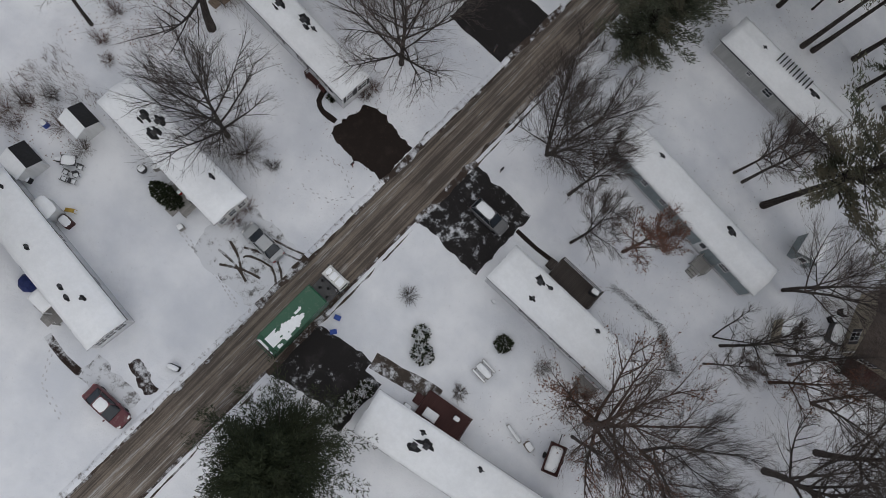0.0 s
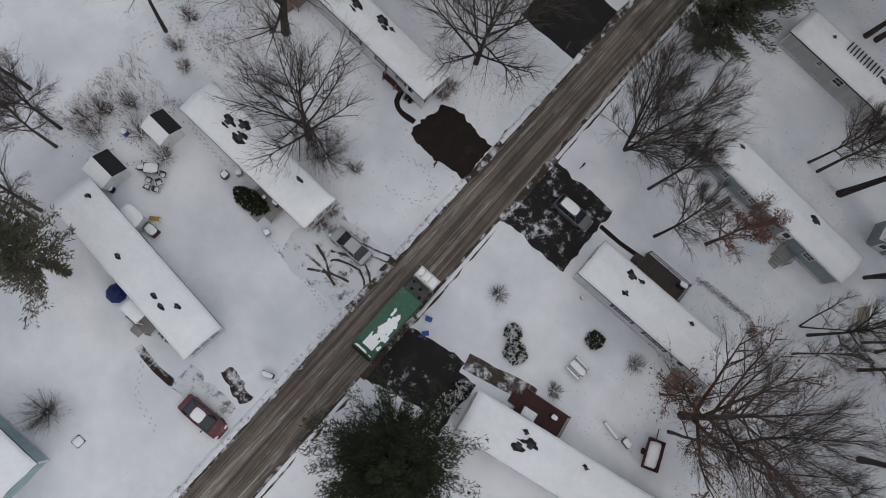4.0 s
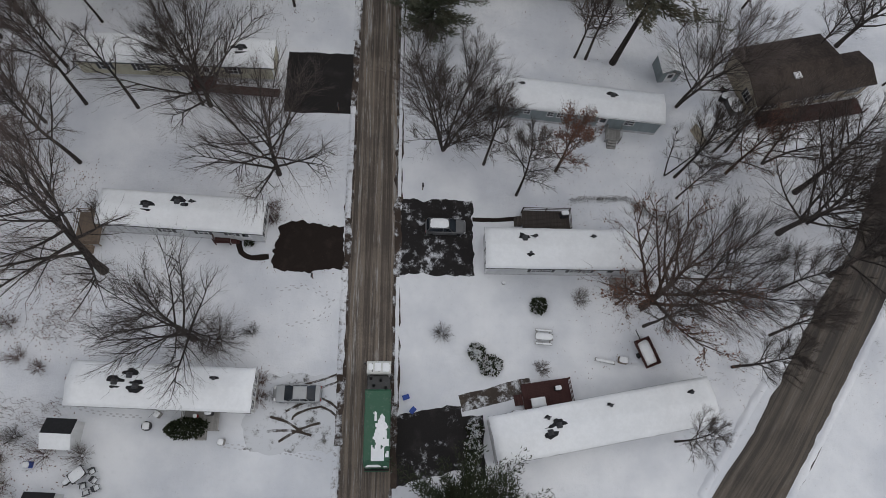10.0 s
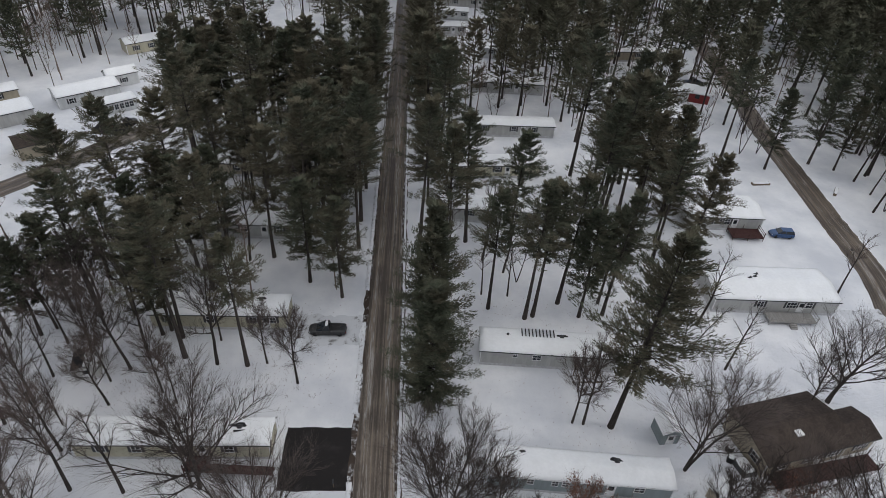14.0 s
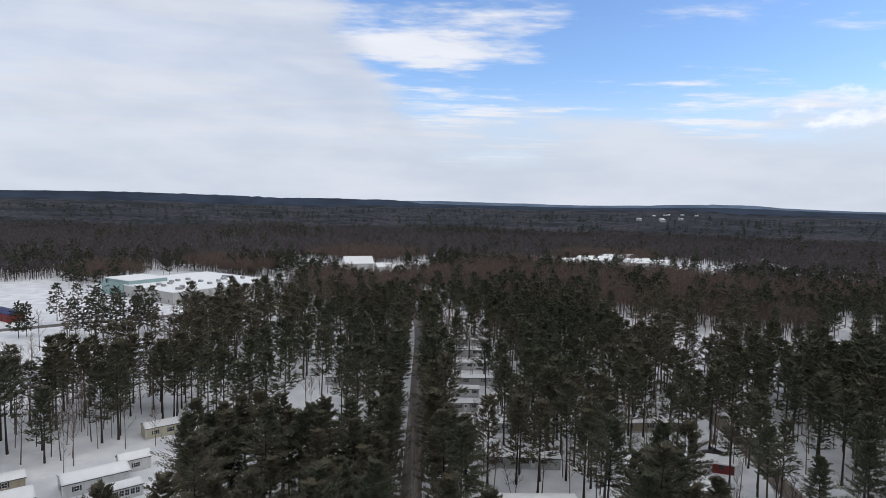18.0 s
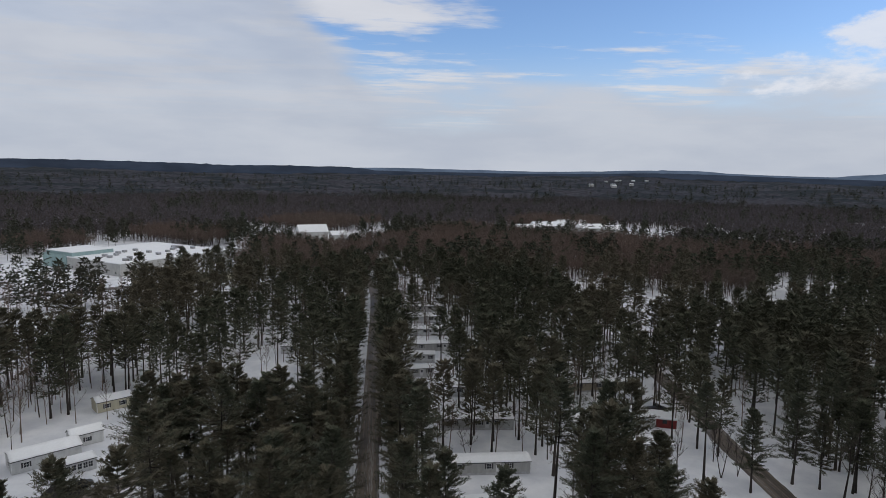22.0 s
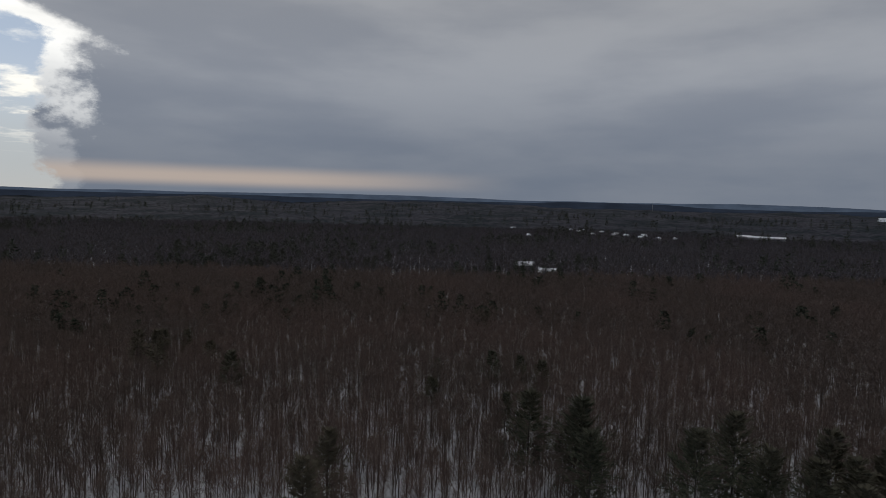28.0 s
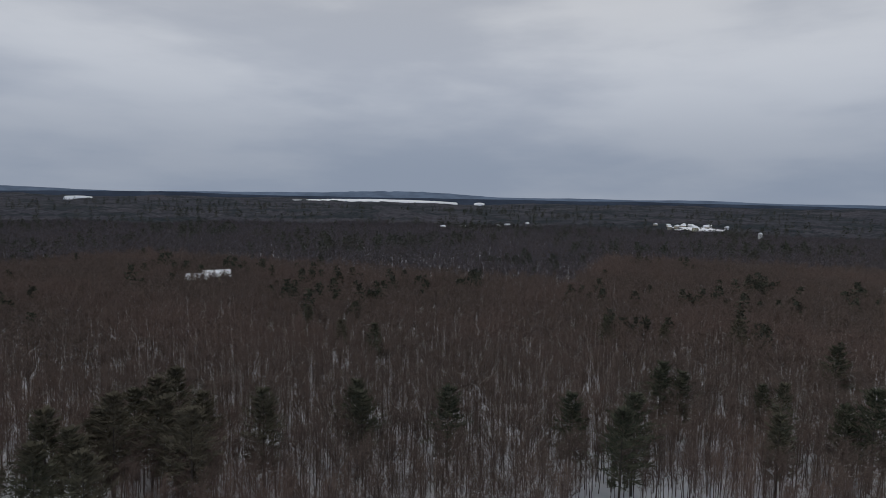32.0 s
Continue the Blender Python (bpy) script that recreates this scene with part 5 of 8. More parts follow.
def pine_tree(seed, h, r, bare=0.42, wide=0.24, whorls=16, per=5, clumps=6, needles=17, droop=0.0, mat=None, size=0.62, boughs=True):
    """Meshes of a white pine: (trunk and boughs, needles)."""
    rng = random.Random(seed)
    wood, green = Build(), Build()
    trunk = bend((0, 0, -0.2), (rng.uniform(-0.03, 0.03), rng.uniform(-0.03, 0.03), 1), h, 8, rng, 0.02, 0.03)
    wood.tube(trunk, [r * 1.2] + [r * (1 - i / 8.3) for i in range(1, 9)], 7)
    for i in range(whorls):
        t = bare + (0.99 - bare) * (i / (whorls - 1)) ** 0.92
        p, d = on_line(trunk, min(t, 0.995))
        q = (t - bare) / (1 - bare)
        reach = h * wide * (0.16 + 1.1 * (1 - q) ** 0.75 * min(1, 0.45 + q * 3.2))
        for j in range(per):
            if rng.random() < 0.14:
                continue
            a = j * 2 * math.pi / per + i * 1.3 + rng.uniform(-0.4, 0.4)
            ln = reach * rng.uniform(0.45, 1.4)
            up = -0.06 - droop + 0.6 * q + rng.uniform(-0.1, 0.1)
            bough = bend(p, (math.cos(a), math.sin(a), up), ln, 4, rng, 0.09, 0.05)
            if boughs:
              wood.tube(bough, [0.05 * (1.3 - q) + 0.012, 0.045 * (1.3 - q), 0.03, 0.02, 0.008], 3, False)
            for k in range(clumps):
                u = 0.20 + 0.80 * (k + rng.random()) / clumps
                c, e = on_line(bough, u)
                side = e.cross(UP).normalized() if abs(e.z) < 0.98 else Vector((1, 0, 0))
                for n in range(needles):
                    v = (e * rng.uniform(0.35, 1.0) + side * rng.uniform(-1.0, 1.0) + UP * rng.gauss(0.16, 0.17)).normalized()
                    s = size * rng.uniform(0.7, 1.6) * (1.2 - 0.45 * u)
                    o = c + Vector((rng.uniform(-0.25, 0.25), rng.uniform(-0.25, 0.25), rng.uniform(-0.12, 0.16))) * (0.6 + 0.25 * ln)
                    w = v.cross(UP).normalized() * s * (0.16 if size < 0.8 else 0.17)
                    w.rotate(Matrix.Rotation(rng.uniform(-1.1, 1.1), 3, v))
                    green.face_set([o - w * 0.5, o + v * s * 0.45 + w, o + v * s], [(0, 1, 2)])
    return wood.mesh("trunk", M_BARK), green.mesh("crown", mat or M_PINE), None


def fir_tree(seed, h, r, mat=None):
    return pine_tree(seed, h, r, 0.05, 0.20, 22, 7, 6, 14, 0.15, mat or M_FIR, 0.45)


def plant(meshes, x, y, rot=0.0, s=1.0, label="", category="tree", name="tree", lean=(0, 0), group=""):
    trunk, crown, leaves = meshes
    root = thing(name, pose(x, y, 0, lean[0], lean[1], rot) @ Matrix.Scale(s, 4), label, category, group)
    part("trunk", trunk, None, root)
    part("crown", crown, None, root)
    if leaves:
        part("leaves", leaves, None, root, "dead brown leaves still hanging")
    return root


rng = random.Random(5)
T_MAPLE = [bare_tree(11, 13.5, 0.22, 1.22, 24, 12, 9, 0.10, open_=0.85, tips=3), bare_tree(12, 16.0, 0.20, 0.82, 12, 11, 8, 0.08, stems=4, open_=1.25, tips=3), bare_tree(13, 12.5, 0.20, 1.05, 22, 12, 9, 0.12, open_=0.95, tips=3)]
T_SLIM = [bare_tree(21, 14.0, 0.15, 0.66, 17, 10, 8, 0.36, sway=0.06, open_=0.9), bare_tree(22, 15.0, 0.17, 0.68, 18, 10, 8, 0.34, sway=0.07, open_=0.9)]
T_BIG = [bare_tree(31, 19.0, 0.34, 0.95, 19, 11, 9, 0.26, sway=0.07, open_=0.8), bare_tree(32, 18.0, 0.31, 0.95, 13, 11, 9, 0.24, sway=0.1, stems=2, open_=0.9)]
T_OAK = [bare_tree(41, 14.0, 0.20, 0.70, 18, 10, 7, 0.24, leaves=0.30, open_=0.6), bare_tree(42, 19.0, 0.40, 1.12, 21, 10, 8, 0.11, leaves=0.9, low_leaves=0.36, sway=0.06, open_=1.0, tips=4)]
T_PINE = [pine_tree(51, 22, 0.30, 0.42, 0.21, 17, 5, 7, 24, size=0.46), pine_tree(52, 24, 0.34, 0.5, 0.20, 15, 5, 7, 24, size=0.46), pine_tree(53, 19, 0.27, 0.30, 0.23, 18, 5, 7, 24, size=0.46), pine_tree(54, 23, 0.32, 0.56, 0.20, 14, 5, 7, 24, size=0.46)]
T_BROAD = [pine_tree(59, 21, 0.30, 0.34, 0.27, 20, 6, 8, 26, size=0.46)]
T_LOWPINE = [pine_tree(55, 17, 0.28, 0.10, 0.22, 26, 7, 8, 26, size=0.38)]
T_FIR = [fir_tree(56, 13, 0.2), fir_tree(57, 16, 0.24)]
T_ROUND = [pine_tree(58, 15, 0.3, 0.04, 0.33, 28, 9, 9, 34, 0.0, M_FIR, 0.34)]
T_THIN = [bare_tree(61, 14, 0.15, 0.42, 11, 5, 4, 0.40, tips=2, open_=0.9), bare_tree(62, 16, 0.19, 0.46, 11, 5, 4, 0.38, sway=0.08, tips=2, open_=0.9), bare_tree(63, 13, 0.14, 0.40, 9, 5, 4, 0.34, stems=2, tips=2, open_=1.0)]

TREES = []


def stand(kind, x, y, s=1.0, label="", lean=(0, 0), rot=None):
    TREES.append((x, y))
    return plant(kind, x, y, rng.uniform(0, 360) if rot is None else rot, s, label, lean=lean)


for i, (x, y) in enumerate([(-10.9, 8.7), (-18.0, -10.5), (-19.6, 17.4), (7.9, 12.4)]):
    stand(T_MAPLE[(0, 2, 0, 1)[i]], x, y, (1.2, 1.25, 1.15, 1.15)[i], "bare maple with a wide twiggy crown in the snow")
for x, y in [(12.7, 10.7), (16.4, 6.8), (24.9, 26.4), (26.3, 26.2), (-10.9, 32.5), (35.8, 9.7), (-20.5, 17.5)]:
    stand(rng.choice(T_SLIM), x, y, rng.uniform(0.9, 1.1), "slender bare tree standing in snow")
for x, y in [(-27.8, 16.8), (-33.7, 17.1), (-33.0, 9.5), (-33.3, 34.7), (-31.5, 36.7), (-30.1, 41.9), (-38.1, 35.2), (-22.2, 35.7), (-39.2, 11.2), (-37.7, 14.5), (-41.9, 2.9), (-42.7, 19.2), (-32.9, 43.0), (-39.7, 42.7), (-46.0, 42.0), (-45.0, 9.0), (-47.5, 27.0), (-43.0, 29.0), (-51.0, 17.0)]:
    stand(rng.choice(T_SLIM + T_SLIM + T_THIN[:2]), x, y, rng.uniform(1.05, 1.3), "tall bare tree with a ragged twiggy crown")
stand(T_BIG[0], -28.2, -3.2, 1.3, "tall bare hardwood tree with a forked crown")
for i, (x, y) in enumerate([(37.4, 19.6), (36.2, -4.8), (29.8, -8.6), (47.4, 2.7), (51.3, 4.1), (45.5, -4.5), (50.6, 8.1), (58.6, 0.1), (39.1, -13.0), (52.5, -2.5), (44.0, -9.5)]):
    stand((T_BIG[1], T_BIG[1], T_SLIM[1], T_BIG[0], T_BIG[1], T_SLIM[0], T_BIG[0], T_BIG[0], T_SLIM[1], T_BIG[0], T_SLIM[0])[i], x, y, rng.uniform(0.85, 1.0), "tall bare hardwood tree with a forked crown")
for i, (x, y) in enumerate([(21.3, 10.1), (29.9, -6.4), (42.3, 10.4), (26.9, -6.2)]):
    stand(T_OAK[1 if i == 1 else 0], x, y, (0.9, 1.0, 0.95, 0.62)[i], "oak with dead brown leaves on its lower boughs")
for i, (x, y) in enumerate([(35.6, 6.9), (34.6, 9.9), (41.1, 13.3), (42.8, 13.4), (47.2, 11.9), (31.7, -20.7), (56, 27), (61, 30), (66, 24)]):
    stand((T_SLIM[0], T_THIN[2], T_SLIM[1], T_THIN[1], T_BIG[1], T_SLIM[0], T_SLIM[1], T_BIG[0], T_SLIM[0])[i], x, y, rng.uniform(0.72, 0.9), "bare hardwood tree with fine twigs")
for x, y in [(-18.1, 35.5), (-26.8, 36.9), (-28.2, 40.6), (-31.1, 41.1), (-36.2, 45.0), (-41.0, 44.9), (-45.1, 45.4), (-47.6, 40.7), (-51.8, 40.6), (-37.0, 54.7), (-34.2, 59.1), (-30.4, 56.3), (-26.6, 51.0), (-6.6, 49.5), (-12.0, 53.0), (33.5, 49.1), (15.9, 47.5), (21.3, 45.4), (22.6, 45.9), (29.8, 45.9), (33.6, 46.4), (27.0, 48.9)]:
    stand(rng.choice(T_PINE), x, y, rng.uniform(0.88, 1.05), "tall white pine, bare below, dark green on top")
stand(T_LOWPINE[0], 6.2, 28.9, 1.25, "pine with dense low branches beside the lane")
stand(T_LOWPINE[0], 6.8, 40.5, 1.35, "pine with dense low branches beside the lane")
stand(T_BROAD[0], 29.8, 25.8, 1.32, "leaning white pine with a dark ragged crown", lean=(-4, 9), rot=20)
stand(T_PINE[2], -25.0, -36.0, 1.0, "white pine with a dark ragged crown", rot=40)
for x, y in [(-37.1, -11.9), (-41.8, -25.6), (-36.5, -26.5), (-35.4, -28.1), (-31.5, -33.5), (-31.2, -34.4)]:
    stand(rng.choice(T_SLIM), x, y, rng.uniform(1.0, 1.25), "bare tree leaning over the yard's edge")
stand(T_ROUND[0], 9.3, -28.6, 1.2, "dense dark green evergreen tree beside the lane")

for x, y in [(142.7, 83), (150.4, 75)]:
    stand(T_FIR[1], x, y, rng.uniform(0.95, 1.1), "dark fir standing alone beside the branch lane")
for x, y in [(121.8, 59.1), (126.6, 54.2), (131.4, 63.9), (119.9, 45.6), (135.3, 57.1), (125.6, 41.7), (132.4, 47.5), (142.1, 62.9), (140.1, 52.3), (108.3, 44.6), (112.1, 38.8), (116, 48.5), (117.9, 34.9), (109.2, 34.9), (122.8, 49.4)]:
    stand(rng.choice(T_PINE), x, y, rng.uniform(0.9, 1.15), "tall white pine beside the branch lane")

for x, y in [(-5.0, 62), (-5.2, 70), (-4.9, 81), (-5.5, 92), (-5.0, 101), (-5.3, 112), (5.4, 64), (5.6, 100), (5.2, 118)]:
    stand(rng.choice(T_PINE), x, y, rng.uniform(0.95, 1.15), "tall white pine leaning over the lane")
# the wooded park north of here
HOMES = [o for o in scene.objects if o.name.split(".")[0] in ("mobile_home", "house", "garage", "shed") and o.parent is None]
FOOT = []
for o in HOMES:
    xs = [(o.matrix_world @ Vector(c)).to_2d() for ch in o.children if ch.name.startswith("skirting") or ch.name.startswith("body") for c in ch.bound_box]
    FOOT.append((min(p.x for p in xs), min(p.y for p in xs), max(p.x for p in xs), max(p.y for p in xs)))


def near_road(x, y, extra=0.0):
    for pts, w in ROADS:
        for i in range(len(pts) - 1):
            a, c, p = Vector(pts[i]), Vector(pts[i + 1]), Vector((x, y))
            t = max(0, min(1, (p - a).dot(c - a) / (c - a).length_squared))
            if (p - a - (c - a) * t).length < w + extra:
                return True
    return False


def blocked(x, y, extra=1.2):
    return near_road(x, y, extra - 1) or any(a - extra < x < c + extra and b2 - extra < y < d + extra for a, b2, c, d in FOOT)
# further homes of the park, among the trees
FAR_HOMES = [(8.8, 184.7, 21.8, 189.2, M_WHITE), (13.1, 198.2, 34.6, 202.7, M_PALE), (9.7, 219.4, 30.7, 223.9, M_WHITE), (15.5, 240.7, 32.5, 245.2, M_WHITE), (11.7, 261.9, 30.7, 266.4, M_PALE),
             (11, 70, 30, 74.4, M_PALE), (11, 86, 30, 90.4, M_CREAM), (16.4, 104, 36, 108.5, M_PALE), (52.2, 125.7, 75.2, 130.7, M_WHITE), (51.3, 111.2, 72.3, 115.7, M_WHITE), (18.4, 127.7, 37.4, 132.1, M_PALE), (58, 153.7, 80, 158.1, M_TAN), (23.3, 151.8, 41.3, 156.2, M_WHITE), (6.8, 169.2, 19.8, 173.6, M_PALE), (48.4, 187.6, 70.4, 192, M_TAN), (-28.9, 107.4, -10.9, 111.8, M_PALE), (-32.8, 197.2, -12.8, 201.6, M_WHITE)]
for i, (xa, ya, xb, yb, w) in enumerate(FAR_HOMES):
    home(xa, ya, xb, yb, w, "mobile home with a snowy roof among the pines", rot=(-3, 4, 0, 6, -5)[i % 5], windows=W1("s", -6, 0.5, 5) + [("w", 0, 1.0, 1.1, 0.9)], doors=[("s", 2.6)], seed=40 + i)
    FOOT.append((xa - 0.5, ya - 0.5, xb + 0.5, yb + 0.5))
# row of homes beside the branch lane
ROW = [(182.2, 121.9), (198.6, 134.2), (217.4, 150.3), (228.5, 168.2), (246.9, 186.1), (154.6, 91.9), (142.1, 80.3)]
for i, (x, y) in enumerate(ROW):
    L = (14, 20, 24, 24, 24, 18, 18)[i]
    home(x - L / 2, y - 2.2, x + L / 2, y + 2.2, (M_PALE, M_WHITE, M_CREAM, M_WHITE, M_WHITE, M_TAN, M_PALE)[i], "pale mobile home in a row beside the branch lane", rot=-39, windows=W1("s", -4, 0, 4), doors=[("s", 2)], seed=70 + i)
    FOOT.append((x - 9, y - 8, x + 9, y + 8))
# homes on the west lane
home(-78.8, 113.5, -65.3, 120, M_WHITE, "white house with a snowy roof and a glazed porch", rot=38, windows=[("w", 0, 1.2, 1.1, 0.9)] + W1("s", -4), seed=81, rise=0.9, name="house")
home(-68.3, 109.2, -59.3, 113.2, M_WHITE, "low glazed porch with a row of dark windows", rot=38, windows=[("s", p, 0.8, 1.2, 0.8) for p in (-3.2, -2.1, -1.0, 0.1, 1.2, 2.3, 3.3)], seed=82, eave=2.6, name="house", shutters=False)
home(-71, 124, -64, 128, M_WHITE, "small white outbuilding with a snowy gable", rot=38, windows=[("s", 0, 0.9, 1.0, 0.9)], seed=83, rise=1.2, name="house")
home(-89, 101, -79, 108, M_PALE, "grey house with a snowy roof by a dark driveway", rot=38, windows=[("e", 0, 1.2, 1.1, 0.9)], seed=84, rise=1.0, name="house")
home(-75.5, 89, -67.5, 95, M_TAN, "small tan house with a bare dark shingle roof", rot=38, seed=87, rise=1.1, name="house", roof_mat=M_SHINGLE, snow=False)
home(-98, 110, -86, 115, M_TAN, "tan mobile home in the trees", rot=38, windows=W1("s", -3, 2), seed=85)
home(-75, 146, -66, 151, M_CREAM, "cream house under pines", rot=38, windows=W1("s", -2, 2), seed=86, rise=1.0, name="house")
for a in ((-80, 106, -55, 136), (-92, 100, -76, 116), (-100, 106, -84, 120), (-78, 142, -62, 155)):
    FOOT.append(a)

CLEAR = [(52, 60, 86, 92), (14, 92, 40, 106), (48, 100, 80, 116)]
# wedges cleared for the camera's view of homes: bearings, distances from near its station
SIGHT_WEDGES = [(-38, -23, 108, 168), (13.5, 23.5, 122, 172), (3, 12, 100, 138), (0, 4.6, 165, 240), (25, 32, 96, 140)]


# True inside a wedge kept free of trees to fit the camera's view
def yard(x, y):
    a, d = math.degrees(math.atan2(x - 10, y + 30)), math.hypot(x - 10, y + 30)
    return any(a0 < a < a1 and d0 < d < d1 for a0, a1, d0, d1 in SIGHT_WEDGES)


rng = random.Random(77)


def scatter(n, box, kinds, label, gap=3.0, avoid=CLEAR, smin=0.8, smax=1.1, cond=None, extra=1.2):
    x0, y0, x1, y1 = box
    made = tries = 0
    while made < n and tries < n * 30:
        tries += 1
        x, y = rng.uniform(x0, x1), rng.uniform(y0, y1)
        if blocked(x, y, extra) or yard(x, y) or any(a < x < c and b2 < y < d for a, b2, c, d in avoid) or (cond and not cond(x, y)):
            continue
        if any((x - p) ** 2 + (y - q) ** 2 < gap * gap for p, q in TREES[-900:]):
            continue
        stand(rng.choice(kinds), x, y, rng.uniform(smin, smax), label)
        made += 1


PINES, BARES = "tall white pine among the mobile homes", "slender bare tree among the pines"
BROADER = dict(smin=0.95, smax=1.22)
scatter(44, (-48, 58, -5, 112), T_PINE, PINES, 3.6, **BROADER)
scatter(30, (-50, 28, -8, 112), T_THIN + T_SLIM, BARES, 2.5)
scatter(22, (-75, 8, -36, 50), T_THIN + T_SLIM, "bare young tree in the open wood", 2.6)
scatter(14, (6, 50, 50, 108), T_PINE, PINES, 4.0, **BROADER)
scatter(5, (38, 28, 52, 46), T_THIN, BARES, 4.0)
scatter(10, (36, 60, 58, 110), T_PINE, PINES, 3.6, **BROADER)
scatter(26, (6, 50, 90, 112), T_THIN, BARES, 3.0)
scatter(8, (62, 84, 90, 112), T_PINE + T_THIN, PINES, 4.0, **BROADER)
scatter(30, (91, 60, 125, 112), T_PINE + T_THIN + T_THIN, PINES, 2.6, cond=lambda x, y: y > 0.95 * x - 40)
scatter(8, (94, 40, 118, 62), T_PINE + T_THIN, PINES, 3.0, cond=lambda x, y: y < 1.15 * x - 72)
scatter(5, (118, 52, 150, 74), T_PINE + T_FIR, "dark evergreen beside the branch lane", 4.5, cond=lambda x, y: y < 1.1 * x - 72)
SOUTH_PINES = [(54.0, -155.9), (45.0, -150), (79.2, -138.2), (14.0, -165.5), (55.3, -143.0), (-2.2, -172.9), (22.0, -186), (31.5, -172.2), (40.1, -167.7), (-44.5, -167.6), (-82.3, -147.6), (-134.2, -138.6), (19.0, -194.7), (26.2, -183.4), (11.3, -179.9), (33.6, -161.8), (28.2, -169.5), (37.5, -152.5), (18.6, -170.5), (12.0, -159.3), (27.8, -145.4), (-25.1, -175.3), (-111.4, -177.6), (-114.5, -172.9), (-74.7, -141.0), (-137.5, -134.3), (-73.5, -160.4), (-177.6, -178.6), (183.0, 32.8), (166.7, 20.0), (163.5, 40.3), (153.5, 51.8), (160.7, 48.7), (143.4, 9.2), (166.3, 32.9), (96.8, -81.4), (89.7, -133.4), (82.5, -141.4), (70.2, -130.1), (-24.5, -182.1), (108.1, -92.9)]
# ---------- woods beyond, as sheets of many small trees ----------
def sheet_mesh(name, V, F, mats, which=None):
    me = bpy.data.meshes.new(name)
    nf = len(F)
    me.vertices.add(len(V))
    me.vertices.foreach_set("co", np.asarray(V, np.float32).ravel())
    me.loops.add(3 * nf)
    me.loops.foreach_set("vertex_index", np.asarray(F, np.int32).ravel())
    me.polygons.add(nf)
    me.polygons.foreach_set("loop_start", np.arange(0, 3 * nf, 3, dtype=np.int32))
    for m in mats:
        me.materials.append(m)
    if which is not None:
        me.polygons.foreach_set("material_index", np.asarray(which, np.int32))
    me.update(calc_edges=True)
    return me


def big_mesh(name, V, F, mat, label, category="woods", kind="stuff"):
    return tagged(new(name, sheet_mesh(name, V, F, [mat])), label, category, kind=kind)


def triangles(b):
    return np.array(b.v, np.float32), np.array([(f[0], f[i], f[i + 1]) for f in b.f for i in range(1, len(f) - 1)], np.int32)


def wood_template(seed, h, n, twigs, r=0.15, wide=1.0, thick=1.0, low=0.34):
    g, b = random.Random(seed), Build()
    top = Vector((g.uniform(-0.7, 0.7), g.uniform(-0.7, 0.7), h * 0.92))
    b.tube([(0, 0, -0.3), top], [r, 0.03], 3, False)
    for i in range(n):
        t = low + (0.96 - low) * (i + g.random()) / n
        p = top * t
        a = i * 2.4 + g.uniform(-0.5, 0.5)
        e = p + Vector((math.cos(a) * wide, math.sin(a) * wide, 1.25 + g.uniform(-0.2, 0.5))).normalized() * h * 0.34 * (1.25 - t)
        w0 = (e - p).orthogonal().normalized()
        w0.rotate(Matrix.Rotation(g.uniform(0, 6.28), 3, (e - p).normalized()))
        w0 *= 0.06 * thick
        b.face_set([p - w0, p + w0, e], [(0, 1, 2)])
        for k in range(twigs):
            s = p.lerp(e, g.uniform(0.25, 0.95))
            d = Vector((g.uniform(-1, 1), g.uniform(-1, 1), g.uniform(0.1, 1.3))).normalized() * h * 0.12 * g.uniform(0.7, 1.4)
            w = d.orthogonal().normalized() * 0.04 * thick
            b.face_set([s - w, s + w, s + d], [(0, 1, 2)])
    return triangles(b)


def pine_template(seed, h, bare, wide=0.20, whorls=14, per=5, clumps=4, needles=5, size=1.25):
    wood, green, _ = pine_tree(seed, h, 0.28, bare, wide, whorls, per, clumps, needles, size=size, boughs=False)
    out = []
    for me in (wood, green):
        V = np.zeros(len(me.vertices) * 3, np.float32)
        me.vertices.foreach_get("co", V)
        me.calc_loop_triangles()
        F = np.zeros(len(me.loop_triangles) * 3, np.int32)
        me.loop_triangles.foreach_get("vertices", F)
        out.append((V.reshape(-1, 3), F.reshape(-1, 3)))
        bpy.data.meshes.remove(me)
    return out


def sow(name, spots, templates, mat, label, lo=0.75, hi=1.15, base=None):
    Vs, Fs, o = [], [], 0
    g = np.random.RandomState(len(spots) % 977)
    pick = g.randint(0, len(templates), len(spots))
    for t, (V, F) in enumerate(templates):
        P = spots[pick == t]
        if not len(P):
            continue
        n = len(P)
        a, s = g.uniform(0, 6.283, n), g.uniform(lo, hi, n)
        c, d = np.cos(a) * s, np.sin(a) * s
        W = np.empty((n, len(V), 3), np.float32)
        W[:, :, 0] = V[None, :, 0] * c[:, None] - V[None, :, 1] * d[:, None] + P[:, 0:1]
        W[:, :, 1] = V[None, :, 0] * d[:, None] + V[None, :, 1] * c[:, None] + P[:, 1:2]
        W[:, :, 2] = V[None, :, 2] * s[:, None] + (P[:, 2:3] if P.shape[1] > 2 else 0)
        Vs.append(W.reshape(-1, 3))
        Fs.append((F[None] + (o + np.arange(n) * len(V))[:, None, None]).reshape(-1, 3))
        o += n * len(V)
    return big_mesh(name, np.concatenate(Vs), np.concatenate(Fs), mat, label)


EYE = (1.0, -25.0)
OPEN = [(-227, 318, -101, 502), (-360, 275, -190, 420), (-106, 569, -19, 627), (138, 588, 262, 632), (272, 40, 406, 130)]      # cleared places


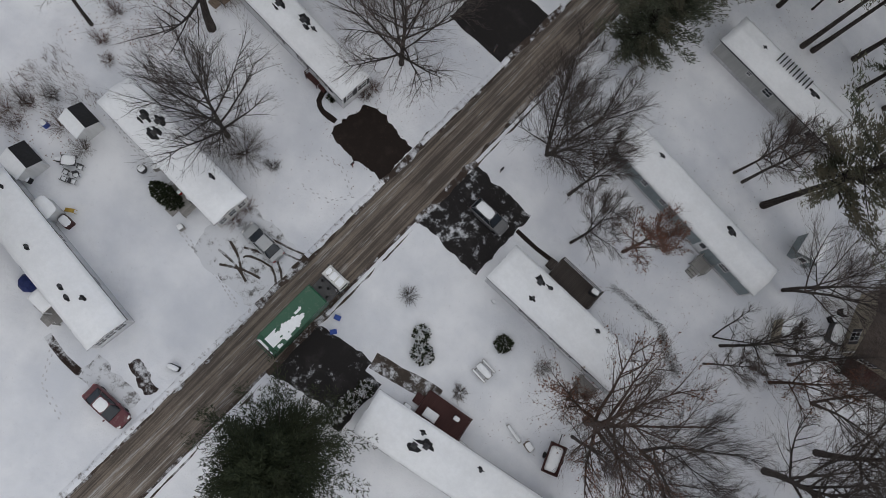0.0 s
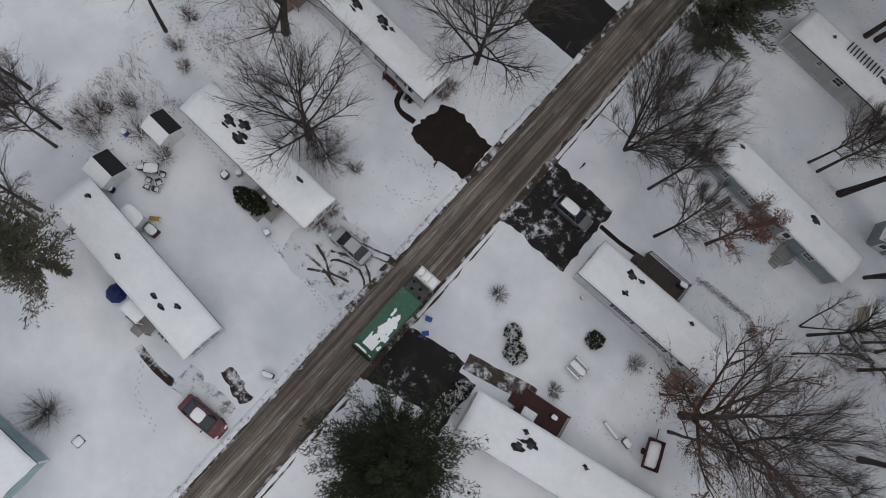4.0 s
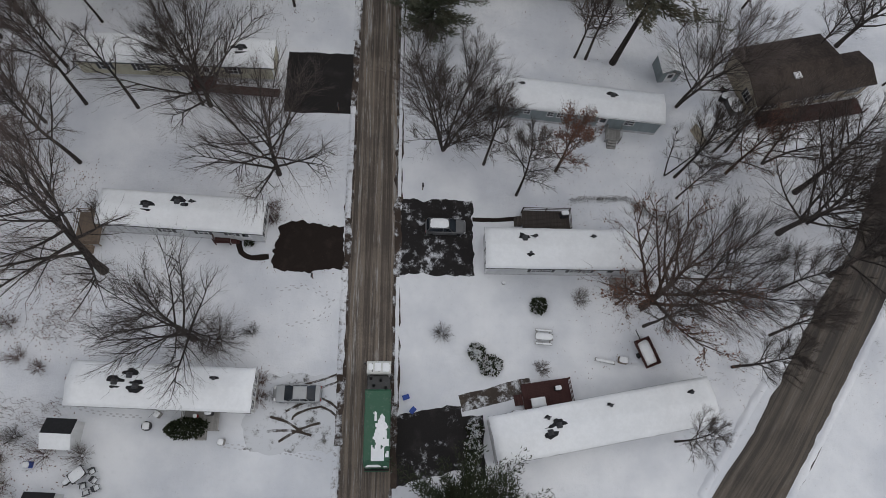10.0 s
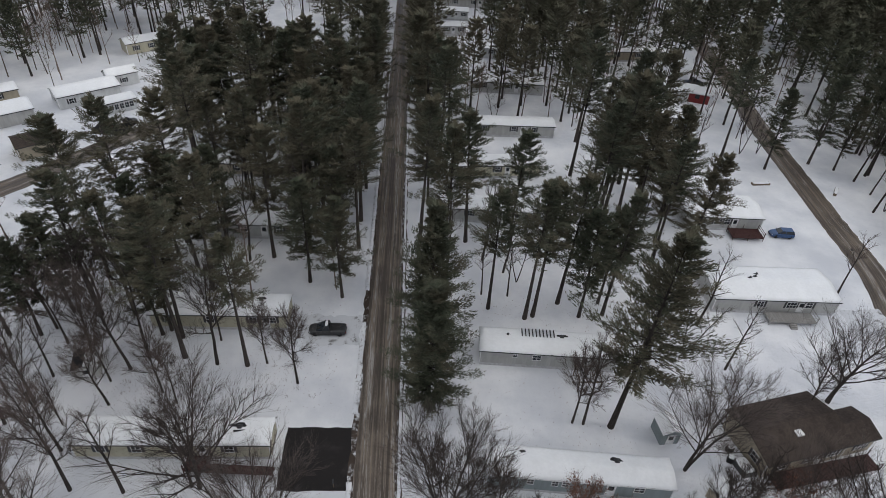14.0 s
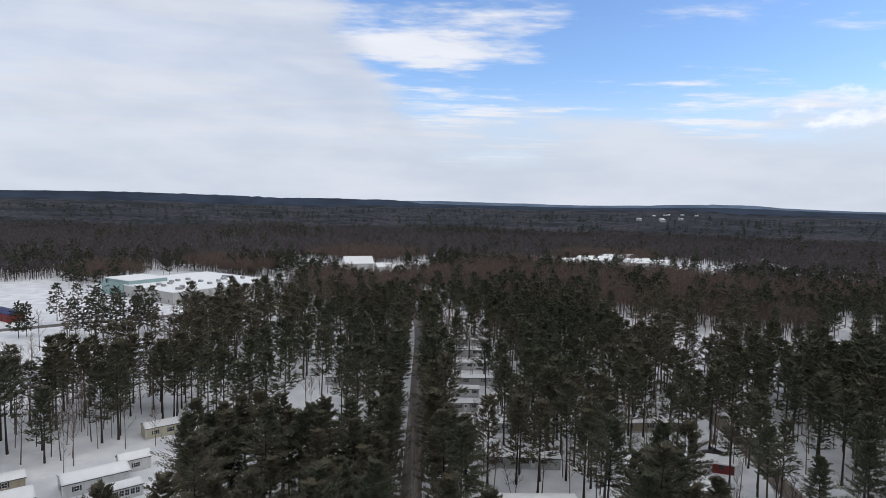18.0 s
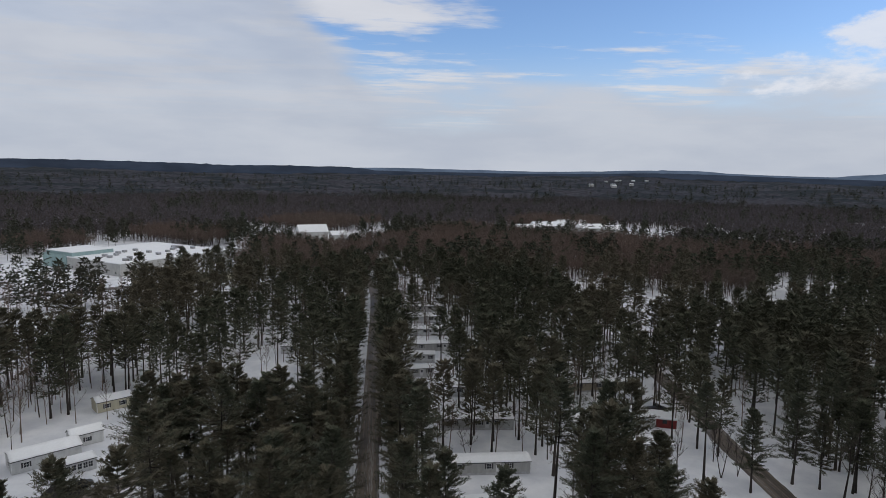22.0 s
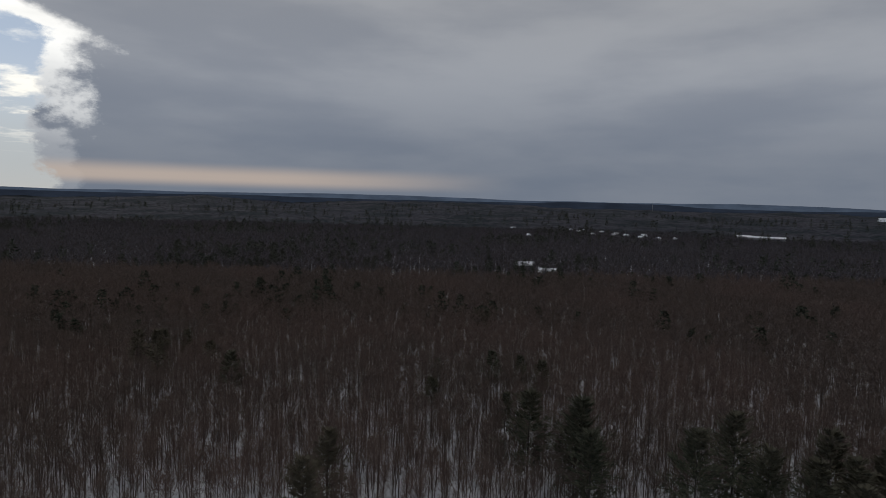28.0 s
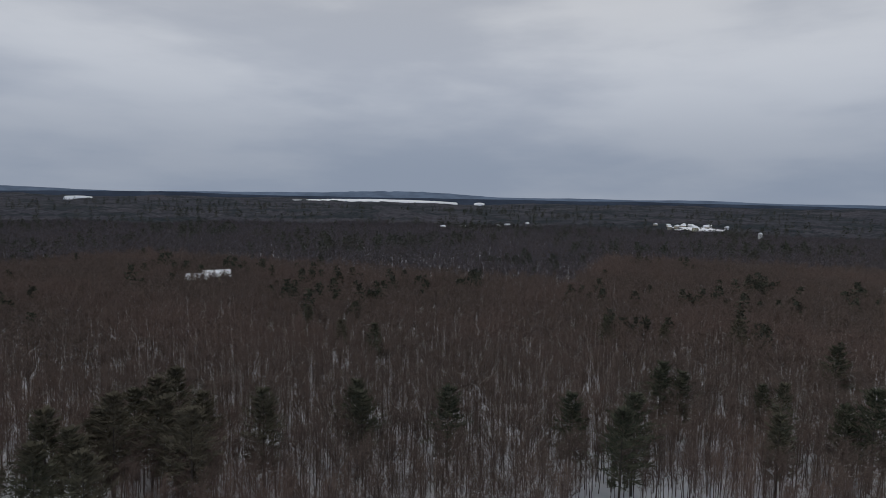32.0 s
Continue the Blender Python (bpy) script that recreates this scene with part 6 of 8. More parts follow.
def ring_spots(n, r0, r1, seed, keep):
    g = np.random.RandomState(seed)
    r = np.sqrt(g.uniform(r0 * r0, r1 * r1, n))
    a = g.uniform(0, 2 * np.pi, n)                        # clockwise from +y
    P = np.stack([EYE[0] + r * np.sin(a), EYE[1] + r * np.cos(a)], 1)
    ok = np.array([keep(x, y, math.degrees(q) % 360) for (x, y), q in zip(P, a)])
    for x0, y0, x1, y1 in OPEN:
        ok &= ~((P[:, 0] > x0) & (P[:, 0] < x1) & (P[:, 1] > y0) & (P[:, 1] < y1))
    return P[ok]


def clump(x, y, s=0.012, k=3):
    return noise.noise(Vector((x * s, y * s, k)))


def pine_small(seed, h, bare, whorls, per, clumps, needles, size):
    """A pine for the distance: a trunk and few coarse tufts, one mesh."""
    g, b = random.Random(seed), Build()
    b.tube([(0, 0, -0.3), (0, 0, h)], [0.2, 0.03], 3, False)
    for i in range(whorls):
        q = i / (whorls - 1)
        z, reach = h * (bare + (1 - bare) * q * 0.97), h * 0.24 * (0.15 + 1.05 * (1 - q) ** 0.75 * min(1, 0.5 + q * 3))
        for j in range(per):
            a = j * 6.283 / per + i * 1.3 + g.uniform(-0.5, 0.5)
            for k in range(clumps):
                r = reach * (0.35 + 0.65 * (k + g.random()) / clumps)
                c = Vector((math.cos(a) * r, math.sin(a) * r, z + g.uniform(-0.3, 0.5)))
                for n in range(needles):
                    v = Vector((g.gauss(0, 1) + math.cos(a) * 0.5, g.gauss(0, 1) + math.sin(a) * 0.5, g.gauss(0.15, 0.5))).normalized() * size * g.uniform(0.6, 1.2)
                    w = v.orthogonal().normalized() * size * 0.24
                    w.rotate(Matrix.Rotation(g.uniform(0, 6.28), 3, v.normalized()))
                    b.face_set([c - w * 0.5, c + v * 0.45 + w, c + v], [(0, 1, 2)])
    return triangles(b)


def beyond_row(x, y):
    """Distance past the branch lane, to its south-east."""
    return (x - 129) * 0.788 - (y - 80) * 0.616


def park(x, y):
    return -112 < x < 180 and -60 < y < 330 and beyond_row(x, y) < 34


TP = [pine_template(s, h, bare) for s, h, bare in ((71, 22, 0.40), (72, 20, 0.30), (73, 24, 0.48), (76, 21, 0.52))]
TPW, TPG = [t[0] for t in TP], [t[1] for t in TP]


def sow_pines(spots, label, lo=0.75, hi=1.1):
    """Pines as two sheets that fit together: trunks and needles."""
    sow("pine_trunks", spots, TPW, M_BARK, "trunks of " + label, lo, hi)
    sow("pine_wood", spots, TPG, M_PINEFAR, label, lo, hi)


# the bare wood: plots of close-grown trees, laid side by side
def stem(seed, h, r, limbs, twigs, wt, haze=0):
    """A slim forest tree: dark trunk with steep limbs (first), fine brown twigs above (second)."""
    g, b, f = random.Random(seed), Build(), Build()
    lean = Vector((g.uniform(-0.9, 0.9), g.uniform(-0.9, 0.9), h * 0.9))
    mid = lean * 0.5 + Vector((g.uniform(-0.3, 0.3), g.uniform(-0.3, 0.3), 0))
    b.tube([(0, 0, -0.3), mid, lean], [r, r * 0.7, 0.03], 3, False)
    for i in range(limbs):
        t = 0.44 + 0.52 * (i + g.random()) / limbs
        p = mid * (t * 2) if t < 0.5 else mid.lerp(lean, t * 2 - 1)
        a = i * 2.4 + g.uniform(-0.5, 0.5)
        e = p + Vector((math.cos(a), math.sin(a), 1.5 + g.uniform(-0.3, 0.6))).normalized() * h * 0.40 * (1.3 - t)
        w0 = (e - p).orthogonal().normalized()
        w0.rotate(Matrix.Rotation(g.uniform(0, 6.28), 3, (e - p).normalized()))
        w0 *= max(r * 0.35, wt * 0.8)
        b.face_set([p - w0, p + w0, e], [(0, 1, 2)])
        for k in range(twigs):
            s0 = p.lerp(e, g.uniform(0.2, 1.0))
            d = Vector((g.uniform(-1, 1), g.uniform(-1, 1), g.uniform(0.0, 1.2))).normalized() * h * 0.10 * g.uniform(0.6, 1.4)
            w = d.orthogonal().normalized()
            w.rotate(Matrix.Rotation(g.uniform(0, 6.28), 3, d.normalized()))
            w *= wt
            f.face_set([s0 - w, s0 + w, s0 + d], [(0, 1, 2)])
    (V1, F1), (V2, F2) = triangles(b), triangles(f)
    return np.concatenate([V1, V2]), np.concatenate([F1, F2 + len(V1)]), np.concatenate([np.zeros(len(F1), int), np.ones(len(F2), int)])


def plot(seed, size, n, kinds, lo, hi, crown=M_FOREST):
    """One square plot of trees as a mesh."""
    g = np.random.RandomState(seed)
    Vs, Fs, Ms, o = [], [], [], 0
    m = int(math.sqrt(n))
    for i in range(m * m):
        x, y = ((i % m) + g.uniform(-0.2, 1.2)) * size / m - size / 2, ((i // m) + g.uniform(-0.2, 1.2)) * size / m - size / 2
        V, F, M = kinds[g.randint(len(kinds))]
        a, s0 = g.uniform(0, 6.283), g.uniform(lo, hi)
        c, d = math.cos(a) * s0, math.sin(a) * s0
        Vs.append(np.stack([V[:, 0] * c - V[:, 1] * d + x, V[:, 0] * d + V[:, 1] * c + y, V[:, 2] * s0], 1))
        Fs.append(F + o)
        Ms.append(M)
        o += len(V)
    return sheet_mesh("bare_wood", np.concatenate(Vs), np.concatenate(Fs), [M_STEM, crown], np.concatenate(Ms))


NEARKIND = [stem(s, h, 0.12, 12, 28, 0.0265) for s, h in ((1, 15), (2, 13.5), (3, 16.5), (4, 12), (5, 14.5))]
MIDKIND = [stem(s, h, 0.13, 10, 11, 0.075) for s, h in ((6, 15), (7, 13.5), (8, 16.5), (9, 12.5))]
FARKIND = [stem(s, h, 0.2, 5, 4, 0.30) for s, h in ((11, 15), (12, 13), (13, 16.5))]
PLOTS = {50: [plot(s, 50, 361, NEARKIND, 0.62, 1.06) for s in (1, 2, 3)], 100: [plot(s, 100, 1296, MIDKIND, 0.62, 1.1) for s in (4, 5)], 200: [plot(s, 200, 2500, FARKIND, 0.65, 1.1, M_HAZEWOODS) for s in (7, 8)]}
E1, E2 = Vector((0.788, -0.616)), Vector((0.616, 0.788))          # across and along the branch lane
ORIGIN = Vector((129, 80)) + E1 * 34


def wooded(x, y, pad):
    """True where the closed wood stands."""
    q, r = math.degrees(math.atan2(x - EYE[0], y - EYE[1])) % 360, math.hypot(x - EYE[0], y - EYE[1])
    if any(x0 - pad < x < x1 + pad and y0 - pad < y < y1 + pad for x0, y0, x1, y1 in OPEN):
        return False
    if 238 < q < 300 or near_road(x, y, pad * 0.8):
        return False
    if q < 46 or q > 300:
        return r > 380 and not (-130 < x < 270 and y < 340)
    return r > 112 + pad * 0.6


def tier(c):
    """Which size of plot serves a cell of 200 m."""
    return math.hypot(c.x - EYE[0], c.y - EYE[1])


def lay_all():
    g = random.Random(3)
    for i in range(-9, 8):
        for j in range(-8, 8):
            c = ORIGIN + E1 * (i + 0.5) * 200 + E2 * (j + 0.5) * 200
            r = tier(c)
            if r > 1350:
                continue
            size = 200 if r > 560 else 100
            m = 200 // size
            for a in range(m):
                for b in range(m):
                    cell(c + E1 * ((a + 0.5) * size - 100) + E2 * ((b + 0.5) * size - 100), size, g)


def cell(c, size, g):
    r = tier(c)
    if size == 100 and (r < 270 or not wooded(c.x, c.y, 42)):
        for a in (-25, 25):
            for b in (-25, 25):
                cell(c + E1 * a + E2 * b, 50, g)
        return
    if size == 200 and not wooded(c.x, c.y, 84) and r < 1000:
        for a in (-50, 50):
            for b in (-50, 50):
                p = c + E1 * a + E2 * b
                if wooded(p.x, p.y, 42):
                    cell(p, 100, g)
        return
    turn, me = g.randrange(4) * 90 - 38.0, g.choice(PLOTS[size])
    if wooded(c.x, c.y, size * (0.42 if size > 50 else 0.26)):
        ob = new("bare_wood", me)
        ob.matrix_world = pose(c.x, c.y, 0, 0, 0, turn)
        tagged(ob, {50: "close-grown bare brown wood with snow between the trunks", 100: "dense bare brown winter wood", 200: "winter wood far off, greyed by haze put into its colour"}[size], "woods", kind="stuff")


lay_all()


def conifers(n, r0, r1, seed, s, level):
    P = ring_spots(n, r0, r1, seed, lambda x, y, q: wooded(x, y, 3))
    g = random.Random(seed)
    return np.array([p for p in P if clump(p[0], p[1], s) + g.uniform(-0.25, 0.25) > level])


TC = [pine_small(s, h, 0.25, 8, 4, 2, 3, 2.2) for s, h in ((1, 16), (2, 19), (3, 14))]
TC2 = [pine_small(s, h, 0.3, 5, 3, 1, 3, 3.4) for s, h in ((4, 17), (5, 20))]
keep = TPW, TPG
TP = [pine_template(s, h, bare, 0.28, 15, 6, 6, 7, 0.95) for s, h, bare in ((74, 21, 0.30), (75, 19, 0.22))]
TPW, TPG = [t[0] for t in TP], [t[1] for t in TP]
sow_pines(np.array(SOUTH_PINES), "broad dark pines standing over the bare wood", 1.0, 1.2)
TPW, TPG = keep
sow_pines(conifers(420, 150, 300, 31, 0.016, 0.22), "scattered dark pines in the bare wood", 0.65, 1.0)
g = random.Random(12)
belt = [(g.uniform(275, 470), g.uniform(10, 230)) for _ in range(330)]
sow("evergreens_in_wood", np.array([p for p in belt if not (258 < p[0] < 424 and 28 < p[1] < 140)]), TC, M_FORESTPINE, "dark evergreens round the apartments", 0.8, 1.2)
sow("evergreens_in_wood", conifers(3200, 280, 600, 32, 0.011, 0.10), TC, M_FORESTPINE, "scattered dark evergreens in the bare wood", 0.8, 1.15)
sow("evergreens_in_wood", conifers(9000, 600, 1330, 33, 0.006, 0.12), TC2, M_FORESTPINE, "stands of dark evergreens in the far wood", 0.8, 1.2)


def park_spots(n, box, gap, seed, cond=None):
    g, out = random.Random(seed), []
    x0, y0, x1, y1 = box
    for _ in range(n * 12):
        x, y = g.uniform(x0, x1), g.uniform(y0, y1)
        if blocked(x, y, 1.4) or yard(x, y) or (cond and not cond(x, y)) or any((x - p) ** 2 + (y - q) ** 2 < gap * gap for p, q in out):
            continue
        out.append((x, y))
        if len(out) >= n:
            break
    return out


spots = park_spots(180, (-110, 112, -4, 330), 4.4, 1, lambda x, y: not (x < -45 and y < 128)) + park_spots(46, (-150, 45, -55, 150), 6, 11, lambda x, y: not (-84 < x < -52 and 84 < y < 130))
spots += park_spots(60, (4, 108, 40, 330), 5.0, 2, lambda x, y: not (8 < x < 34 and 186 < y < 262)) + park_spots(170, (36, 108, 93, 330), 4.0, 3)
spots += park_spots(130, (101, 84, 190, 200), 3.8, 14, lambda x, y: beyond_row(x, y) < -7) + park_spots(110, (99, 150, 260, 330), 4.6, 4, lambda x, y: beyond_row(x, y) < -7)
spots += [(side * (4.6 + (i * 0.37) % 1.5) - 0.02 * max(0, y - 150), y) for i, (side, y) in enumerate((s0, 116 + 6.5 * k + 2.2 * s0) for k in range(28) for s0 in (-1, 1)) if not (side > 0 and 185 < y < 262)]
spots += [(8, 186), (14, 201), (26, 213), (9, 222), (22, 238), (30, 199), (17, 246), (36, 217), (24, 186), (11, 172)]
spots += park_spots(60, (118, 5, 190, 78), 3.6, 15, lambda x, y: y < 0.9 * x - 60 and beyond_row(x, y) > 12) + park_spots(26, (-125, 126, -58, 178), 5.0, 16)
sow_pines(np.array(spots), "tall pines of the wooded park", 0.8, 1.12)
bare = park_spots(260, (-160, 50, -4, 330), 3.2, 5) + park_spots(230, (4, 112, 93, 330), 2.8, 6) + park_spots(150, (99, 90, 250, 330), 3.0, 7, lambda x, y: beyond_row(x, y) < -6)
bare += park_spots(46, (120, 60, 300, 260), 4.0, 8, lambda x, y: 5 < beyond_row(x, y) < 34) + [(15, 187), (20, 200), (28, 220), (12, 240), (33, 205)] + park_spots(60, (-110, 60, -48, 170), 4.0, 9)
bare += [(272 + 17.3 * (i % 8) + 5 * math.sin(i * 2.1), 36 + 13 * (i // 8) + 5 * math.cos(i * 3.3)) for i in range(48)]
sow("bare_wood", np.array(bare), [wood_template(s, h, 14, 6, 0.16) for s, h in ((21, 15), (22, 17), (23, 13))], M_FOREST, "bare trees between the pines of the park")

north = ring_spots(9000, 300, 640, 2, lambda x, y, q: (q > 300 or q < 70) and not park(x, y) and not near_road(x, y, 3) and beyond_row(x, y) < 34)
north = north[[clump(x, y) + random.Random(int(x * 3 + y)).uniform(-0.3, 0.3) > 0.0 for x, y in north]]
sow("evergreens_in_wood", north[::2], TC, M_FORESTPINE, "stand of dark pines behind the park", 0.9, 1.35)


ROUGH = np.random.RandomState(9)


def land(x, y):
    """Height of the tree tops far off: gentle hills under uneven crowns."""
    r = math.hypot(x - EYE[0], y - EYE[1])
    rise = max(0.0, min(1.0, (r - 900) / 2800))
    z = 6.5 + ROUGH.uniform(-3.5, 3.5) + 2.5 * noise.noise(Vector((x / 55, y / 55, 2)))
    z += rise * 30 * noise.noise(Vector((x / 620, y / 620, 4))) + rise * 30 + rise * 8 * noise.noise(Vector((x / 130, y / 130, 6)))
    z -= 7.5 * max(0.0, min(1.0, (1350 - r) / 250))
    for x0, y0, x1, y1 in OPEN:
        if x0 - 12 < x < x1 + 12 and y0 - 12 < y < y1 + 12:
            return -3.0
    return z


radii = [1080 * 1.0105 ** i for i in range(118)]
vs, fs = rings_sheet(radii, 800, land, *EYE)
V = np.array(vs, np.float32)
quads = np.array(fs[800:], np.int32)
F = np.concatenate([quads[:, [0, 1, 2]], quads[:, [0, 2, 3]]])
big_mesh("far_woods", V, F, M_CANOPY, "closed winter woods reaching to the horizon, bluish haze in their colour")


P = ring_spots(5200, 1300, 2700, 34, lambda x, y, q: clump(x, y, 0.0035) > -0.05)
P = np.array([(x, y, land(x, y) - 6.0) for x, y in P])
sow("evergreens_in_wood", P, TC2, M_FORESTPINE, "stands of dark evergreens on the far slopes", 0.8, 1.3)


def ridge(name, r, low, high, mat, seed, label, swing=1.0, hills=()):
    """A line of hills all round, far off; hills: bearing, width towards lower and higher bearings, height."""
    n, vs, fs = 720, [], []
    for i in range(n):
        a = 2 * math.pi * i / n
        c, s = math.cos(a), math.sin(a)
        h = 0.5 + 0.5 * noise.noise(Vector((c * 3 * swing, s * 3 * swing, seed))) + 0.25 * noise.noise(Vector((c * 9, s * 9, seed))) + 0.05 * noise.noise(Vector((c * 60, s * 60, seed)))
        z, q = low + (high - low) * h, (90 - math.degrees(a)) % 360
        for at, w0, w1, top in hills:
            d = (q - at + 180) % 360 - 180
            z += top * max(0.0, 1 - (d / (w0 if d < 0 else w1)) ** 2) * (0.9 + 0.25 * noise.noise(Vector((q * 1.7, at, seed))))
        vs += [(EYE[0] + r * c, EYE[1] + r * s, -5), (EYE[0] + r * c, EYE[1] + r * s, z)]
        fs.append((2 * i, 2 * ((i + 1) % n), 2 * ((i + 1) % n) + 1, 2 * i + 1))
    return tagged(part(name, Build().face_set(vs, fs), mat), label, "hills", kind="structure")


ridge("backdrop", 3660, 50, 68, M_RIDGE, 3, "wooded hills on the horizon, glowing in a dark blue haze tone", hills=((332, 16, 22, 30), (356, 9, 3.4, 20), (28, 8, 6, 9), (54.5, 3.0, 3.6, 24), (72, 6, 5, 10), (146, 7, 7, 14), (172, 10, 6, 10)))
ridge("backdrop", 4640, 60, 96, M_RIDGE_FAR, 8, "hills far beyond the woods, glowing in a pale blue haze tone", hills=((25, 5, 5, 22), (42, 4, 6, 20), (62, 4, 7, 24), (194, 8, 8, 20)))


# ---------- far buildings ----------
def block(x, y, rot, L, W, eave, rise, wall, label, base=0.0, name="house", storeys=1, flat=False, n=3, roof=None):
    """A building seen from far off: walls, a snowy roof and its windows."""
    root = thing(name, pose(x, y, base, 0, 0, rot), label, "house" if name == "house" else "building")
    hx, hy = L / 2, W / 2
    part("wall", Build().box(-hx, -hy, -4, hx, hy, eave), wall, root)
    if flat:
        part("roof", Build().box(-hx - 0.3, -hy - 0.3, eave, hx + 0.3, hy + 0.3, eave + 0.5, 0.15), roof or M_ROOFSNOW, root, "flat roof under snow")
    else:
        o = 0.5
        part("roof", Build().prism([(-hy - o, eave - 0.1), (hy + o, eave - 0.1), (hy + o, eave + 0.2), (0, eave + rise + 0.3), (-hy - o, eave + 0.2)], -hx - o, hx + o, pose(0, 0, 0, 0, 0, 90)), roof or M_ROOFSNOW, root, "gable roof under snow")
    for s in range(storeys):
        z = 1.2 + s * 2.9
        for i in range(n):
            xx = -hx + L * (i + 0.5) / n
            for sd in (-1, 1):
                part("window", Build().box(xx - 0.55, sd * hy - 0.05, z, xx + 0.55, sd * hy + 0.05, z + 1.3, 0.02), M_GLASS, root)
    return root


# apartments round an oval
for x, y, r, L in ((385.5, 124.8, -72, 26), (399, 94.8, -62, 26), (334.3, 115.1, -52, 18), (398.1, 70.7, 20, 20), (359.4, 173.1, -40, 12), (375.8, 155.7, -60, 14), (253.2, 62.9, -50, 16)):
    block(x, y, r, L, 11, 6.2, 2.4, M_GREY, "two-storey grey apartment house with a snowy gable roof", storeys=2, n=5)


def oval(x, y, rx, ry, rot, label, mat=M_ROOFSNOW, z=0.12):
    n = 40
    vs = [(0, 0, z + 0.05)] + [(rx * math.cos(6.2832 * i / n), ry * math.sin(6.2832 * i / n), z) for i in range(n)] + [(rx * 1.02 * math.cos(6.2832 * i / n), ry * 1.02 * math.sin(6.2832 * i / n), 0.0) for i in range(n)]
    fs = [(0, 1 + i, 1 + (i + 1) % n) for i in range(n)] + [(1 + i, 1 + n + i, 1 + n + (i + 1) % n, 1 + (i + 1) % n) for i in range(n)]
    ob = part("pavement", Build().face_set(vs, fs), mat)
    ob.matrix_world = pose(x, y, 0, 0, 0, rot)
    return tagged(ob, label, "island", kind="structure")


patch("road", [(276.3, 37.8), (289.9, 105.4), (318.8, 132.5), (359.4, 126.7), (382.6, 91.9), (378.7, 55.2), (328.5, 32)], M_ROAD_DARK, 0.05, "dark wet drive among the apartments", "road", 1.5, 4.0)
oval(311.1, 67.8, 13, 16, 0, "oval island of smooth snow")
oval(348.8, 84.2, 7, 9, 10, "small island of smooth snow")
oval(326.6, 105.4, 9, 12, 20, "island of smooth snow")
oval(276.3, 78.4, 14, 12, 0, "snowy lawn beside the drive")
for i, (x, y) in enumerate(((363.3, 107.4), (367.1, 99.6), (371, 92.9), (340.1, 99.6), (374.9, 86.1), (361.4, 113.2))):
    car(x, y, 25 + i * 7, (M_BLACK, M_SILVER, M_BLACK, M_RED, M_SILVER, M_BLACK)[i], "car parked before the apartments", snow=("roof",))

# flat-roofed building with a glazed corner
root = block(-160.3, 412.6, -34, 78, 82, 7.5, 0, M_PALE, "long flat-roofed building with snow on its roof", name="school_building", flat=True, storeys=1, n=9)
part("glazed_wall", Build().box(-39.4, -41.6, 0, -14, -40.9, 8.6, 0.1), M_TEAL, root, "pale teal glazed wall")
part("glazed_wall", Build().box(-39.9, -41, 0, -39.2, -18, 8.6, 0.1), M_TEAL, root, "pale teal glazed wall")
part("upper_block", Build().box(-38, -40, 8.0, -10, -12, 10.4, 0.2), M_TEAL, root)
part("upper_roof", Build().box(-38.3, -40.3, 10.4, -9.7, -11.7, 10.8, 0.2), M_ROOFSNOW, root, "flat roof under snow")
r2 = random.Random(9)
for i in range(20):
    x, y = r2.uniform(-5, 36), r2.uniform(-36, 36)
    part("roof_unit", Build().box(x - 1.5, y - 1.1, 8.0, x + 1.5, y + 1.1, 9.5, 0.1), M_STEEL, root, "grey rooftop unit")
block(-104.3, 358.5, -34, 46, 22, 5.0, 0, M_CREAM, "low flat-roofed annex under snow", name="annex", flat=True, n=6)
for i in range(12):
    car(-232 + i * 5, 448 - i * 3.2, 60, (M_BLACK, M_SILVER, M_RED, M_BLUE)[i % 4], "car in the snowy car park", snow=("roof",))
block(-218.2, 306.4, -34, 26, 8, 4.2, 1.0, M_REDWALL, "red-fronted shop with a blue roof", name="shop", roof=M_TARP)
block(-59.8, 549.8, 20, 26, 15, 9, 6, M_PALE, "white church-like hall with a steep snowy roof", name="hall", n=4)
block(-36.6, 554.6, 20, 14, 12, 6, 3, M_PALE, "annex of the hall under snow", name="annex", n=2)
for x, y, L in ((150.8, 600, 22), (183.6, 636.7, 34), (218.4, 665.7, 34), (223.2, 614.5, 24), (243.5, 600, 20)):
    block(x, y, 5, L, 18, 9, 4, M_PALE, "large pale building with a snowy hipped roof", name="hall", storeys=2, n=5)
block(77.3, 617.4, 10, 40, 22, 8, 6, M_TAN, "broad hall with a brown shingle roof", name="hall", n=5, roof=M_SHINGLE)

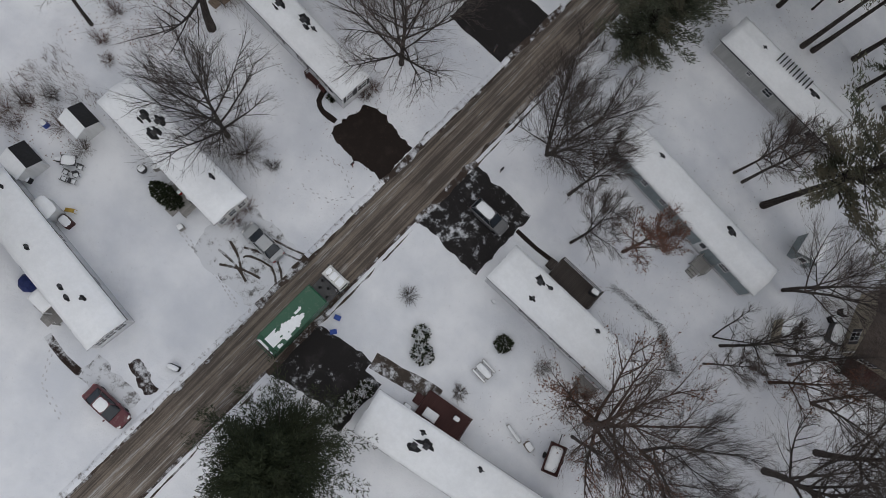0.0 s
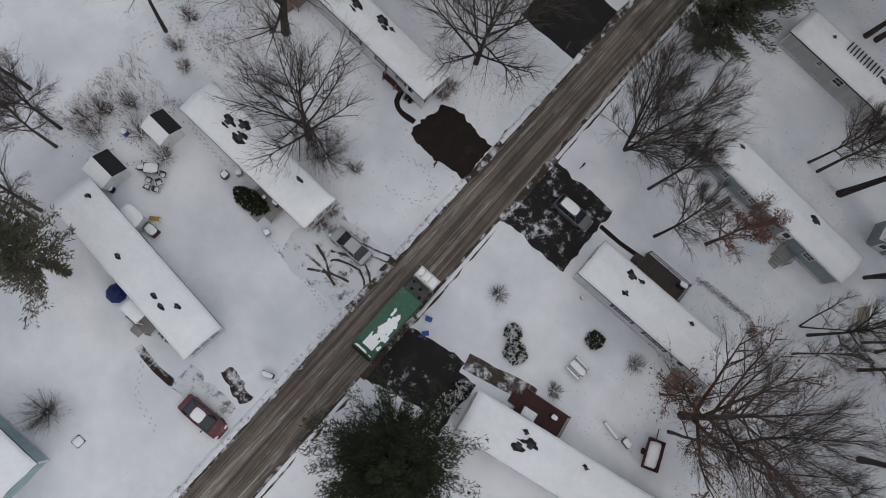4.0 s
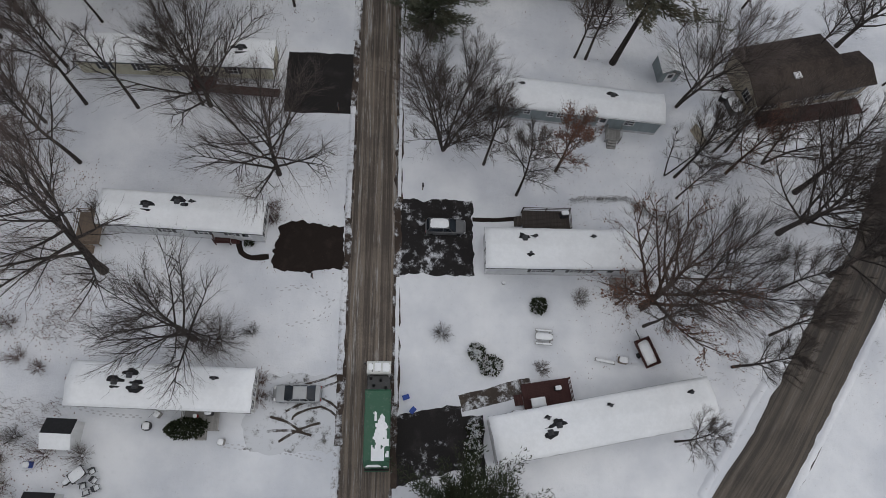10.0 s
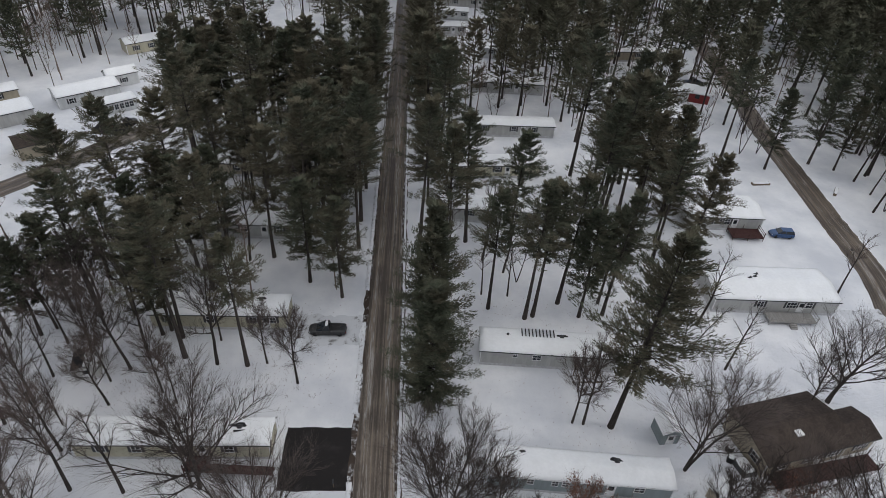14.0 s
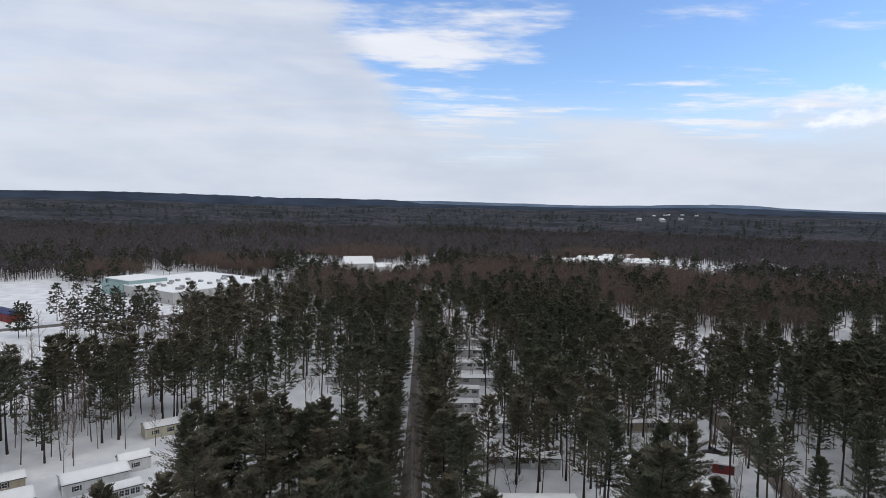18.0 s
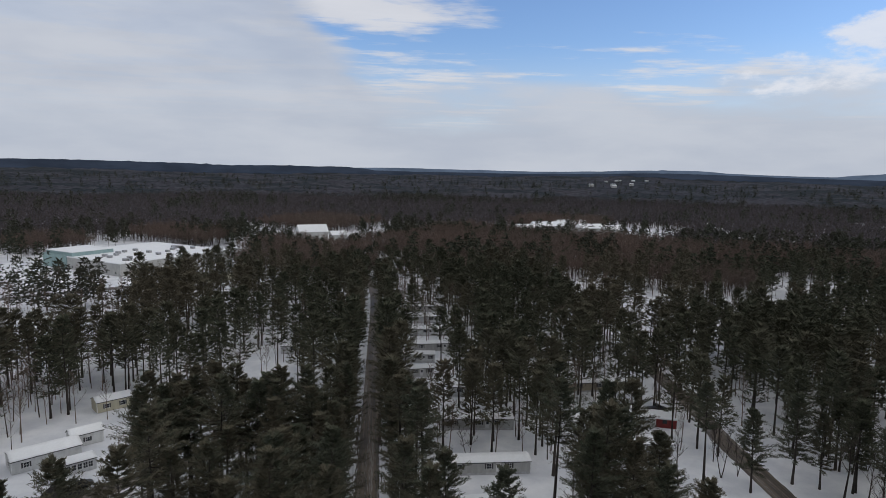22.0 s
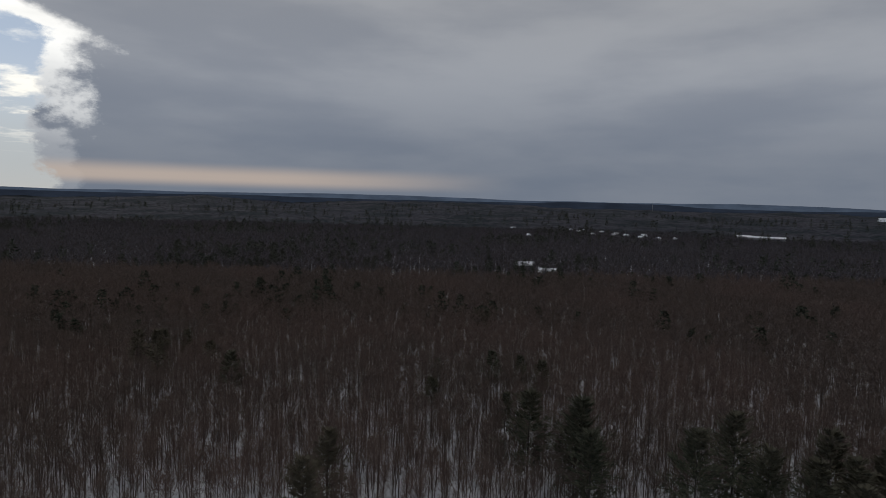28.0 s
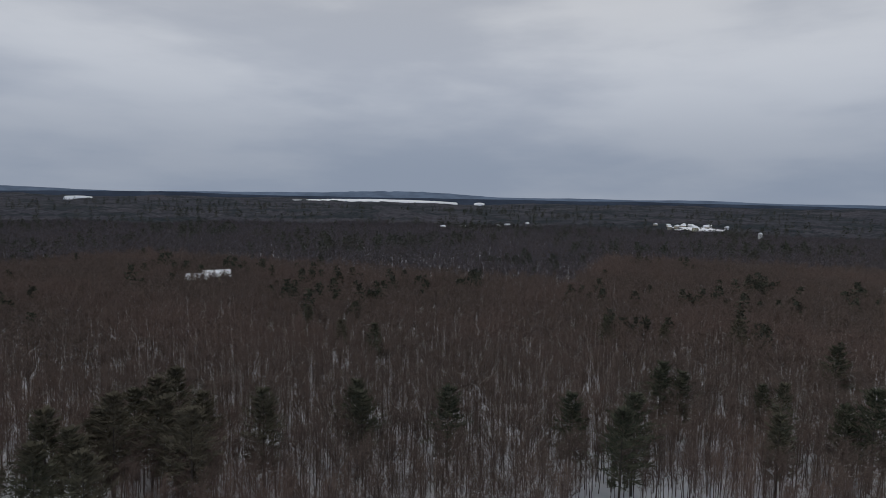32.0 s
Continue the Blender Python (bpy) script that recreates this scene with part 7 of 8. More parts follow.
# houses placed along the camera's lines of view, lifted to show above the trees
VILLAGES = [
    [(532.3, -994.8), (553.6, -979.4), (600.9, -1015.1), (627, -996.8), (644.4, -983.2), (773.8, -1072.1), (794.1, -1053.8), (885.9, -979.4), (691.7, -810.3)],
    [(-512.9, -1243.1), (-472.3, -1190), (-595, -1322.3), (-342.9, -1152.3), (-392.1, -1178.4), (-823, -1166.8), (-778.5, -1060.5), (-900.2, -1173.5), (-810.4, -1025.7), (-913.8, -1109.8), (-904.1, -1048.9), (-774.7, -828.7), (-850, -1111.7), (-874.2, -1073.1), (-840.4, -1063.4), (-828.8, -1102.1), (-861.6, -1053.8), (-883.8, -1131), (-811.4, -1082.7), (-893.5, -1097.2), (-832.6, -1135.9), (-854.8, -1087.6), (579.7, -966.8), (618.3, -1039.3), (666.6, -1024.8), (714.9, -1048.9), (753.5, -1024.8), (676.3, -966.8)],
    [(602.9, 661.9), (604.8, 702.4), (651.2, 684.1), (628, 665.7), (367.1, 612.6), (331.4, 518.9), (391.3, 681.2), (375.8, 516), (534.3, 92.9), (454.1, 37.8), (426.1, 42.7), (440.6, 77.4), (309.2, 308.3), (318.8, 332.5)],
    [(371, 624.2), (361.4, 581.7), (317.9, 483.1), (358.5, 531.4), (363.3, 489.9), (338.2, 511.2), (-151.6, 525.7), (3, 483.1), (-19.3, 453.2), (24.2, 501.5), (289.9, 453.2)],
]
r2 = random.Random(31)
for gi, group in enumerate(VILLAGES):
    for x, y in group:
        d = math.hypot(x, y + 25)
        block(x, y, r2.uniform(-40, 40), r2.uniform(6, 11), r2.uniform(5, 7), 4.0, 2.2, r2.choice([M_WHITE, M_PALE, M_TAN, M_CREAM]), "house with a snowy roof showing above the woods", base=(1.0 if d < 500 else 15.0 if gi == 1 and x < -700 else 8.0 if gi < 2 else 3.5), n=2)
for x, y, L in ((457, -1169, 60), (500, -1180, 24), (1618, 537, 90), (1720, 560, 90)):
    block(x, y, math.degrees(math.atan2(y + 25, x)) + 90, L, 16, 5, 2.0, M_PALE, "long low building with a snowy roof", base=(10 if x < 1000 else 22), name="hall", n=8)
for x, y, b0 in ((994, 2652, 30), (1060, 2700, 32), (1143, 2872, 33), (1178, 2795, 34), (1211, 2722, 34), (755, 1931, 26), (713, 2031, 27), (800, 2060, 28), (920, 2189, 28)):
    block(x, y, 10, 15, 8, 3.5, 1.4, M_PALE, "far house with a snowy roof among the hills", base=b0 - 1.5, n=2)
# a double house among bare trees
block(24.2, -476.1, 12, 17, 10, 5.5, 4, M_TAN, "tan house with a steep snow-streaked roof", n=3, base=5)
block(36.8, -466.4, 12, 12, 9, 5.0, 3.5, M_TAN, "tan house wing with a snow-streaked roof", n=2, base=5)
block(376.8, -451, 40, 16, 10, 5.5, 3.5, M_WHITE, "white house with a snowy roof in the wood", n=3, base=4)
block(329.5, -425.9, 35, 14, 10, 5.5, 3.5, M_TAN, "house with a snowy roof in the wood", n=3, base=4)


def snow_hill(x, y, rx, ry, rot, h, base, label, seed):
    """A bare hill under snow, far off."""
    n, m, vs, fs = 48, 10, [(0, 0, h)], []
    for j in range(1, m + 1):
        q = j / m
        for i in range(n):
            a = 6.28319 * i / n
            k = 1 + 0.12 * noise.noise(Vector((math.cos(a) * 2, math.sin(a) * 2, seed)))
            vs.append((rx * q * k * math.cos(a), ry * q * k * math.sin(a), h * (1 - q * q) * (1 + 0.15 * noise.noise(Vector((q * 5, a, seed)))) if q < 1 else -40))
    fs += [(0, 1 + i, 1 + (i + 1) % n) for i in range(n)]
    for j in range(m - 1):
        fs += [(1 + j * n + i, 1 + (j + 1) * n + i, 1 + (j + 1) * n + (i + 1) % n, 1 + j * n + (i + 1) % n) for i in range(n)]
    ob = part("ground", Build().face_set(vs, fs), M_ROOFSNOW, smooth=True)
    ob.matrix_world = pose(x, y, base, 0, 0, rot)
    return tagged(ob, label, "hill", kind="structure")


snow_hill(-640, -3240, 500, 170, -168, 12, 38, "broad bare hill covered with snow", 1)
# raised to about tree height so that it shows in the camera's view
snow_hill(-858, -1082, 62, 74, 0, 5, 12, "snowy open ground round the far village", 4)
snow_hill(745, -3150, 60, 40, 0, 4, 37, "small snow-covered clearing", 2)
snow_hill(-1120, -3060, 30, 30, 0, 5, 38, "small snow-covered clearing", 3)
part("mast", Build().lathe([(1.2, 0), (1.0, 26), (0.4, 40)], 6), M_STEEL).matrix_world = pose(1680, -2840, 40)
tagged(bpy.data.objects["mast"], "thin steel radio mast on a far hill", "mast")


# ---------- things in the yards ----------
def evergreen_shrub(x, y, rx, ry, h, label, snow=0.0, seed=1, rot=0.0, mat=None):
    """A dense shrub of many small sprays, some of them under snow."""
    g, green, white = random.Random(seed), Build(), Build()
    for i in range(int(420 * rx * ry * h) + 260):
        a, q = g.uniform(0, 6.283), g.uniform(0, 1) ** 0.5
        zz = h * (1 - q * q) ** 0.5 * g.uniform(0.55, 1.0)
        bump = 1 + 0.25 * noise.noise(Vector((math.cos(a) * 2, math.sin(a) * 2, seed)))
        c = Vector((rx * q * bump * math.cos(a), ry * q * bump * math.sin(a), max(0.05, zz)))
        v = (Vector((c.x / rx, c.y / ry, c.z / h + 0.3)) + Vector((g.gauss(0, 0.5), g.gauss(0, 0.5), g.gauss(0, 0.4)))).normalized() * g.uniform(0.18, 0.34)
        w = v.orthogonal().normalized() * 0.07
        w.rotate(Matrix.Rotation(g.uniform(0, 6.28), 3, v.normalized()))
        tgt = white if g.random() < snow * (0.35 + c.z / h) and noise.noise(Vector((c.x * 3, c.y * 3, seed + 4))) > -0.1 else green
        tgt.face_set([c - w, c + w, c + v * 0.7 + w * 1.2, c + v], [(0, 1, 2, 3)])
    root = thing("shrub", pose(x, y, 0, 0, 0, rot), label, "shrub", "shrubs in the yards")
    part("stem", Build().lathe([(0.07, 0), (0.05, h * 0.6)], 6), M_BARK, root)
    part("foliage", green, mat or M_FIR, root)
    if white.v:
        part("snow_cover", white, M_ROOFSNOW, root, "clots of snow on the leaves")
    return root


def twig_bush(x, y, r, h, label, seed=1, n=46, mat=None):
    g, b = random.Random(seed), Build()
    for i in range(n):
        a = g.uniform(0, 6.283)
        d = Vector((math.cos(a), math.sin(a), g.uniform(0.5, 1.8))).normalized()
        pts = bend((math.cos(a) * 0.1, math.sin(a) * 0.1, -0.05), d, h * g.uniform(0.7, 1.2), 3, g, 0.18, 0.0)
        b.tube(pts, [0.010, 0.008, 0.006, 0.003], 3, False)
        for k in range(11):
            p, e = on_line(pts, g.uniform(0.3, 1))
            q = p + (e + Vector((g.uniform(-1, 1), g.uniform(-1, 1), g.uniform(-0.3, 0.8)))).normalized() * r * g.uniform(0.25, 0.5)
            w = (q - p).orthogonal().normalized() * 0.008
            b.face_set([p - w, p + w, q], [(0, 1, 2)])
    root = thing("bush", pose(x, y, 0), label, "bush", "bare bushes in the yards")
    part("brush", b, mat or M_TWIG, root)
    return root


evergreen_shrub(18.2, -6.55, 0.85, 0.85, 1.3, "round dark evergreen shrub with little snow", 0.12, 1)
evergreen_shrub(11.3, -11.6, 0.85, 0.8, 1.2, "evergreen shrub clotted with snow", 0.8, 2)
evergreen_shrub(12.7, -13.0, 1.15, 1.0, 1.3, "wide evergreen shrub clotted with snow", 0.75, 3)
evergreen_shrub(-17.4, -19.3, 2.1, 0.95, 2.0, "clipped olive-green evergreen hedge", 0.04, 4, 8)
evergreen_shrub(-13.4, 0.3, 0.5, 0.4, 0.5, "low green shrub by the path", 0.1, 5)
evergreen_shrub(10.9, -19.6, 0.8, 0.9, 0.9, "dark shrub with snow on it beside the driveway", 0.7, 6)
evergreen_shrub(10.7, -21.4, 0.85, 1.1, 0.9, "dark shrub with snow on it beside the driveway", 0.7, 7)
evergreen_shrub(10.6, -23.3, 0.7, 0.9, 0.9, "dark shrub with snow on it beside the driveway", 0.7, 8)
evergreen_shrub(-13.6, -34.0, 1.3, 0.5, 0.8, "dark shrub beside the home's wall", 0.5, 9)
evergreen_shrub(57.5, 119, 2.0, 1.6, 2.4, "dark rounded evergreen bush among the homes", 0.1, 10)
for i, (x, y, r, h, lb) in enumerate(((7.6, -9.6, 0.9, 1.3, "small bare bush standing in snow"), (22.8, -5.7, 1.1, 1.5, "bare twiggy bush beside the home"), (18.2, -13.3, 1.0, 1.0, "grey twiggy bush dusted with snow"), (-12.2, -9.6, 0.7, 1.1, "small dark bare bush in the yard"),
                                      (-15.4, -10.6, 2.4, 3.6, "tall bare lilac-like bush beside the home"), (-10.9, -14.6, 1.0, 1.3, "reddish bare bush by the end wall"), (-10.8, -16.4, 1.0, 1.3, "reddish bare bush by the end wall"), (-11.0, 3.0, 1.0, 1.1, "reddish bare bush by the white home"), (-11.0, 4.4, 0.9, 1.1, "reddish bare bush by the white home"),
                                      (-27.0, -21.8, 1.3, 1.6, "bare bush between the sheds"), (-35.2, -22.6, 1.6, 1.5, "bare brush at the yard's edge"), (-33.6, -20.0, 1.4, 1.4, "bare brush at the yard's edge"), (-16.8, -46.0, 2.0, 2.6, "bare bush with dark crooked stems"), (42, 27, 1.8, 2.4, "bare bush beside the shed"), (12.8, 20.2, 0.9, 1.0, "bare bush at the home's end"), (-30.2, 3.8, 1.0, 1.0, "brush beside the brown deck"))):
    twig_bush(x, y, r, h, lb, 60 + i, 80 if r < 2 else 200, M_OAKBRUSH if "reddish" in lb else None)


for i, (x, y) in enumerate([(-35.7, -24.2), (-34.6, -22.0), (-30.4, -21.7), (-34.8, -12.4), (-32.8, -13.5), (-33.8, -24.4), (-36.3, -9.1), (-29.7, -20.9)]):
    twig_bush(x, y, (1.3, 0.9, 1.1)[i % 3], (1.4, 1.0, 1.8)[i % 3], "reddish leafless brush at the edge of the yard", 60 + i, 62, M_OAKBRUSH)


def picnic_table(x, y, rot):
    root = thing("picnic_table", pose(x, y, 0, 0, 0, rot), "grey picnic table with benches under smooth snow", "table")
    for i in range(5):
        part("board", Build().box(-0.95, -0.37 + i * 0.15, 0.70, 0.95, -0.24 + i * 0.15, 0.74, 0.01), M_GREYWOOD, root)
    for s in (-1, 1):
        part("bench", Build().box(-0.95, s * 0.72 - 0.13, 0.42, 0.95, s * 0.72 + 0.13, 0.46, 0.01), M_GREYWOOD, root)
        part("brace", Build().box(s * 0.7 - 0.04, -0.75, 0.36, s * 0.7 + 0.04, 0.75, 0.42), M_GREYWOOD, root)
        for q in (-1, 1):
            part("leg", Build().tube([(s * 0.7, q * 0.62, 0), (s * 0.7, q * 0.25, 0.7)], [0.05, 0.05], 4), M_GREYWOOD, root)
    snow_cap(root, -0.93, -0.36, 0.93, 0.36, 0.735, 0.09, 4)
    for s in (-1, 1):
        snow_cap(root, -0.9, s * 0.72 - 0.10, 0.9, s * 0.72 + 0.10, 0.455, 0.06, 6 + s)
    return root


picnic_table(18.5, -10.0, -4)


def snowy_item(name, x, y, rot, L, W, h, mat, label, cat, legs=False):
    """A low yard thing with a pillow of snow on top."""
    root = thing(name, pose(x, y, 0, 0, 0, rot), label, cat)
    if legs:
        part("top", Build().box(-L / 2, -W / 2, h - 0.06, L / 2, W / 2, h, 0.02), mat, root)
        for sx in (-1, 1):
            for sy in (-1, 1):
                part("leg", Build().tube([(sx * (L / 2 - 0.06), sy * (W / 2 - 0.06), 0), (sx * (L / 2 - 0.1), sy * (W / 2 - 0.1), h - 0.05)], [0.025, 0.025], 5), mat, root)
    else:
        part("body", Build().box(-L / 2, -W / 2, 0, L / 2, W / 2, h, min(0.08, h / 3)), mat, root)
    snow_cap(root, -L / 2 * 0.95, -W / 2 * 0.95, L / 2 * 0.95, W / 2 * 0.95, h - 0.005, 0.1, x + y)
    return root


def garden_chair(x, y, rot, mat, label):
    root = thing("garden_chair", pose(x, y, 0, 0, 0, rot), label, "chair", "chairs in the yard")
    part("seat", Build().box(-0.25, -0.25, 0.38, 0.25, 0.25, 0.42, 0.02), mat, root)
    part("backrest", Build().box(-0.27, 0.22, 0.42, 0.27, 0.28, 0.95, 0.02), mat, root)
    for s in (-1, 1):
        part("armrest", Build().box(s * 0.27 - 0.03, -0.22, 0.6, s * 0.27 + 0.03, 0.25, 0.64, 0.01), mat, root)
        for q in (-0.2, 0.2):
            part("leg", Build().tube([(s * 0.23, q, 0), (s * 0.22, q, 0.4)], [0.02, 0.02], 5), mat, root)
    snow_cap(root, -0.23, -0.22, 0.23, 0.2, 0.415, 0.1, x)
    return root


# snowed-in table and chairs between the sheds and the home
snowy_item("garden_table", -26.9, -23.5, 40, 1.5, 1.1, 0.72, M_DARKTRIM, "dark garden table under thick snow", "table", True)
for x, y, r in ((-25.6, -23.2, 30), (-25.3, -24.0, 60), (-26.2, -24.5, 20), (-25.8, -25.1, 200), (-25.0, -24.7, 120)):
    garden_chair(x, y, r, M_DARKTRIM, "dark garden chair filled with snow")
snowy_item("wheelbarrow", -27.7, -24.0, 40, 1.1, 0.5, 0.5, M_RUBBER, "dark tipped cart beside a snowy table", "cart")
root = thing("fire_drum", pose(-21.3, -19.1, 0), "dark round drum with a lid of snow", "drum")
part("drum", Build().lathe([(0.42, 0), (0.45, 0.1), (0.45, 0.55), (0.42, 0.6)], 16), M_DARKTRIM, root)
snow_cap(root, -0.34, -0.34, 0.34, 0.34, 0.6, 0.09, 3)
# lean-to beside the long home
root = thing("lean_to", pose(-24.1, -28.3, 0, 0, 0, 0), "small entrance lean-to with a snowy roof and dark walls", "porch")
part("wall", Build().box(-1.0, -1.0, 0, 1.0, 0.9, 2.0), M_WHITE, root)
snow_cap(root, -1.15, -1.0, 1.15, 1.0, 2.0, 0.12, 8)
snowy_item("firewood_stack", -22.3, -27.9, 0, 1.3, 0.9, 0.8, M_REDWOOD, "stack of reddish firewood partly under snow", "firewood")
root = thing("toy_slide", pose(-23.0, -26.9, 0, 0, 0, 30), "yellow plastic toy slide in the snow", "toy")
part("chute", Build().prism([(-0.6, 0.05), (0.6, 0.7), (0.6, 0.8), (-0.6, 0.15)], -0.2, 0.2), M_YELLOWPLASTIC, root)
for s in (-1, 1):
    part("leg", Build().tube([(0.55, s * 0.18, 0), (0.55, s * 0.18, 0.75)], [0.03, 0.03], 5), M_YELLOWPLASTIC, root)
for i, (x, y, mt, lb) in enumerate(((-31.6, -22.6, M_BLUEPLASTIC, "dark blue bin behind the shed"), (-28.2, -27.6, M_RUBBER, "snow-topped bin beside the shed"), (-28.0, -16.4, M_RUBBER, "dark bin beside the small shed"), (-20.4, -18.0, M_GREYWOOD, "grey crate against the home"), (-14.0, -20.6, M_GREYWOOD, "small crate at the foot of the steps"))):
    snowy_item("bin", x, y, 20 * i, 0.6, 0.6, 0.75, mt, lb, "bin")


def recycling_bin(x, y, rot):
    root = thing("recycling_bin", pose(x, y, 0, 0, 0, rot), "blue plastic recycling bin at the roadside", "bin", "recycling bins")
    part("tub", Build().box(-0.32, -0.22, 0, 0.32, 0.22, 0.36, 0.04), M_BLUEPLASTIC, root)
    part("rim", Build().box(-0.35, -0.25, 0.36, 0.35, 0.25, 0.40, 0.02), M_BLUEPLASTIC, root)
    return root


recycling_bin(3.9, -16.3, 20)
recycling_bin(4.6, -17.6, 50)


def mailbox(x, y, rot=0):
    root = thing("mailbox", pose(x, y, 0, 0, 0, rot), "small mailbox on a thin post beside the lane", "mailbox")
    part("post", Build().box(-0.05, -0.05, -0.1, 0.05, 0.05, 1.1, 0.01), M_WOOD, root)
    part("box", Build().prism([(-0.1, 1.1), (0.1, 1.1), (0.1, 1.25), (0.05, 1.33), (-0.05, 1.33), (-0.1, 1.25)], -0.24, 0.24), M_DARKTRIM, root)
    part("flag", Build().box(0.1, -0.1, 1.2, 0.115, 0.05, 1.3), M_TAILRED, root)
    return root


for x, y in ((5.5, 7.2), (-4.6, 17.4), (-6.3, -3.7), (82.9, 62.9)):
    mailbox(x, y)
# porches and decks
deck(16.8, 2.2, 22.3, 4.6, 0.7, M_DARKWOOD, "dark brown wooden deck with rails beside the white home", "w", "ne", name="deck")
snowy_item("barbecue", 21.6, 4.0, 10, 0.9, 0.6, 0.95, M_DARKTRIM, "covered barbecue with snow on top on the deck", "barbecue").location.z = 0.7
deck(26.2, -4.7, 28.4, -3.3, 0.7, M_GREYWOOD, "small grey landing with rails at the back door", "s", "sew")
deck(-17.0, -0.1, -15.3, 1.4, 0.8, M_REDWOOD, "small dark wooden porch with steps", "e", "sw")
deck(-31.4, -0.5, -28.9, 3.2, 0.8, M_WOOD, "weathered brown deck at the home's end", "s", "nsw")
deck(-20.5, 18.8, -11.6, 19.9, 0.6, M_REDWOOD, "long dark brown ramp beside the cream home", "", "s", rot=-3)
deck(-21.8, 18.9, -19.0, 20.9, 0.9, M_REDWOOD, "dark wooden porch at the ramp's end", "", "sw")
deck(-17.8, -19.6, -14.4, -17.4, 0.6, M_GREYWOOD, "snowy porch with steps and a few things on it", "s", "we")
snowy_item("stool", -16.6, -18.2, 0, 0.4, 0.4, 0.5, M_TAILRED, "small red stool on the porch", "stool").location.z = 0.6
snowy_item("barbecue", -15.3, -17.9, 0, 0.7, 0.5, 0.9, M_DARKTRIM, "dark barbecue on the porch", "barbecue").location.z = 0.6
deck(15.9, -17.6, 21.0, -14.7, 0.5, M_REDWOOD, "dark red-brown deck cleared of snow", "w", "ne", rot=8)
snowy_item("garden_table", 17.4, -16.9, 8, 1.5, 1.0, 0.75, M_TRIM, "white table thick with snow on the deck", "table", True).location.z = 0.5
snowy_item("cooler", 19.6, -15.4, 8, 0.7, 0.5, 0.5, M_RUBBER, "dark chest with snow on its lid", "chest").location.z = 0.5
snowy_item("bin", 21.8, -17.0, 8, 1.1, 0.8, 0.8, M_GREYWOOD, "grey storage box under snow beside the deck", "box")
snowy_item("bin", 15.2, -17.9, 8, 0.9, 0.6, 0.8, M_GREYWOOD, "grey storage box under snow beside the deck", "box")
deck(-17.6, -35.2, -15.0, -33.6, 0.6, M_GREYWOOD, "small porch with an awning of snow", "s", "sw")
root = thing("awning", pose(-17.2, -34.1, 0), "white porch awning under snow on thin posts", "awning")
part("roof", Build().box(-1.1, -0.8, 2.3, 1.1, 0.8, 2.38, 0.03), M_TRIM, root)
for sx in (-1, 1):
    part("post", Build().box(sx * 1.0 - 0.04, -0.76, 0, sx * 1.0 + 0.04, -0.68, 2.3), M_TRIM, root)
snow_cap(root, -1.05, -0.75, 1.05, 0.75, 2.37, 0.1, 2)
root = thing("tarp_heap", pose(-20.3, -34.4, 0, 0, 0, 10), "dark blue tarpaulin draped over stored things", "tarpaulin")
part("tarp", Build().lathe([(1.0, 0.0), (0.95, 0.35), (0.6, 0.9), (0.15, 1.05)], 9), M_TARP, root)
deck(59.5, 44.6, 67.0, 46.9, 0.7, M_GREYWOOD, "grey porch with rails and steps at the wide home", "s", "sew", rot=-1.5)
deck(62.6, 66.4, 68.4, 69.3, 0.8, M_REDWOOD, "red-railed porch in front of the home", "", "sew", rot=-1.5)
deck(27.6, 14.1, 29.4, 15.6, 0.7, M_GREYWOOD, "small grey steps at the side door", "s", "ew", rot=-7)


def pergola(x, y, rot, L, W, h):
    root = thing("pergola", pose(x, y, 0, 0, 0, rot), "dark wooden frame like a small pergola", "pergola")
    for sx in (-1, 1):
        for sy in (-1, 1):
            part("post", Build().box(sx * L / 2 - 0.06, sy * W / 2 - 0.06, 0, sx * L / 2 + 0.06, sy * W / 2 + 0.06, h, 0.01), M_WOOD, root)
    for sy in (-1, 1):
        part("beam", Build().box(-L / 2 - 0.2, sy * W / 2 - 0.06, h, L / 2 + 0.2, sy * W / 2 + 0.06, h + 0.15, 0.01), M_WOOD, root)
    for sx in (-1, -0.33, 0.33, 1):
        part("rafter", Build().box(sx * L / 2 - 0.04, -W / 2 - 0.2, h + 0.15, sx * L / 2 + 0.04, W / 2 + 0.2, h + 0.27, 0.01), M_WOOD, root)
    return root


pergola(28.1, 32.8, 0, 3.0, 2.8, 1.9)
# slats that show through the snow on the pale home's roof
root = thing("roof_ladder", pose(21.9, 39.0, 3.32, 0, 0, -4), "dark slatted frame lying on a snowy roof", "frame")
for i in range(10):
    part("slat", Build().box(-2.3 + i * 0.5, -0.8, 0, -2.15 + i * 0.5, 0.7, 0.16, 0.01), M_DARKTRIM, root)
# boat-like trailer and a board by the big oak
root = thing("utility_trailer", pose(29.6, -11.6, 0, 0, 0, -70), "red-brown utility trailer with snow in its bed", "trailer")
part("bed", Build().box(-1.5, -0.8, 0.5, 1.5, 0.8, 0.56), M_REDWOOD, root)
for s in (-1, 1):
    part("side", Build().box(-1.5, s * 0.8 - 0.04, 0.5, 1.5, s * 0.8 + 0.04, 0.95, 0.01), M_REDWOOD, root)
    part("end", Build().box(s * 1.5 - 0.04, -0.8, 0.5, s * 1.5 + 0.04, 0.8, 0.95, 0.01), M_REDWOOD, root)
    wheel(root, 0, s * 0.95, 0.3, 0.2)
part("drawbar", Build().tube([(-1.5, 0, 0.45), (-2.6, 0, 0.4)], [0.05, 0.05], 5), M_RUBBER, root)
snow_cap(root, -1.3, -0.7, 1.3, 0.7, 0.56, 0.12, 5)
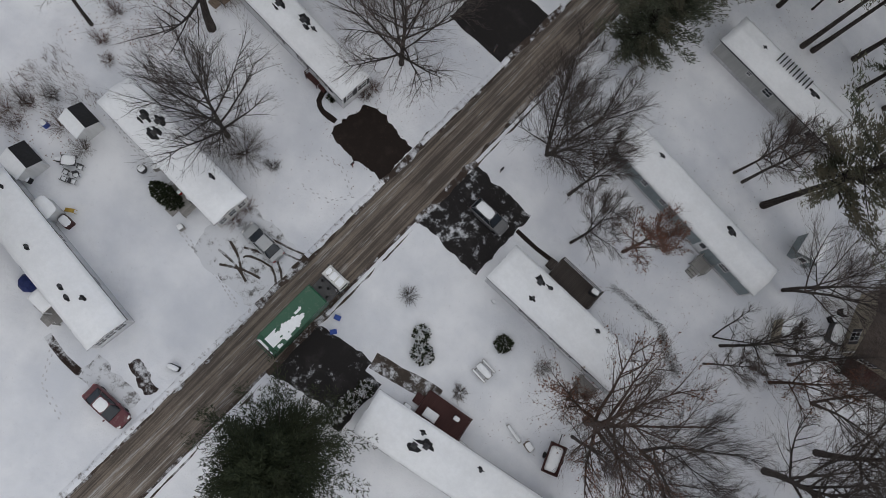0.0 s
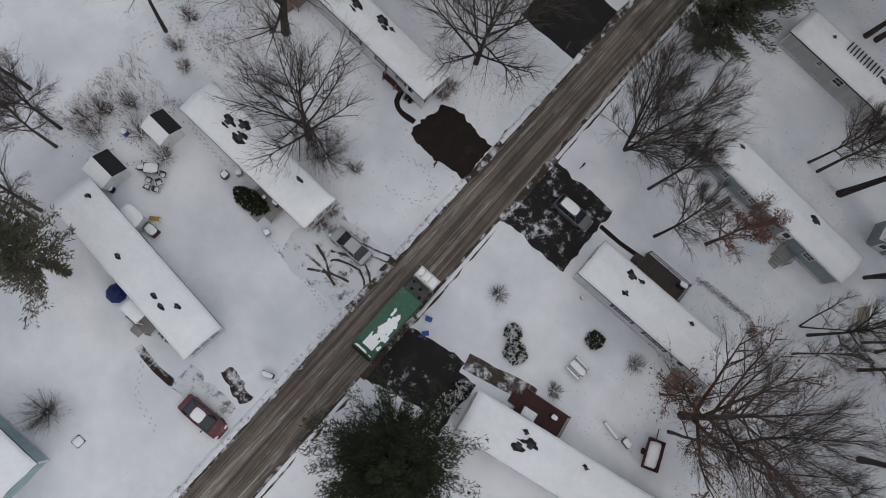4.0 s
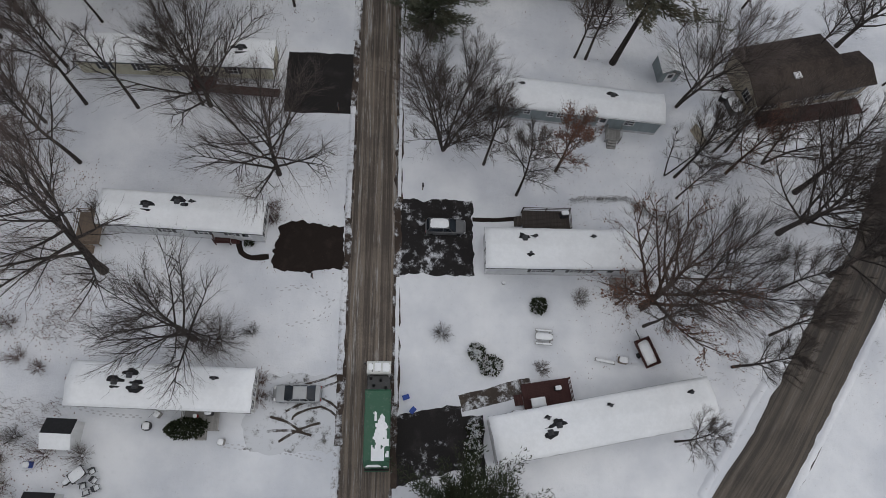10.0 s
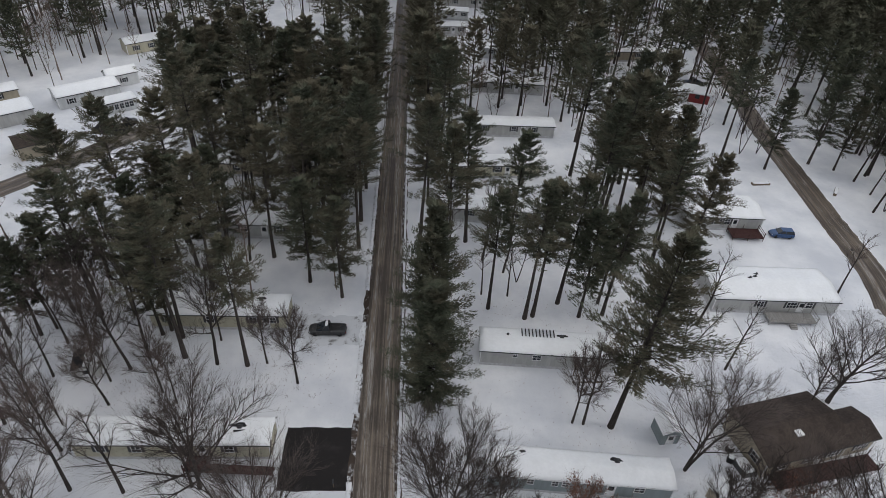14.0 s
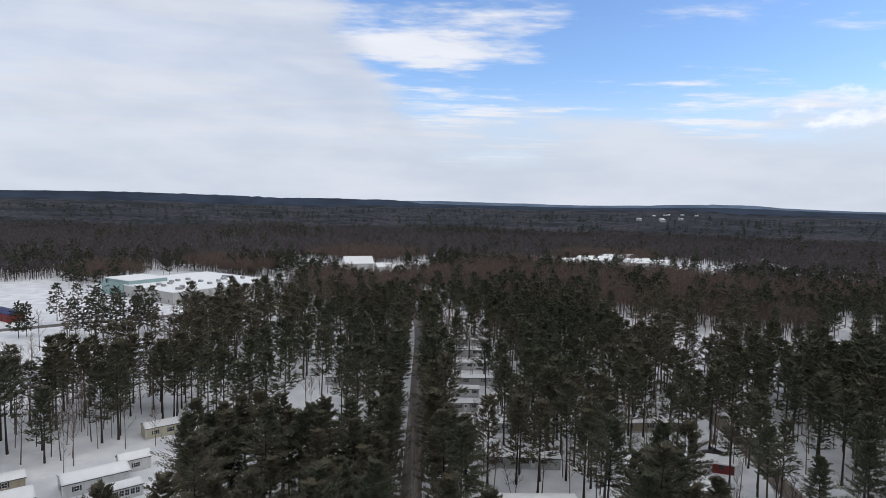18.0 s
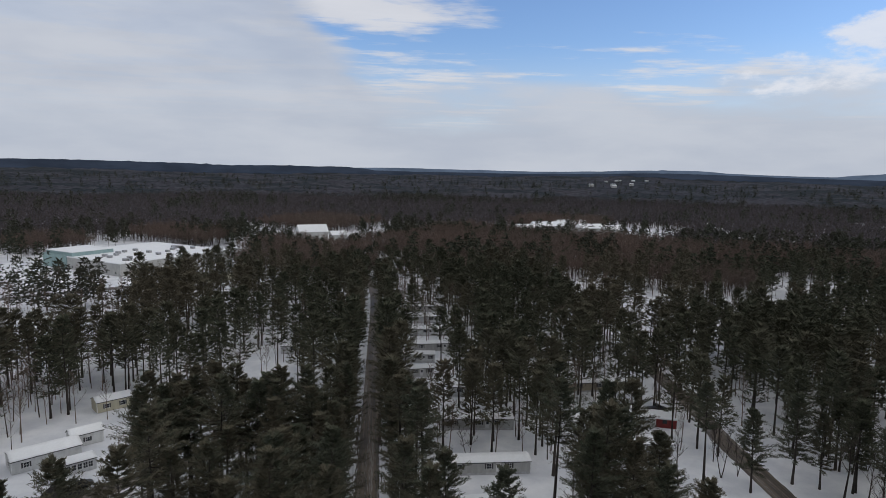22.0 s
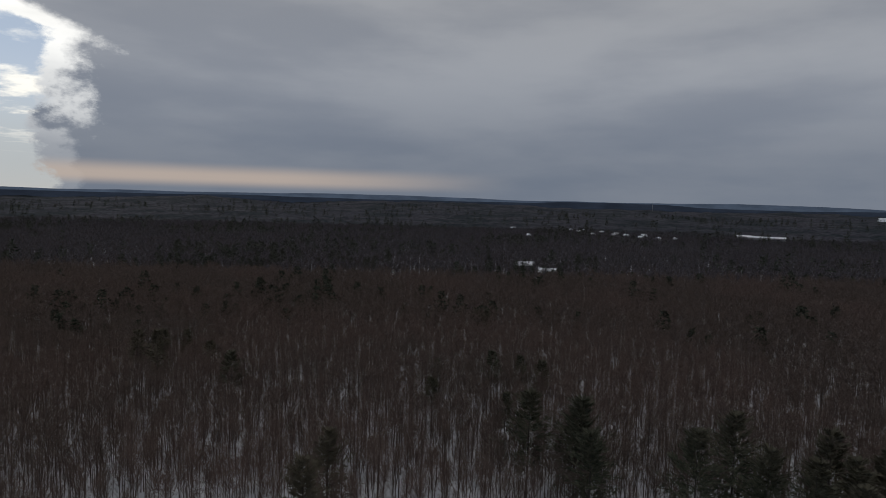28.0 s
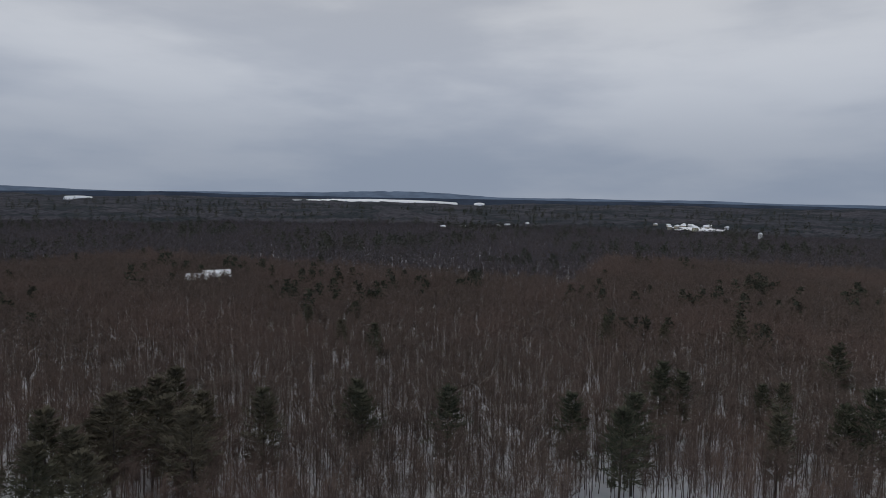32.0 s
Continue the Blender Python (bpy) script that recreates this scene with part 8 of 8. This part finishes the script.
snowy_item("board", 25.0, -12.5, -12, 2.2, 0.35, 0.35, M_GREYWOOD, "long pale board on trestles with snow", "board", True)
snowy_item("log_pile", 27.0, -12.4, -12, 1.0, 0.7, 0.5, M_WOOD, "small heap of logs with snow", "logs")
snowy_item("motor_scooter", -4.2, -30.6, 20, 1.2, 0.5, 0.6, M_RUBBER, "dark covered scooter beside the lane", "scooter")
snowy_item("wheel_ring", -12.8, -46.0, 0, 0.9, 0.9, 0.12, M_DARKTRIM, "dark hoop lying in the snow", "hoop")
snowy_item("stone", 14.5, -3.9, 0, 0.45, 0.4, 0.35, M_STEEL, "small snow-capped block at the home's corner", "block")
snowy_item("long_bench", 92.0, 84.0, 55, 3.2, 0.6, 0.5, M_WOOD, "dark wooden guard beam beside the lane", "beam")
snowy_item("long_bench", 77.0, 86.5, 5, 4.0, 0.9, 0.4, M_WOOD, "dark timber beam by the driveway", "beam")
snowy_item("storage_box", 44.7, 19.7, 14, 1.6, 2.3, 0.9, M_BLACK, "large dark box with a snowy top beside the tan house", "box")
for x, y, r in ((44.0, 22.3, 20), (43.5, 20.9, 60)):
    snowy_item("bin", x, y, r, 0.9, 0.7, 0.9, M_RUBBER, "dark snow-capped bin beside the house", "bin")
block(68.7, 132, -4, 7, 4.5, 2.8, 1.2, M_REDWALL, "small red hut with a snowy gable roof", name="hut", n=1)
block(78.3, 128.6, -20, 6, 5, 2.6, 1.0, M_REDWALL, "dark red shed with a snowy roof", name="hut", n=1)
block(-86.9, 88.1, 38, 6, 5, 2.6, 1.2, M_REDWALL, "brick-red shed with a snowy roof", name="hut", n=1)


# footprints, wheel marks and dead stalks
def footprints(pts, label, step=0.42, seed=1):
    """A trodden line: many small low discs in a greyer tone than the snow."""
    g, b = random.Random(seed), Build()
    for i in range(len(pts) - 1):
        a, c = Vector((*pts[i], 0)), Vector((*pts[i + 1], 0))
        n = max(1, int((c - a).length / step))
        d = (c - a).normalized()
        s = Vector((d.y, -d.x, 0))
        for j in range(n):
            p = a.lerp(c, j / n) + s * (0.14 if j % 2 else -0.14) + Vector((g.uniform(-0.08, 0.08), g.uniform(-0.08, 0.08), 0))
            k = 7
            ring = [p + d * 0.17 * math.cos(6.283 * q / k) * g.uniform(0.8, 1.2) + s * 0.08 * math.sin(6.283 * q / k) + Vector((0, 0, 0.008)) for q in range(k)]
            b.face_set([p + Vector((0, 0, 0.012))] + ring, [(0, 1 + q, 1 + (q + 1) % k) for q in range(k)])
    ob = part("footprints", b, M_DENT)
    return tagged(ob, label, "footprints", kind="stuff")


footprints([(22.5, 5.6), (24, 6.6), (28, 6.9), (31.5, 6.2), (33.5, 4.5), (34.5, 2.5)], "line of footprints round the white home", 0.3, 2)
footprints([(-28.2, -17.4), (-25, -18.0), (-21.8, -18.2)], "footprints from the shed", 0.3, 3)
footprints([(-28.5, 0.6), (-24, -0.6), (-20, -1.4), (-17, -0.8)], "footprints behind the white home", 0.35, 4)
footprints([(-14.5, -20.8), (-11.5, -21.2), (-8, -21.6), (-4, -22.3)], "scuffed footprints to the lane", 0.25, 5)
footprints([(-10, -5.0), (-7, -4.6), (-4, -6.0), (-5.5, -8.2), (-9, -9)], "scuffed footprints in the yard", 0.4, 6)
footprints([(-14, -37), (-12, -40), (-8, -41)], "footprints beside the red car", 0.4, 7)
footprints([(70, 43), (74, 41.5), (79, 42.5), (84, 45)], "footprints near the grey home", 0.3, 8)
for i, y in enumerate((-14.6, -15.4, -16.5, -17.3)):
    strip("wheel_track", [(-9.5 + i * 0.7, y - 1.2), (-7, y - 0.6), (-4.6, y + 0.1), (-3.0, y + (0.7 if i < 2 else -0.9))], 0.22, M_PATH, 0.046 + 0.003 * i, "dark wheel track in the snow", "track", 0.06)
for i, (p, q) in enumerate((((-9.8, -19.6), (-5.4, -20.0)), ((-9.6, -18.2), (-6.2, -19.8)), ((-8.6, -20.6), (-4.6, -18.8)))):
    strip("wheel_track", [p, ((p[0] + q[0]) / 2, (p[1] + q[1]) / 2 + 0.3), q], 0.24, M_PATH, 0.058 + 0.003 * i, "dark wheel track in the snow", "track", 0.06)


def stalks(n, box, label, seed, hmin=0.2, hmax=0.7, cond=None, mat=None):
    """Dead weeds and seedlings that stand in the snow."""
    g, b = random.Random(seed), Build()
    x0, y0, x1, y1 = box
    for _ in range(n):
        x, y = g.uniform(x0, x1), g.uniform(y0, y1)
        if noise.noise(Vector((x * 0.12, y * 0.12, seed))) < -0.05 or blocked(x, y, 0.6) or (cond and not cond(x, y)):
            continue
        for k in range(g.randint(2, 5)):
            p = Vector((x + g.uniform(-0.3, 0.3), y + g.uniform(-0.3, 0.3), -0.02))
            e = p + Vector((g.uniform(-0.5, 0.5), g.uniform(-0.5, 0.5), 1)) * g.uniform(hmin, hmax)
            w = Vector((g.uniform(-1, 1), g.uniform(-1, 1), 0)).normalized() * 0.018
            b.face_set([p - w, p + w, e], [(0, 1, 2)])
            m = p.lerp(e, 0.6)
            b.face_set([m - w * 0.6, m + w * 0.6, m + Vector((g.uniform(-0.3, 0.3), g.uniform(-0.3, 0.3), g.uniform(0.05, 0.3)))], [(0, 1, 2)])
    ob = part("dead_stalks", b, mat or M_TWIG)
    return tagged(ob, label, "weeds", kind="stuff")


stalks(1500, (-38, -26, -29.5, 6), "dead weeds and brush standing in the snow", 3, 0.3, 1.2, mat=M_OAKBRUSH)
stalks(500, (-75, 5, -36, 55), "dead undergrowth in the open wood", 4, 0.3, 1.0)
stalks(380, (-34, 30, -8, 44), "dead undergrowth with brown leaves", 5, 0.2, 0.7, mat=M_OAKBRUSH)
stalks(350, (34, -16, 58, 14), "dead undergrowth beneath the bare trees", 6, 0.2, 0.8)
stalks(1500, (120, -120, 230, 20), "undergrowth in the snowy wood", 7, 0.4, 1.6)
stalks(1500, (-160, -230, 120, -130), "undergrowth in the snowy wood", 8, 0.4, 1.6)


def litter(n, box, label, seed, size=0.055, cond=None):
    """Fallen leaves and crumbs of bark lying on the snow."""
    g, b = random.Random(seed), Build()
    x0, y0, x1, y1 = box
    for _ in range(n):
        x, y = g.uniform(x0, x1), g.uniform(y0, y1)
        if noise.noise(Vector((x * 0.09, y * 0.09, seed))) < g.uniform(-0.35, 0.25) or blocked(x, y, 0.3):
            continue
        a, s = g.uniform(0, 6.283), size * g.uniform(0.5, 1.6)
        c, d = math.cos(a) * s, math.sin(a) * s
        b.face_set([(x - c, y - d, 0.02), (x + d * 0.5, y - c * 0.5, 0.035), (x + c, y + d, 0.025), (x - d * 0.5, y + c * 0.5, 0.04)], [(0, 1, 2, 3)])
    return tagged(part("fallen_leaves", b, M_OAKLEAF), label, "leaves", kind="stuff")


litter(2600, (18, -20, 60, 20), "fallen brown leaves scattered on the snow", 2)
litter(2600, (-39, -28, -28, 10), "leaf crumbs scattered on the snow", 3, 0.08)
litter(2000, (-36, 28, -6, 48), "fallen brown leaves scattered on the snow", 4)
litter(1200, (-26, -14, -4, 18), "leaf crumbs scattered on the snow", 5, 0.06)
EDGING = [(16.8, 4.2), (19.7, 6.0), (24.4, 6.4), (29.5, 6.6), (30.8, 5.6), (33.9, 4.0)]


def by_edging(x, y):
    p = Vector((x, y))
    for a, c in zip(EDGING, EDGING[1:]):
        a, c = Vector(a), Vector(c)
        t = max(0, min(1, (p - a).dot(c - a) / (c - a).length_squared))
        if (p - a - (c - a) * t).length < (0.22 if c.x < 31 else 0.6):
            return True
    return False


stalks(4200, (16, 3, 35, 7.2), "row of dead plants along a garden edge in the snow", 12, 0.15, 0.4, cond=by_edging, mat=M_BARK)
litter(1500, (8, 20, 46, 50), "pine litter and leaf crumbs scattered on the snow", 6, 0.06)
